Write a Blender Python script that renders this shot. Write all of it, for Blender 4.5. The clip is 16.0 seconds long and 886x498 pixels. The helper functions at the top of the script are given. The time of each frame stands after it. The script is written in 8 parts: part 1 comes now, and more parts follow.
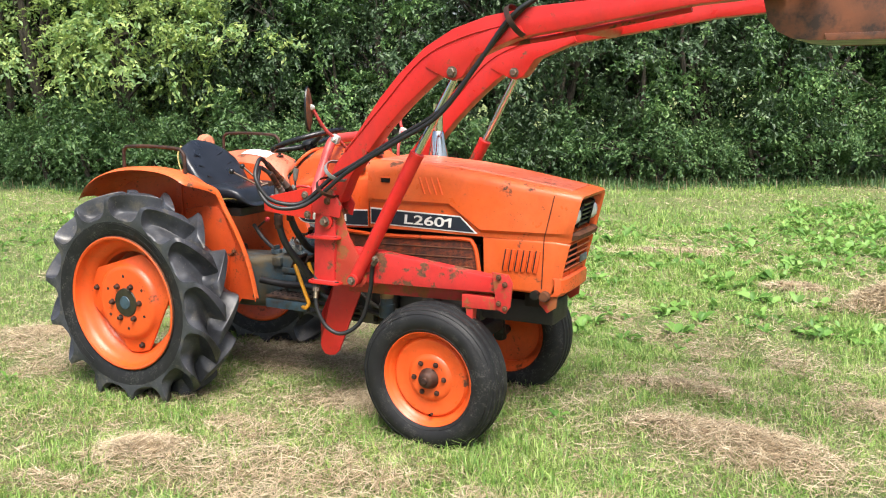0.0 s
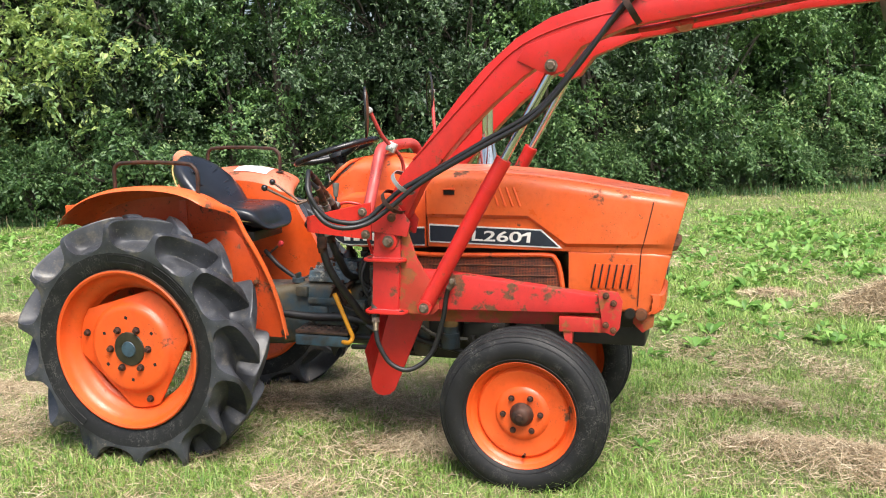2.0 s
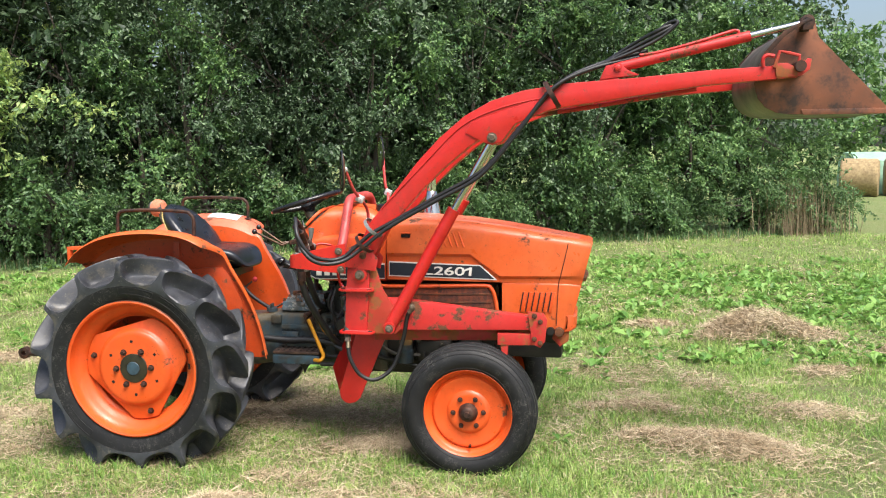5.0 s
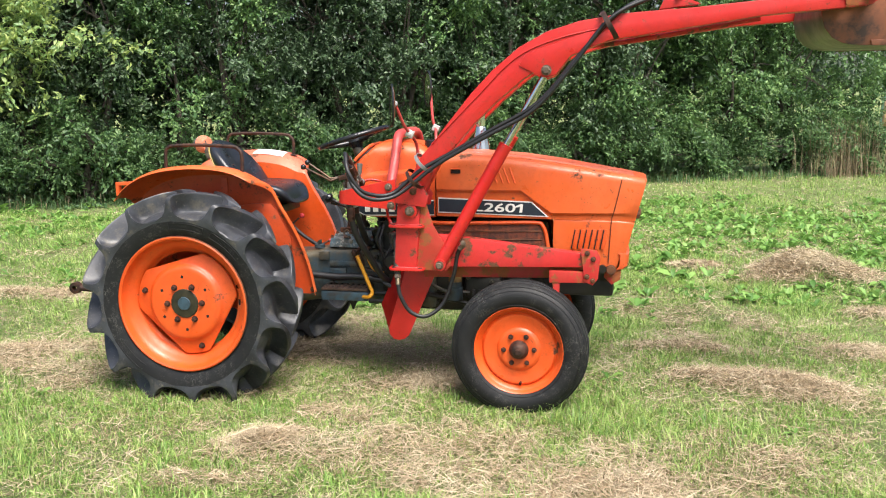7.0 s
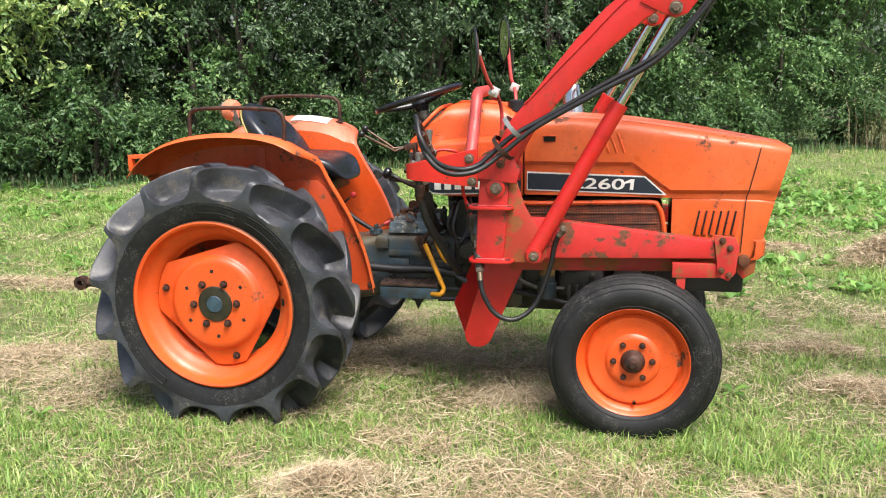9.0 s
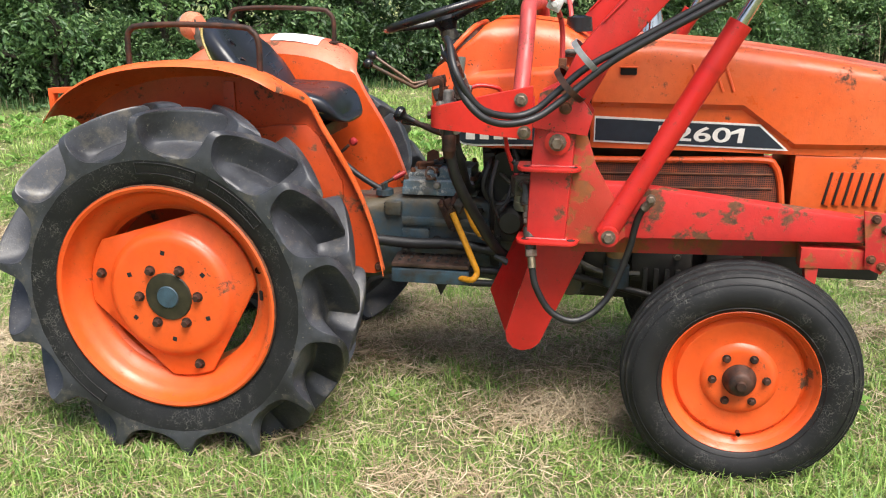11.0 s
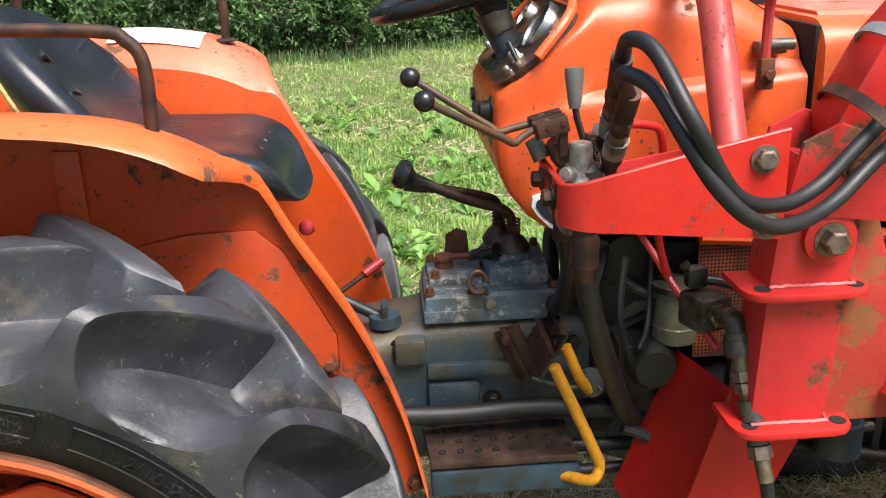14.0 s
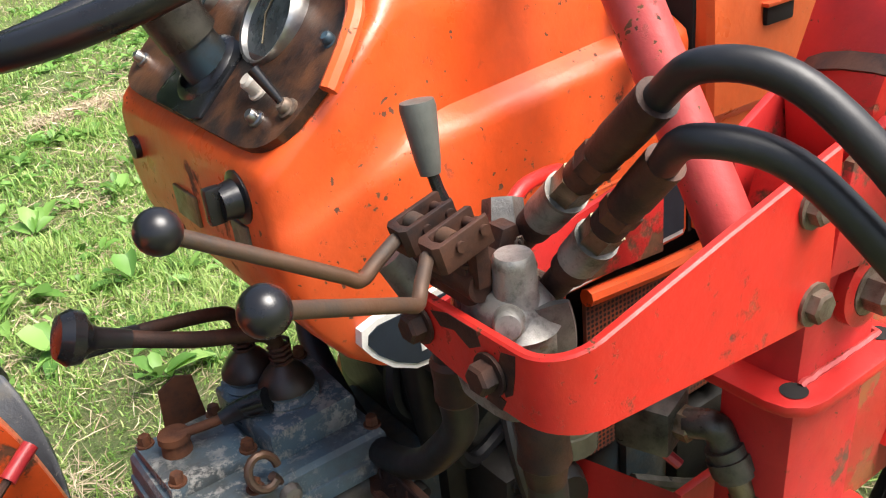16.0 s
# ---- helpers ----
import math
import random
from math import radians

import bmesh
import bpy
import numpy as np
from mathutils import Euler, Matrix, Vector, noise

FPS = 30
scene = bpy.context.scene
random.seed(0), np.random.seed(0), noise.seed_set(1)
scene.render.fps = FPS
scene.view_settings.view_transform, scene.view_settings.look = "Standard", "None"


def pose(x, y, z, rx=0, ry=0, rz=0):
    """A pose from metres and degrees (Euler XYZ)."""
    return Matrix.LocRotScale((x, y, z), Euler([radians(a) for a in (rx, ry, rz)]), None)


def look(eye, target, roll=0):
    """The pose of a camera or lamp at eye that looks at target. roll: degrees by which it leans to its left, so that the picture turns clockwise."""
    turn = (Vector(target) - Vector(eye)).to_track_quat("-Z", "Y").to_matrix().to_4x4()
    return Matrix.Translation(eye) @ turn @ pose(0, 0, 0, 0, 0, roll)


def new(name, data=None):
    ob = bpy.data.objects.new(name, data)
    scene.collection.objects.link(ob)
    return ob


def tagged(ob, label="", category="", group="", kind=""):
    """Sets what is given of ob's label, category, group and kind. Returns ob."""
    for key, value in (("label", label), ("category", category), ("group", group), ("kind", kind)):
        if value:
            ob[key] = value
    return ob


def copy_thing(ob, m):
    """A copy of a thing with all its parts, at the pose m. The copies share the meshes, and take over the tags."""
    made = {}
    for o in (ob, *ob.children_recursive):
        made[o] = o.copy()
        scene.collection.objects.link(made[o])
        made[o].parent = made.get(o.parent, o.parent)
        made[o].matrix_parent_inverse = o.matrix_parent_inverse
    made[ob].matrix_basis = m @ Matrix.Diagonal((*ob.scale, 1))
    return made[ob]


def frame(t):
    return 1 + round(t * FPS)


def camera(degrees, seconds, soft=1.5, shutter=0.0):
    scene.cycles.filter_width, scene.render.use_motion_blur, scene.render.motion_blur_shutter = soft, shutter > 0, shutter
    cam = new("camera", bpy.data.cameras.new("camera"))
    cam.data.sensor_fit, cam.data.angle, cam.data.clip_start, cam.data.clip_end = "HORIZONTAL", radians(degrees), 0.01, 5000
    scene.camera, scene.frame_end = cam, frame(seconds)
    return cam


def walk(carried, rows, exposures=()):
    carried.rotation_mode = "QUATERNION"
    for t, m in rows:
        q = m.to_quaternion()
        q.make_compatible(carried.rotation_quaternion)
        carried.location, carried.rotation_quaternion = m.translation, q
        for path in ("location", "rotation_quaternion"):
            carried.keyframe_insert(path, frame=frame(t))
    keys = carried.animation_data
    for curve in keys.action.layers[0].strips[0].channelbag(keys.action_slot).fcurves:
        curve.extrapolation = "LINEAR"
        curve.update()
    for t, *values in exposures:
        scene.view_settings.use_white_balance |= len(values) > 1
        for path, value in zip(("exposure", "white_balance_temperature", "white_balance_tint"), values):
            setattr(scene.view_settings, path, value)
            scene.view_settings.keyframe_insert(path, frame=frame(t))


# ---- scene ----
cam = camera(52.2, 16.0, 1.1)
METRES, START = 7.02, (3.583, -4.1325, 1.696)
ROWS = [
    (0.0, 0.0, 0.0, 0.0, -0.08, -10.7, 0.42),
    (0.5, -0.0405, 0.0234, -0.0044, -1.55, -9.76, 0.36),
    (1.0, -0.081, 0.0454, -0.0086, -3.79, -9.49, 0.8),
    (1.5, -0.1192, 0.0652, -0.0103, -6.96, -9.61, 1.07),
    (2.0, -0.1428, 0.0847, -0.0141, -10.3, -9.32, 1.13),
    (2.5, -0.1718, 0.0732, -0.0132, -13.2, -8.38, 1.49),
    (3.0, -0.1964, 0.0451, -0.0078, -15.2, -6.98, 1.44),
    (3.5, -0.2066, 0.0079, -0.0057, -16.52, -6.48, 0.8),
    (4.0, -0.2179, -0.0169, -0.002, -17.88, -6.37, 0.48),
    (6.5, -0.2381, -0.0332, -0.0057, -17.86, -7.43, 0.12),
    (7.0, -0.2397, -0.0206, -0.0083, -16.15, -10.07, 0.34),
    (7.5, -0.2366, 0.0142, -0.0145, -14.25, -10.64, 0.8),
    (8.0, -0.2406, 0.0496, -0.0199, -14.31, -10.91, 0.72),
    (10.5, -0.2431, 0.2323, -0.028, -17.71, -14.63, 1.08),
    (11.0, -0.2323, 0.2715, -0.0294, -16.42, -16.87, 0.25),
    (11.5, -0.2308, 0.3085, -0.0315, -15.8, -18.31, -0.1),
    (12.0, -0.2335, 0.3496, -0.0322, -15.49, -17.6, 0.44),
    (12.5, -0.2326, 0.391, -0.0347, -15.08, -17.79, 0.59),
    (13.0, -0.2317, 0.4304, -0.0334, -18.14, -17.41, 0.6),
    (13.5, -0.2388, 0.4722, -0.0341, -24.52, -17.99, 1.26),
    (14.0, -0.2364, 0.5093, -0.0357, -31.52, -19.33, 1.81),
    (14.5, -0.2255, 0.5453, -0.0359, -37.99, -20.22, 2.39),
    (15.0, -0.222, 0.5781, -0.0362, -48.07, -22.38, 3.57),
    (15.5, -0.2144, 0.6016, -0.0338, -57.64, -24.88, 4.79),
    (16.0, -0.1956, 0.6153, -0.0338, -63.75, -26.61, 5.75),
]
walk(cam, [(t, pose(*START, 0, 0, 25.4) @ pose(METRES * x, METRES * y, METRES * z, 90 + pitch, roll, yaw)) for t, x, y, z, yaw, pitch, roll in ROWS],
     exposures=[(0, 0.98), (4, 0.86), (8, 0.92), (12, 0.82), (13, 0.85), (14.5, 0.98), (16, 1.15)])

# ---- world, sun ----
SUN_ELEVATION, SUN_AZIMUTH = 61.0, -57.0   # degrees; azimuth from +x (ahead of the tractor) towards +y
sky_world = bpy.data.worlds.new("sky_world")
scene.world = sky_world
sky_world.use_nodes = True
wn = sky_world.node_tree
sky = wn.nodes.new("ShaderNodeTexSky")
sky.sky_type, sky.sun_disc = "NISHITA", False
sky.sun_elevation = radians(SUN_ELEVATION)
sky.sun_rotation = radians(90 - SUN_AZIMUTH)
sky.air_density, sky.dust_density, sky.ozone_density = 1.0, 4.0, 1.0
wn.links.new(sky.outputs[0], wn.nodes["Background"].inputs[0])
wn.nodes["Background"].inputs[1].default_value = 0.112
sun = new("sun", bpy.data.lights.new("sun", "SUN"))
sun.data.energy, sun.data.angle, sun.data.color = 3.95, radians(36), (1.0, 0.955, 0.905)
_e, _a = radians(SUN_ELEVATION), radians(SUN_AZIMUTH)
sun.matrix_world = look((12 * math.cos(_e) * math.cos(_a), 12 * math.cos(_e) * math.sin(_a), 12 * math.sin(_e)), (0, 0, 0))


# ---- materials ----
class Nodes:
    """A short hand for node materials."""

    def __init__(self, name):
        self.m = bpy.data.materials.new(name)
        self.m.use_nodes = True
        self.t = self.m.node_tree
        self.b = self.t.nodes["Principled BSDF"]
        self.co = self.t.nodes.new("ShaderNodeTexCoord").outputs["Object"]

    def link(self, a, b):
        self.t.links.new(a, b)

    def noise(self, scale, detail=6.0, rough=0.6, co=None, stretch=None):
        n = self.t.nodes.new("ShaderNodeTexNoise")
        n.inputs["Scale"].default_value, n.inputs["Detail"].default_value, n.inputs["Roughness"].default_value = scale, detail, rough
        src = co or self.co
        if stretch:
            mp = self.t.nodes.new("ShaderNodeMapping")
            mp.inputs["Scale"].default_value = stretch
            self.link(src, mp.inputs[0])
            src = mp.outputs[0]
        self.link(src, n.inputs["Vector"])
        return n.outputs["Fac"]

    def ramp(self, src, *stops):
        r = self.t.nodes.new("ShaderNodeValToRGB")
        el = r.color_ramp.elements
        while len(el) < len(stops):
            el.new(0.5)
        for e, (p, c) in zip(el, stops):
            e.position = p
            e.color = (c, c, c, 1) if isinstance(c, (int, float)) else (*c, 1)
        self.link(src, r.inputs[0])
        return r.outputs[0]

    def mix(self, fac, a, b, kind="MIX"):
        n = self.t.nodes.new("ShaderNodeMix")
        n.data_type, n.blend_type = "RGBA", kind
        for k, v in ((0, fac), (6, a), (7, b)):
            if hasattr(v, "links"):
                self.link(v, n.inputs[k])
            elif isinstance(v, (int, float)):
                n.inputs[k].default_value = v if k == 0 else (v, v, v, 1)
            else:
                n.inputs[k].default_value = (*v, 1)
        return n.outputs[2]

    def math(self, op, a, b):
        n = self.t.nodes.new("ShaderNodeMath")
        n.operation = op
        for sock, v in zip(n.inputs, (a, b)):
            if hasattr(v, "links"):
                self.link(v, sock)
            else:
                sock.default_value = v
        return n.outputs[0]

    def bump(self, height, strength=0.3, distance=0.004):
        n = self.t.nodes.new("ShaderNodeBump")
        n.inputs["Strength"].default_value, n.inputs["Distance"].default_value = strength, distance
        self.link(height, n.inputs["Height"])
        self.link(n.outputs[0], self.b.inputs["Normal"])

    def done(self, color=None, rough=None, metal=0.0, **more):
        for key, v in (("Base Color", color), ("Roughness", rough), ("Metallic", metal)):
            if v is None:
                continue
            if hasattr(v, "links"):
                self.link(v, self.b.inputs[key])
            else:
                self.b.inputs[key].default_value = (*v, 1) if isinstance(v, tuple) else v
        for key, v in more.items():
            self.b.inputs[key.replace("_", " ")].default_value = v
        return self.m


def paint(name, color, faded, rust=0.5, chips=0.5, rough=0.38, pits=0.6, bare=(0.032, 0.018, 0.013)):
    """Old sprayed paint: sun-faded fields, grime, rust blooms, round pits with a stained edge, chipped flecks."""
    n = Nodes(name)
    body = n.mix(n.ramp(n.noise(2.6, 5), (0.35, 0.0), (0.72, 1.0)), color, faded)
    body = n.mix(n.ramp(n.noise(38, 3), (0.45, 0.0), (0.75, 0.22)), body, tuple(c * 0.55 for c in color))
    grime = n.ramp(n.noise(6.5, 8, 0.72, stretch=(1, 1, 0.5)), (0.50, 0.0), (0.78, 0.5))
    body = n.mix(grime, body, tuple(0.42 * c + 0.012 for c in color))
    scuff = n.ramp(n.noise(16, 8, 0.75, stretch=(0.35, 1, 1)), (0.66, 0.0), (0.74, 0.35))
    body = n.mix(scuff, body, tuple(min(1, 0.75 * c + 0.12) for c in faded))
    bloom = n.ramp(n.noise(7.5, 9, 0.68), (0.66 - 0.1 * rust, 0.0), (0.70 - 0.1 * rust, 1.0))
    fleck = n.ramp(n.noise(55, 6, 0.7), (0.72 - 0.08 * chips, 0.0), (0.75 - 0.08 * chips, 1.0))
    near = n.ramp(n.noise(5, 3), (0.45, 0.0), (0.62, 1.0))
    warp = n.t.nodes.new("ShaderNodeMix")
    warp.data_type = "VECTOR"
    warp.inputs[0].default_value = 0.022
    wob = n.t.nodes.new("ShaderNodeTexNoise")
    wob.inputs["Scale"].default_value, wob.inputs["Detail"].default_value = 70, 5
    n.link(n.co, wob.inputs["Vector"])
    n.link(n.co, warp.inputs[4])
    n.link(wob.outputs["Color"], warp.inputs[5])
    v = n.t.nodes.new("ShaderNodeTexVoronoi")
    v.inputs["Scale"].default_value = 125
    n.link(warp.outputs[1], v.inputs["Vector"])
    sep = n.t.nodes.new("ShaderNodeSeparateColor")
    n.link(v.outputs["Color"], sep.inputs[0])
    patch = n.ramp(n.noise(5.0, 7, 0.68), (0.45, 0.0), (0.66, 1.0))
    size = n.math("MULTIPLY", n.math("MULTIPLY", sep.outputs[0], sep.outputs[0]), n.math("MULTIPLY", patch, 0.50 * pits))
    inside = n.math("SUBTRACT", size, v.outputs["Distance"])
    pit = n.ramp(n.math("MULTIPLY", inside, 12.0), (0.0, 0.0), (0.25, 1.0))
    stain = n.ramp(n.math("MULTIPLY", n.math("ADD", inside, 0.14 * pits), 4.0), (0.0, 0.0), (0.8, 0.55))
    stain = n.math("MULTIPLY", stain, patch)
    body = n.mix(stain, body, (0.30, 0.075, 0.02))
    flake = n.math("MULTIPLY", n.ramp(n.noise(34, 10, 0.82), (0.60, 0.0), (0.625, 1.0)), n.ramp(n.noise(3.8, 5), (0.47, 0.0), (0.58, min(1.0, 0.4 + 0.6 * pits))))
    mask = n.math("MAXIMUM", n.math("MAXIMUM", bloom, n.math("MAXIMUM", flake, n.math("MULTIPLY", fleck, near))), pit)
    iron = n.mix(n.ramp(n.noise(45, 7, 0.7), (0.3, 0.0), (0.7, 1.0)), bare, (0.20, 0.075, 0.028))
    col = n.mix(mask, body, iron)
    ro = n.mix(mask, n.ramp(n.noise(14, 5), (0.3, rough - 0.06), (0.75, rough + 0.22)), 0.85)
    lumps = n.mix(0.5, n.math("SUBTRACT", 0.6, mask), n.noise(120, 4))
    n.bump(n.mix(0.12, lumps, n.noise(9, 3)), 0.35, 0.003)
    return n.done(col, ro)


def rusty(name, dark, light, rough=0.8, metal=0.2, scale=22, spread=(0.35, 0.68)):
    n = Nodes(name)
    c = n.mix(n.ramp(n.noise(scale, 8, 0.7), (spread[0], 0.0), (spread[1], 1.0)), dark, light)
    c = n.mix(n.ramp(n.noise(scale * 4, 4), (0.5, 0.0), (0.8, 0.5)), c, tuple(0.4 * v for v in dark))
    n.bump(n.noise(scale * 5, 6, 0.7), 0.35, 0.002)
    return n.done(c, n.ramp(n.noise(scale * 0.7, 4), (0.3, rough - 0.15), (0.7, min(1, rough + 0.1))), metal)


def plain(name, color, rough=0.5, metal=0.0, vary=0.35, scale=18, bump=0.15, **more):
    n = Nodes(name)
    c = n.mix(n.ramp(n.noise(scale, 6, 0.65), (0.3, 0.0), (0.75, 1.0)), tuple(v * (1 - vary) for v in color), tuple(min(1, v * (1 + vary)) for v in color))
    n.bump(n.noise(scale * 7, 4), bump, 0.0015)
    return n.done(c, n.ramp(n.noise(scale * 0.6, 5), (0.3, max(0.05, rough - 0.1)), (0.75, min(1, rough + 0.12))), metal, **more)


def leafy(name, dark, mid, light, rough=0.55, through_light=0.25):
    """Leaves and blades: each one a little different, thin enough to let light through."""
    n = Nodes(name)
    geo = n.t.nodes.new("ShaderNodeNewGeometry").outputs["Random Per Island"]
    c = n.ramp(geo, (0.0, dark), (0.5, mid), (1.0, light))
    c = n.mix(n.ramp(n.noise(0.9, 3), (0.35, 0.0), (0.7, 0.40)), c, mid)
    c = n.mix(n.ramp(n.noise(2.3, 3), (0.52, 0.0), (0.66, 0.38)), c, light)
    n.done(c, rough, 0.0)
    tr = n.t.nodes.new("ShaderNodeBsdfTranslucent")
    n.link(n.mix(0.35, c, light), tr.inputs[0])
    ms = n.t.nodes.new("ShaderNodeMixShader")
    ms.inputs[0].default_value = through_light
    n.link(n.b.outputs[0], ms.inputs[1])
    n.link(tr.outputs[0], ms.inputs[2])
    n.link(ms.outputs[0], n.t.nodes["Material Output"].inputs[0])
    return n.m


ORANGE = paint("orange_paint", (0.66, 0.076, 0.010), (0.69, 0.122, 0.034), 0.48, 1.15, 0.30, 1.15)
ORANGE_BODY = paint("orange_body_paint", (0.64, 0.094, 0.014), (0.68, 0.145, 0.045), 0.40, 1.0, 0.30, 0.68)
ORANGE_CLEAN = paint("orange_wheel_paint", (0.67, 0.077, 0.009), (0.69, 0.108, 0.022), 0.42, 1.05, 0.33, 0.6)
# dirty orange, its base also darkened for the shade under the near mudguard
ORANGE_DIRT_SHADE = paint("dirty_shaded_orange_paint", (0.46, 0.050, 0.009), (0.50, 0.075, 0.018), 0.75, 1.2, 0.36, 1.1)
ORANGE_TOP = paint("faded_orange_paint", (0.60, 0.095, 0.035), (0.70, 0.21, 0.13), 0.55, 1.0, 0.34, 0.8)
RED = paint("red_paint", (0.50, 0.013, 0.010), (0.53, 0.026, 0.020), 0.34, 1.1, 0.32)
RED_WORN = paint("worn_red_paint", (0.50, 0.016, 0.016), (0.52, 0.034, 0.03), 1.25, 1.2, 0.40, 0.9)
RED_FADED = paint("faded_red_paint", (0.42, 0.03, 0.028), (0.50, 0.085, 0.075), 0.55, 1.1, 0.42, 1.1)
RUST_RED = paint("rusted_red_paint", (0.5, 0.02, 0.018), (0.36, 0.05, 0.025), 1.55, 1.4, 0.5, 0.8, (0.34, 0.085, 0.018))
RED_CHIPPED = paint("chipped_red_paint", (0.54, 0.016, 0.010), (0.57, 0.032, 0.020), 0.58, 1.3, 0.34, 0.7, (0.012, 0.010, 0.010))
RUST = rusty("rust", (0.045, 0.02, 0.013), (0.20, 0.07, 0.025))
RUST_BROWN = rusty("brown_rust", (0.020, 0.012, 0.010), (0.115, 0.045, 0.024), 0.62, 0.3, 26, (0.38, 0.74))
BUCKET_STEEL = rusty("rusted_bucket_steel", (0.045, 0.028, 0.022), (0.27, 0.095, 0.045), 0.6, 0.25, 5, (0.38, 0.60))
BOLT_STEEL = rusty("bolt_steel", (0.10, 0.06, 0.04), (0.27, 0.22, 0.17), 0.55, 0.6, 60)
VALVE_IRON = rusty("greasy_valve_iron", (0.055, 0.048, 0.040), (0.38, 0.36, 0.32), 0.42, 0.45, 26, (0.36, 0.62))
ENGINE_BLUE = rusty("dirty_blue_paint", (0.024, 0.021, 0.016), (0.030, 0.062, 0.085), 0.5, 0.0, 11, (0.44, 0.66))
ENGINE_DARK = rusty("oily_cast_iron", (0.006, 0.0055, 0.005), (0.024, 0.021, 0.017), 0.55, 0.1, 12)


def flaking_cover():
    """Dark blue paint, greasy, flaked away to pale primer in ragged scabs."""
    n = Nodes("flaking_blue_paint")
    c = n.mix(n.ramp(n.noise(9, 6, 0.65), (0.38, 0.0), (0.62, 1.0)), (0.070, 0.074, 0.070), (0.085, 0.140, 0.180))
    scab = n.ramp(n.noise(46, 9, 0.78), (0.51, 0.0), (0.58, 1.0))
    scab = n.math("MULTIPLY", scab, n.ramp(n.noise(11, 4), (0.42, 0.0), (0.60, 0.9)))
    c = n.mix(scab, c, (0.38, 0.37, 0.33))
    n.bump(n.mix(0.5, n.math("SUBTRACT", 0.6, scab), n.noise(90, 5)), 0.5, 0.003)
    return n.done(c, n.ramp(n.noise(14, 4), (0.3, 0.25), (0.7, 0.55)))


COVER_BLUE = flaking_cover()


def greasy_case():
    """Blue paint under brown grease, rubbed bare in places."""
    n = Nodes("greasy_gearbox_paint")
    c = n.mix(n.ramp(n.noise(6, 7, 0.65), (0.42, 0.0), (0.58, 1.0)), (0.090, 0.074, 0.046), (0.030, 0.056, 0.074))
    c = n.mix(n.ramp(n.noise(13, 8, 0.7), (0.50, 0.0), (0.70, 0.8)), c, (0.022, 0.018, 0.013))
    c = n.mix(n.ramp(n.noise(48, 6, 0.75), (0.62, 0.0), (0.70, 0.7)), c, (0.16, 0.14, 0.10))
    n.bump(n.noise(60, 6, 0.7), 0.5, 0.004)
    return n.done(c, n.ramp(n.noise(9, 4), (0.3, 0.34), (0.7, 0.62)))


GEARBOX = greasy_case()
STEP_BLUE = rusty("scuffed_blue_paint", (0.030, 0.025, 0.020), (0.036, 0.078, 0.110), 0.45, 0.0, 16, (0.40, 0.60))
GREASY = rusty("greasy_fitting", (0.020, 0.018, 0.014), (0.13, 0.12, 0.095), 0.4, 0.4, 34)
ALLOY = rusty("grey_alloy", (0.075, 0.068, 0.06), (0.26, 0.245, 0.22), 0.5, 0.6, 40)
BRASS = rusty("dull_fitting_brass", (0.10, 0.075, 0.04), (0.30, 0.25, 0.17), 0.42, 0.8, 50)
CHROME = plain("polished_rod_steel", (0.62, 0.62, 0.6), 0.14, 1.0, 0.12, 30, 0.02)
RUBBER_HOSE = plain("hose_rubber", (0.011, 0.011, 0.012), 0.48, 0.0, 0.4, 30, 0.08)
BLACK_PLASTIC = plain("black_plastic", (0.010, 0.010, 0.011), 0.3, 0.0, 0.3, 30, 0.06)
GREY_PLASTIC = plain("grey_grip_plastic", (0.10, 0.105, 0.09), 0.5, 0.0, 0.25, 40)
VINYL = plain("black_vinyl", (0.013, 0.015, 0.020), 0.33, 0.0, 0.45, 9, 0.3)
YELLOW = rusty("worn_yellow_paint", (0.20, 0.075, 0.02), (0.62, 0.27, 0.012), 0.5, 0.0, 20, (0.22, 0.42))
NAVY = plain("navy_decal", (0.010, 0.018, 0.030), 0.55, 0.0, 0.3, 30, 0.03)
WHITE = plain("white_decal", (0.72, 0.72, 0.68), 0.5, 0.0, 0.15, 40, 0.03)
IVORY = plain("ivory_plastic", (0.55, 0.50, 0.42), 0.45, 0.0, 0.2, 60)
# black painted in for the shade inside holes, slots and gaps
DARK_HOLE = plain("hollow_shade_black", (0.008, 0.007, 0.006), 0.9, 0.0, 0.3, 20, 0.1)
RED_GRIP = plain("red_grip", (0.42, 0.03, 0.035), 0.4, 0.0, 0.3, 40)
AMBER = plain("amber_lens", (0.58, 0.20, 0.11), 0.3, 0.0, 0.2, 30, 0.05)
LENS = plain("lamp_glass", (0.6, 0.62, 0.62), 0.12, 0.3, 0.2, 60, 0.2)
DULL_CHROME = plain("dulled_chrome", (0.42, 0.42, 0.40), 0.34, 1.0, 0.25, 60, 0.05)
PALE_CLAMP = plain("zinc_clamp", (0.55, 0.56, 0.54), 0.45, 0.3, 0.3, 60)
WEB = plain("strap_grey", (0.2, 0.21, 0.21), 0.7, 0.0, 0.2, 60)


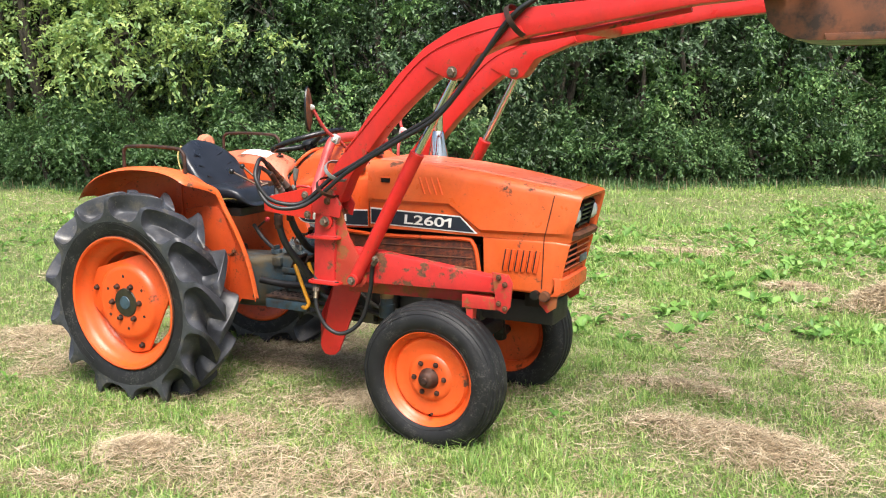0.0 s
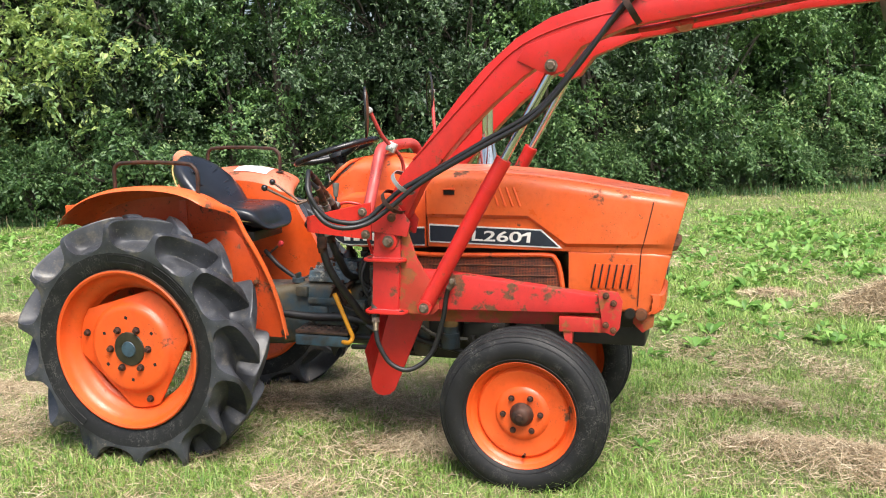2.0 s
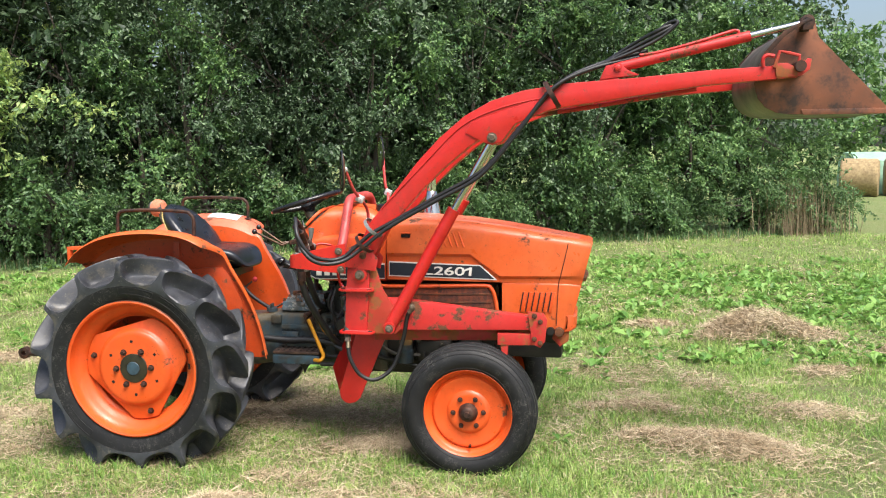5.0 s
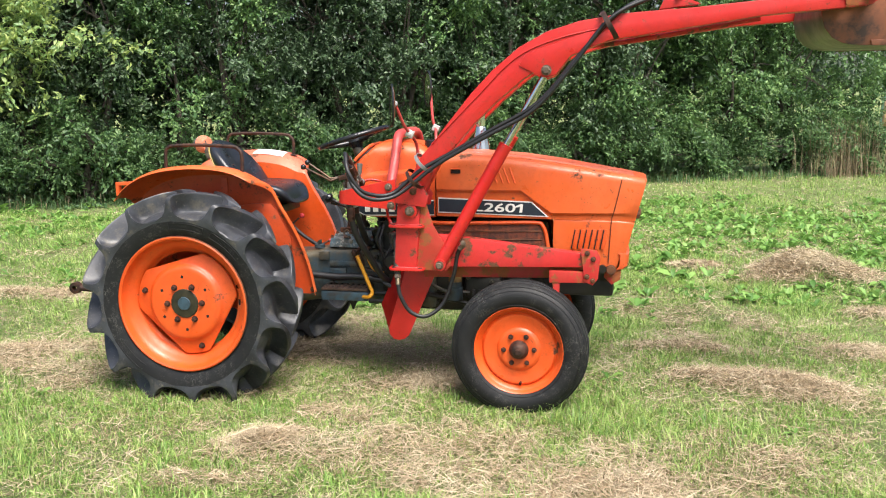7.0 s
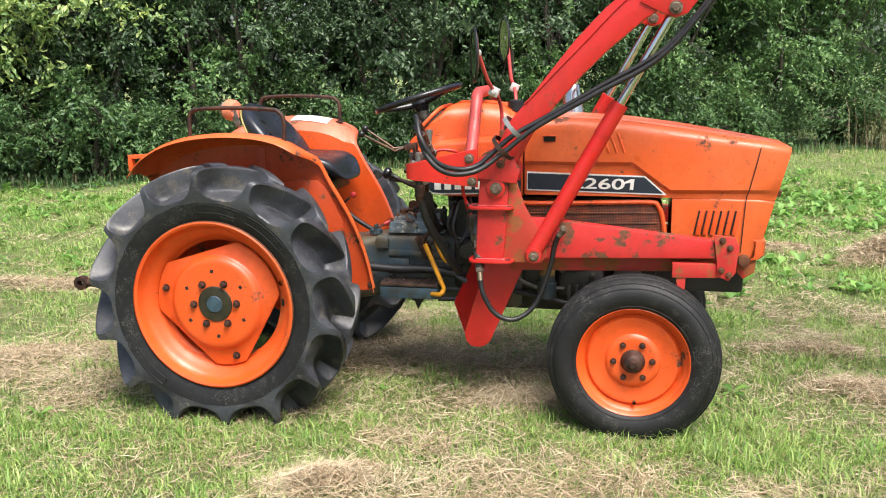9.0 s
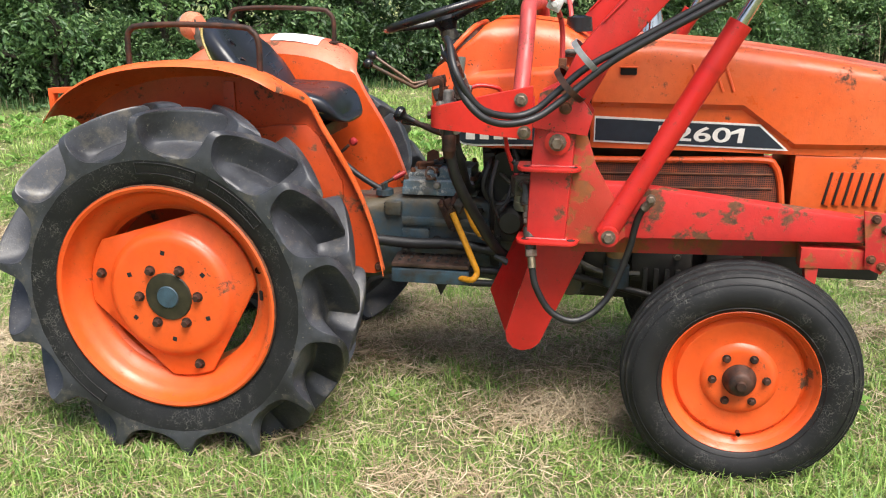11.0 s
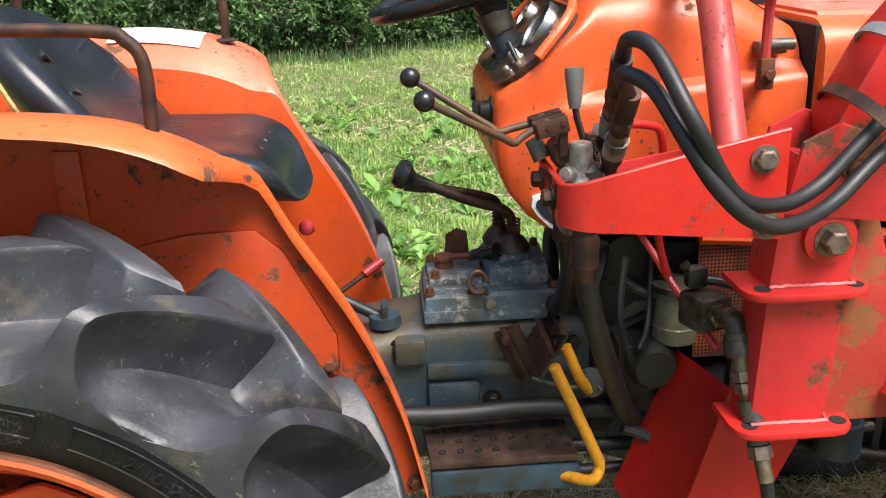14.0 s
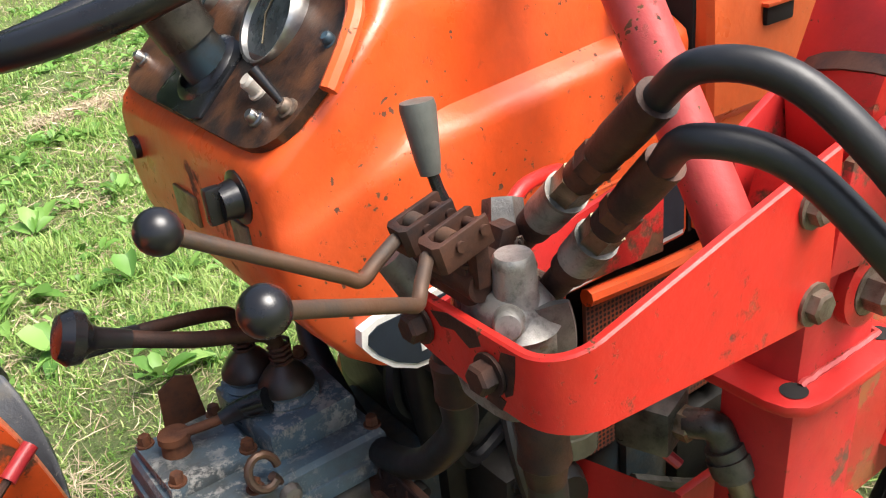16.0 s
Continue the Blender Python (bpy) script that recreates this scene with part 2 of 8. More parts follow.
def tyre_rubber():
    """Black sidewall rubber with a net of fine dry cracks in patches."""
    n = Nodes("tyre_rubber")
    c = n.mix(n.ramp(n.noise(7, 6), (0.3, 0.0), (0.75, 1.0)), (0.006, 0.0062, 0.0068), (0.0145, 0.0148, 0.016))
    v = n.t.nodes.new("ShaderNodeTexVoronoi")
    v.feature = "DISTANCE_TO_EDGE"
    v.inputs["Scale"].default_value = 95
    mp = n.t.nodes.new("ShaderNodeMix")
    mp.data_type = "VECTOR"
    mp.inputs[0].default_value = 0.03
    wob = n.t.nodes.new("ShaderNodeTexNoise")
    wob.inputs["Scale"].default_value, wob.inputs["Detail"].default_value = 45, 5
    n.link(n.co, wob.inputs["Vector"])
    n.link(n.co, mp.inputs[4])
    n.link(wob.outputs["Color"], mp.inputs[5])
    n.link(mp.outputs[1], v.inputs["Vector"])
    crack = n.ramp(v.outputs["Distance"], (0.0, 1.0), (0.055, 0.0))
    crack = n.math("MULTIPLY", crack, n.ramp(n.noise(26, 5, 0.7), (0.48, 0.0), (0.60, 1.0)))
    crack = n.math("MULTIPLY", crack, n.ramp(n.noise(5, 4), (0.40, 0.0), (0.58, 1.0)))
    c = n.mix(crack, c, (0.15, 0.145, 0.13))
    c = n.mix(n.ramp(n.noise(13, 6, 0.7), (0.60, 0.0), (0.74, 0.45)), c, (0.055, 0.050, 0.040))
    n.bump(n.mix(0.5, n.noise(80, 5), n.math("SUBTRACT", 1.0, crack)), 0.35, 0.002)
    return n.done(c, n.ramp(n.noise(6, 5), (0.3, 0.50), (0.7, 0.72)), 0.0, Specular_IOR_Level=0.35)


def tread_rubber():
    """Scuffed grey tread: worn smooth, dusty in cloudy patches, straw-coloured scratches."""
    n = Nodes("tread_rubber")
    c = n.mix(n.ramp(n.noise(5, 7, 0.65), (0.34, 0.0), (0.68, 1.0)), (0.011, 0.0115, 0.0135), (0.058, 0.062, 0.073))
    mud = n.ramp(n.noise(11, 8, 0.75), (0.54, 0.0), (0.66, 0.55))
    c = n.mix(mud, c, (0.13, 0.115, 0.085))
    nick = n.ramp(n.noise(60, 6, 0.8, stretch=(1, 3, 1)), (0.61, 0.0), (0.66, 0.7))
    c = n.mix(nick, c, (0.24, 0.22, 0.17))
    n.bump(n.mix(0.4, n.noise(30, 8, 0.75), n.noise(160, 4)), 0.5, 0.003)
    return n.done(c, n.ramp(n.noise(7, 7, 0.7), (0.3, 0.27), (0.7, 0.55)))


TREAD = tread_rubber()
TYRE = tyre_rubber()
LEVER_STEEL = rusty("lever_steel", (0.060, 0.055, 0.048), (0.18, 0.085, 0.042), 0.5, 0.5, 10)


def mesh_grille():
    """Pressed steel mesh: rust with rows of small dark holes."""
    n = Nodes("pressed_mesh")
    v = n.t.nodes.new("ShaderNodeTexVoronoi")
    v.inputs["Scale"].default_value, v.inputs["Randomness"].default_value = 150, 0.1
    n.link(n.co, v.inputs["Vector"])
    hole = n.ramp(v.outputs["Distance"], (0.30, 1.0), (0.42, 0.0))
    c = n.mix(n.ramp(n.noise(14, 7), (0.4, 0.0), (0.65, 1.0)), (0.11, 0.035, 0.02), (0.34, 0.07, 0.02))
    n.bump(hole, -0.6, 0.003)
    return n.done(n.mix(hole, c, (0.006, 0.005, 0.004)), 0.7)


MESH = mesh_grille()


# ---- shapes ----
def add_box(bm, c, s, bev=0.004, m=None):
    """A box with centre c, full size s and rounded edges."""
    r = bmesh.ops.create_cube(bm, size=1.0)
    vs = r["verts"]
    bmesh.ops.scale(bm, vec=s, verts=vs)
    es = list({e for v in vs for e in v.link_edges})
    if bev:
        out = bmesh.ops.bevel(bm, geom=es, offset=min(bev, 0.45 * min(s)), segments=2, affect="EDGES", profile=0.6)
        vs = list({v for f in out["faces"] for v in f.verts} | {v for v in vs if v.is_valid})
    mm = Matrix.Translation(c) @ (m or Matrix())
    bmesh.ops.transform(bm, matrix=mm, verts=vs)
    return bm


def add_prism(bm, pts, y0, y1, bev=0.003, axis="y"):
    """A plate: an outline in x and z (or another pair of axes), from y0 to y1."""
    place = {"y": lambda a, b, d: (a, d, b), "x": lambda a, b, d: (d, a, b), "z": lambda a, b, d: (a, b, d)}[axis]
    f0 = [bm.verts.new(place(a, b, y0)) for a, b in pts]
    f1 = [bm.verts.new(place(a, b, y1)) for a, b in pts]
    n = len(pts)
    fs = [bm.faces.new(f0), bm.faces.new(f1[::-1])]
    for i in range(n):
        fs.append(bm.faces.new((f0[i], f1[i], f1[(i + 1) % n], f0[(i + 1) % n])))
    bmesh.ops.recalc_face_normals(bm, faces=fs)
    if bev:
        es = [e for e in {e for f in fs[:2] for e in f.edges}]
        bmesh.ops.bevel(bm, geom=es, offset=bev, segments=2, affect="EDGES", profile=0.6)
    return bm


def add_lathe(bm, profile, segs=48, m=None, closed=False):
    """Turns (radius, along) round the y axis."""
    m = m or Matrix()
    rings = []
    for r, a in profile:
        if r < 1e-5:
            rings.append([bm.verts.new(m @ Vector((0, a, 0)))])
        else:
            rings.append([bm.verts.new(m @ Vector((r * math.cos(2 * math.pi * k / segs), a, r * math.sin(2 * math.pi * k / segs)))) for k in range(segs)])
    fs = []
    pairs = list(zip(rings, rings[1:])) + ([(rings[-1], rings[0])] if closed else [])
    for p, q in pairs:
        for k in range(segs):
            j = (k + 1) % segs
            vs = [p[k % len(p)], p[j % len(p)], q[j % len(q)], q[k % len(q)]]
            vs = list(dict.fromkeys(vs))
            if len(vs) > 2:
                fs.append(bm.faces.new(vs))
    bmesh.ops.recalc_face_normals(bm, faces=fs)
    return bm


def glide(pts, n):
    """Points along a smooth line through pts."""
    p = [Vector(a) for a in pts]
    if len(p) < 3:
        return [p[0].lerp(p[-1], k / n) for k in range(n + 1)]
    p = [2 * p[0] - p[1]] + p + [2 * p[-1] - p[-2]]
    out = []
    for i in range(1, len(p) - 2):
        a, b, c, d = p[i - 1:i + 3]
        for k in range(n):
            t = k / n
            out.append(0.5 * (2 * b + (c - a) * t + (2 * a - 5 * b + 4 * c - d) * t * t + (3 * b - a - 3 * c + d) * t ** 3))
    return out + [p[-2]]


def add_tube(bm, pts, r, segs=10, n=5, smooth=True):
    """A round bar or hose along pts; r may be a list of radii, one for each end."""
    line = glide(pts, n) if smooth else [Vector(p) for p in pts]
    last, rings = None, []
    for i, p in enumerate(line):
        d = (line[min(i + 1, len(line) - 1)] - line[max(i - 1, 0)]).normalized()
        if last is None:
            side = d.orthogonal().normalized()
        else:
            side = (last - d * last.dot(d)).normalized()
        last = side
        up = d.cross(side)
        f = i / (len(line) - 1)
        rr = r if isinstance(r, (int, float)) else r[0] + (r[1] - r[0]) * f
        rings.append([bm.verts.new(p + rr * (math.cos(2 * math.pi * k / segs) * side + math.sin(2 * math.pi * k / segs) * up)) for k in range(segs)])
    fs = []
    for p, q in zip(rings, rings[1:]):
        for k in range(segs):
            fs.append(bm.faces.new((p[k], p[(k + 1) % segs], q[(k + 1) % segs], q[k])))
    fs += [bm.faces.new(rings[0][::-1]), bm.faces.new(rings[-1])]
    bmesh.ops.recalc_face_normals(bm, faces=fs)
    return bm


def add_loft(bm, rings, cap=(True, True)):
    """A skin over rings of points with equal counts."""
    rs = [[bm.verts.new(p) for p in ring] for ring in rings]
    fs = []
    for p, q in zip(rs, rs[1:]):
        n = len(p)
        for k in range(n):
            fs.append(bm.faces.new((p[k], p[(k + 1) % n], q[(k + 1) % n], q[k])))
    if cap[0]:
        fs.append(bm.faces.new(rs[0][::-1]))
    if cap[1]:
        fs.append(bm.faces.new(rs[-1]))
    bmesh.ops.recalc_face_normals(bm, faces=fs)
    return bm


def rrect(hw, z0, z1, rt=0.04, rb=0.02, n=4, hb=None):
    """A rounded outline in y and z, from z0 to z1, half width hw (hb at the bottom)."""
    hb = hw if hb is None else hb
    out = []
    for cy, cz, r, a0 in ((hw - rt, z1 - rt, rt, 0), (-hw + rt, z1 - rt, rt, 90), (-hb + rb, z0 + rb, rb, 180), (hb - rb, z0 + rb, rb, 270)):
        for k in range(n + 1):
            a = radians(a0 + 90 * k / n)
            out.append((cy + r * math.cos(a), cz + r * math.sin(a)))
    return out


def part(name, bm, material, parent=None, label="", at=None, smooth=True, angle=38):
    """Links a bmesh as one mesh object under a thing or a part."""
    me = bpy.data.meshes.new(name)
    bm.to_mesh(me)
    bm.free()
    me.materials.append(material)
    if smooth:
        me.shade_smooth()
        me.set_sharp_from_angle(angle=radians(angle))
    ob = new(name, me)
    if parent:
        ob.parent = parent
    if at is not None:
        ob.matrix_basis = at
    if label:
        ob["label"] = label
    return ob


def raw(name, verts, faces, material, smooth=False):
    me = bpy.data.meshes.new(name)
    nv, nf, k = len(verts), len(faces), faces.shape[1]
    me.vertices.add(nv)
    me.vertices.foreach_set("co", np.asarray(verts, dtype=np.float32).ravel())
    me.loops.add(nf * k)
    me.loops.foreach_set("vertex_index", faces.astype(np.int32).ravel())
    me.polygons.add(nf)
    me.polygons.foreach_set("loop_start", np.arange(0, nf * k, k, dtype=np.int32))
    me.update(calc_edges=True)
    me.materials.append(material)
    if smooth:
        me.shade_smooth()
    return me


def add_bolt(bm, c, r=0.012, h=0.012, axis="y", sign=-1):
    """A hexagon head with its washer."""
    turn = {"y": Matrix(), "x": pose(0, 0, 0, 0, 0, -90), "z": pose(0, 0, 0, 90, 0, 0)}[axis]
    s = sign
    m = Matrix.Translation(c) @ turn
    add_lathe(bm, [(0, 0), (r * 1.35, 0), (r * 1.35, s * 0.003), (r * 0.9, s * 0.003)], 14, m)
    add_lathe(bm, [(r, s * 0.002), (r, s * h * 0.85), (r * 0.8, s * h), (0, s * h)], 6, m)
    return bm


def B():
    return bmesh.new()


# ---- tractor ----
AXIS = pose(0.015, 0.065, 0, 0, 0, -2)  # the tractor stands turned a little in the plan
tractor = tagged(new("tractor"), "old orange compact tractor with rust flecks standing on mown grass", "tractor")
tractor.matrix_basis = AXIS


BARS = 14
# the crest of a bar and the floor beside it, from the sidewall over the shoulder to past the middle: across, radius
CREST = [(-0.1490, 0.446), (-0.1500, 0.456), (-0.1510, 0.462), (-0.1520, 0.469), (-0.1528, 0.477), (-0.1535, 0.488), (-0.1538, 0.502), (-0.1535, 0.520), (-0.1525, 0.538), (-0.1505, 0.554), (-0.1465, 0.567),
         (-0.139, 0.576), (-0.126, 0.582), (-0.108, 0.586), (-0.086, 0.589), (-0.062, 0.591), (-0.038, 0.5925), (-0.014, 0.593), (0.008, 0.592), (0.016, 0.586), (0.020, 0.545), (0.022, 0.497)]
FLOOR = [(-0.1490, 0.446), (-0.1495, 0.456), (-0.1490, 0.461), (-0.1460, 0.4645), (-0.1410, 0.467), (-0.1350, 0.4690), (-0.1280, 0.4715), (-0.1200, 0.4745), (-0.1115, 0.4780), (-0.1025, 0.4815), (-0.0935, 0.4845),
         (-0.084, 0.487), (-0.075, 0.489), (-0.065, 0.4905), (-0.054, 0.492), (-0.042, 0.493), (-0.029, 0.494), (-0.013, 0.4945), (0.004, 0.4945), (0.012, 0.494), (0.018, 0.4935), (0.022, 0.493)]
BAR_HALF = [0.1130, 0.1100, 0.0850, 0.0600, 0.0440, 0.0320, 0.0240, 0.0185, 0.0150, 0.0130, 0.0125, 0.0130, 0.0150, 0.0185, 0.0225, 0.0270, 0.0310, 0.0350, 0.0370, 0.0370, 0.0370, 0.0370]


def tread_skin(bm):
    """Moulded tread: on each side swept bars that rise to sharp ridges at the shoulder, with deep rounded cups between them."""
    pitch = 2 * math.pi / BARS
    cup = [-1.0, -0.992, -0.96, -0.9, -0.8, -0.68, -0.54, -0.38, -0.2, 0.0, 0.2, 0.38, 0.54, 0.68, 0.8, 0.9, 0.96, 0.992, 1.0]
    for side, shift in ((-1, 0.0), (1, 0.5 * pitch)):
        grid = []
        for (cy, cr), (fy, fr), half in zip(CREST, FLOOR, BAR_HALF):
            q = max(0.0, min(1.15, (0.1538 + cy) / 0.1538))
            mid = shift - 0.075 + 0.30 * q ** 1.1
            row = []
            for b_ in range(BARS):
                base = mid + b_ * pitch
                wob = 0.0015 * math.sin(b_ * 5.3 + side)
                for a, h in ((-1.0, 0.965), (-0.9, 0.995), (0.0, 1.0), (0.9, 0.995), (1.0, 0.965)):
                    row.append((base + a * half / 0.53, h, wob))
                free = pitch * 0.53 - 2 * half
                for v in cup[1:-1]:
                    # the wall under the bar stands steeper than the one before the next bar
                    h = abs(v) ** (9.0 if v < 0 else 4.5) * 0.965
                    row.append((base + (half + (v + 1) * 0.5 * free) / 0.53, h, 0.0))
            ring = []
            for th, h, wob in row:
                y, r = fy + (cy - fy) * h, fr + (cr - fr) * h + wob * h * (cr > 0.5)
                ring.append(bm.verts.new((r * math.sin(th), -side * y if side > 0 else y, r * math.cos(th))))
            grid.append(ring)
        n = len(grid[0])
        fs = []
        for p, q in zip(grid, grid[1:]):
            for k in range(n):
                j = (k + 1) % n
                fs.append(bm.faces.new((p[k], p[j], q[j], q[k])))
        bmesh.ops.recalc_face_normals(bm, faces=fs)
        if fs[n * 15].normal.dot(fs[n * 15].calc_center_median() * Vector((1, 0, 1))) < 0:
            bmesh.ops.reverse_faces(bm, faces=fs)


def sidewall_text(text, size, mid, radius, parent):
    """Raised rubber letters of the tyre's size, bent round the sidewall."""
    cu = bpy.data.curves.new("sidewall_text", "FONT")
    cu.body, cu.size, cu.extrude, cu.align_x = text, size, 0.0012, "CENTER"
    tmp = bpy.data.objects.new("sidewall_curve", cu)
    scene.collection.objects.link(tmp)
    bpy.context.view_layer.update()
    me = bpy.data.meshes.new_from_object(tmp.evaluated_get(bpy.context.evaluated_depsgraph_get()))
    bpy.data.objects.remove(tmp)
    for v in me.vertices:
        a, r = mid - 1.15 * v.co.x / radius, radius + v.co.y
        v.co = (r * math.cos(a), -0.1462 - 0.12 * (r - 0.42) - v.co.z, r * math.sin(a))
    me.materials.clear()
    me.materials.append(TYRE)
    ob = new("sidewall_text", me)
    ob.parent = parent
    ob["label"] = "raised rubber tyre size " + text
    return ob


def rear_wheel(s):
    """Wheel on side s (-1 or 1): rim with its disc, tyre with paddle bars, bolts and hub."""
    place = pose(0.025, s * 0.56, 0.524) if s < 0 else pose(0.025, s * 0.56, 0.524, 0, 0, 180)
    bm = B()
    add_lathe(bm, [(0.352, -0.118), (0.366, -0.126), (0.366, -0.136), (0.358, -0.141), (0.348, -0.136), (0.342, -0.116), (0.334, -0.098), (0.322, -0.086), (0.312, -0.080), (0.296, -0.066), (0.281, -0.048), (0.275, -0.030),
                   (0.275, 0.05), (0.335, 0.10), (0.357, 0.136), (0.366, 0.134), (0.352, 0.118), (0.33, 0.10), (0.268, 0.055), (0.268, -0.03), (0.29, -0.055), (0.325, -0.085)], 72, closed=True)
    wheel = part("rear_wheel", bm, ORANGE_CLEAN, tractor, "orange steel wheel with a paddle-bar farm tyre", place)
    bm = add_lathe(B(), [(0.3655, -0.1245), (0.3675, -0.129), (0.3672, -0.1355), (0.3645, -0.1385)], 72)
    part("rusty_bead_edge", bm, RUST, wheel)
    # wheel disc, cut away between its lobes
    bm = B()
    segs, turn = 120, radians(47)
    levels = [(0.06, -0.102), (0.174, -0.102), (0.187, -0.1005), (0.196, -0.096), (0.203, -0.088), (0.209, -0.080), (0.217, -0.075)]
    rings = []
    for f, y in levels + [(0.0, -0.070), (0.0, -0.066)]:
        ring = []
        for k in range(segs):
            a = 2 * math.pi * k / segs
            # straight cuts between the lobes
            reach = min([0.284] + [0.226 / max(0.2, math.cos(a - radians(cut))) for cut in (107, 227, 331) if math.cos(a - radians(cut)) > 0.3])
            rr = f if f else reach - (0.004 if y == -0.070 else 0.0)
            rr = min(rr, reach - 0.005) if f else rr
            ring.append((rr * math.cos(a), y, rr * math.sin(a)))
        rings.append(ring)
    back = [[(x * 0.995, y + 0.010, z * 0.995) for x, y, z in ring] for ring in rings[::-1]]
    add_loft(bm, rings + back)
    part("wheel_disc", bm, ORANGE_CLEAN, wheel, "domed orange steel disc with square holes")
    part("rim_slot", add_box(B(), (0.297, -0.0725, 0.012), (0.008, 0.016, 0.030), 0.003, pose(0, 0, 0, 0, 0, 40)), DARK_HOLE, wheel)
    for k in (1, 2):
        a = turn + k * 2 * math.pi / 3
        bm = add_bolt(B(), (0.246 * math.cos(a), -0.072, 0.246 * math.sin(a)), 0.0125, 0.020)
        part("rim_bolt", bm, RUST_BROWN, wheel)
    for k in range(6):
        a = radians(3) + k * math.pi / 3
        bm = add_bolt(B(), (0.099 * math.cos(a), -0.102, 0.099 * math.sin(a)), 0.0125, 0.021)
        part("wheel_bolt", bm, RUST_BROWN, wheel)
        a += radians(30)
        bm = add_box(B(), (0.143 * math.cos(a), -0.1022, 0.143 * math.sin(a)), (0.014, 0.002, 0.014), 0.0, pose(0, 0, 0, 0, 45 + 60 * k, 0))
        part("square_hole", bm, DARK_HOLE, wheel, smooth=False)
    bm = add_lathe(B(), [(0.0, -0.109), (0.040, -0.109), (0.066, -0.108), (0.076, -0.107), (0.080, -0.100)], 20, pose(0, 0, 0, 0, 11, 0))
    part("hub_plate", bm, rusty("hub_grease", (0.018, 0.018, 0.012), (0.055, 0.046, 0.026), 0.5, 0.3), wheel, "oily brown hub plate")
    bm = add_lathe(B(), [(0.0, -0.1135), (0.034, -0.1130), (0.037, -0.108)], 32)
    part("hub_cap", bm, rusty("faded_blue_cap", (0.022, 0.038, 0.05), (0.05, 0.095, 0.13), 0.45, 0.0, 30), wheel, "small blue hub cap")
    # tyre
    bm = B()
    prof = [(0.345, -0.105), (0.362, -0.125), (0.385, -0.135), (0.42, -0.146), (0.448, -0.1485), (0.445, -0.130), (0.440, -0.08), (0.440, 0.0)]
    prof = prof + [(r, -a) for r, a in prof[-2::-1]]
    add_lathe(bm, prof + [(0.34, 0.08), (0.34, -0.08)], 96, closed=True)
    part("tyre", bm, TYRE, wheel, "black sidewall with fine pale cracks", angle=50)
    bm = B()
    tread_skin(bm)
    part("tread", bm, TREAD, wheel, "scuffed grey tread with deep swept bars", angle=34)
    # raised letters' panels on the sidewall
    for a0 in (70, 38, 210):
        bm = B()
        n = 14
        out = []
        for k in range(n + 1):
            a = radians(a0 + 26 * k / n)
            out.append((a, 0.437))
        for k in range(n, -1, -1):
            a = radians(a0 + 26 * k / n)
            out.append((a, 0.405))
        line = [Vector((r * math.cos(a), -0.1475 - (0.003 if r > 0.42 else 0), r * math.sin(a))) for a, r in out]
        add_tube(bm, line + [line[0]], 0.0013, 6, 1, False)
        part("sidewall_mark", bm, TYRE, wheel)
    if s < 0:
        sidewall_text("11.2/10-24", 0.026, radians(51), 0.409, wheel)
    bm = add_lathe(B(), [(0.012, -0.02), (0.006, 0.0)], 8, pose(0.30, -0.07, 0.10))
    part("valve_stem", bm, BLACK_PLASTIC, wheel)
    return wheel


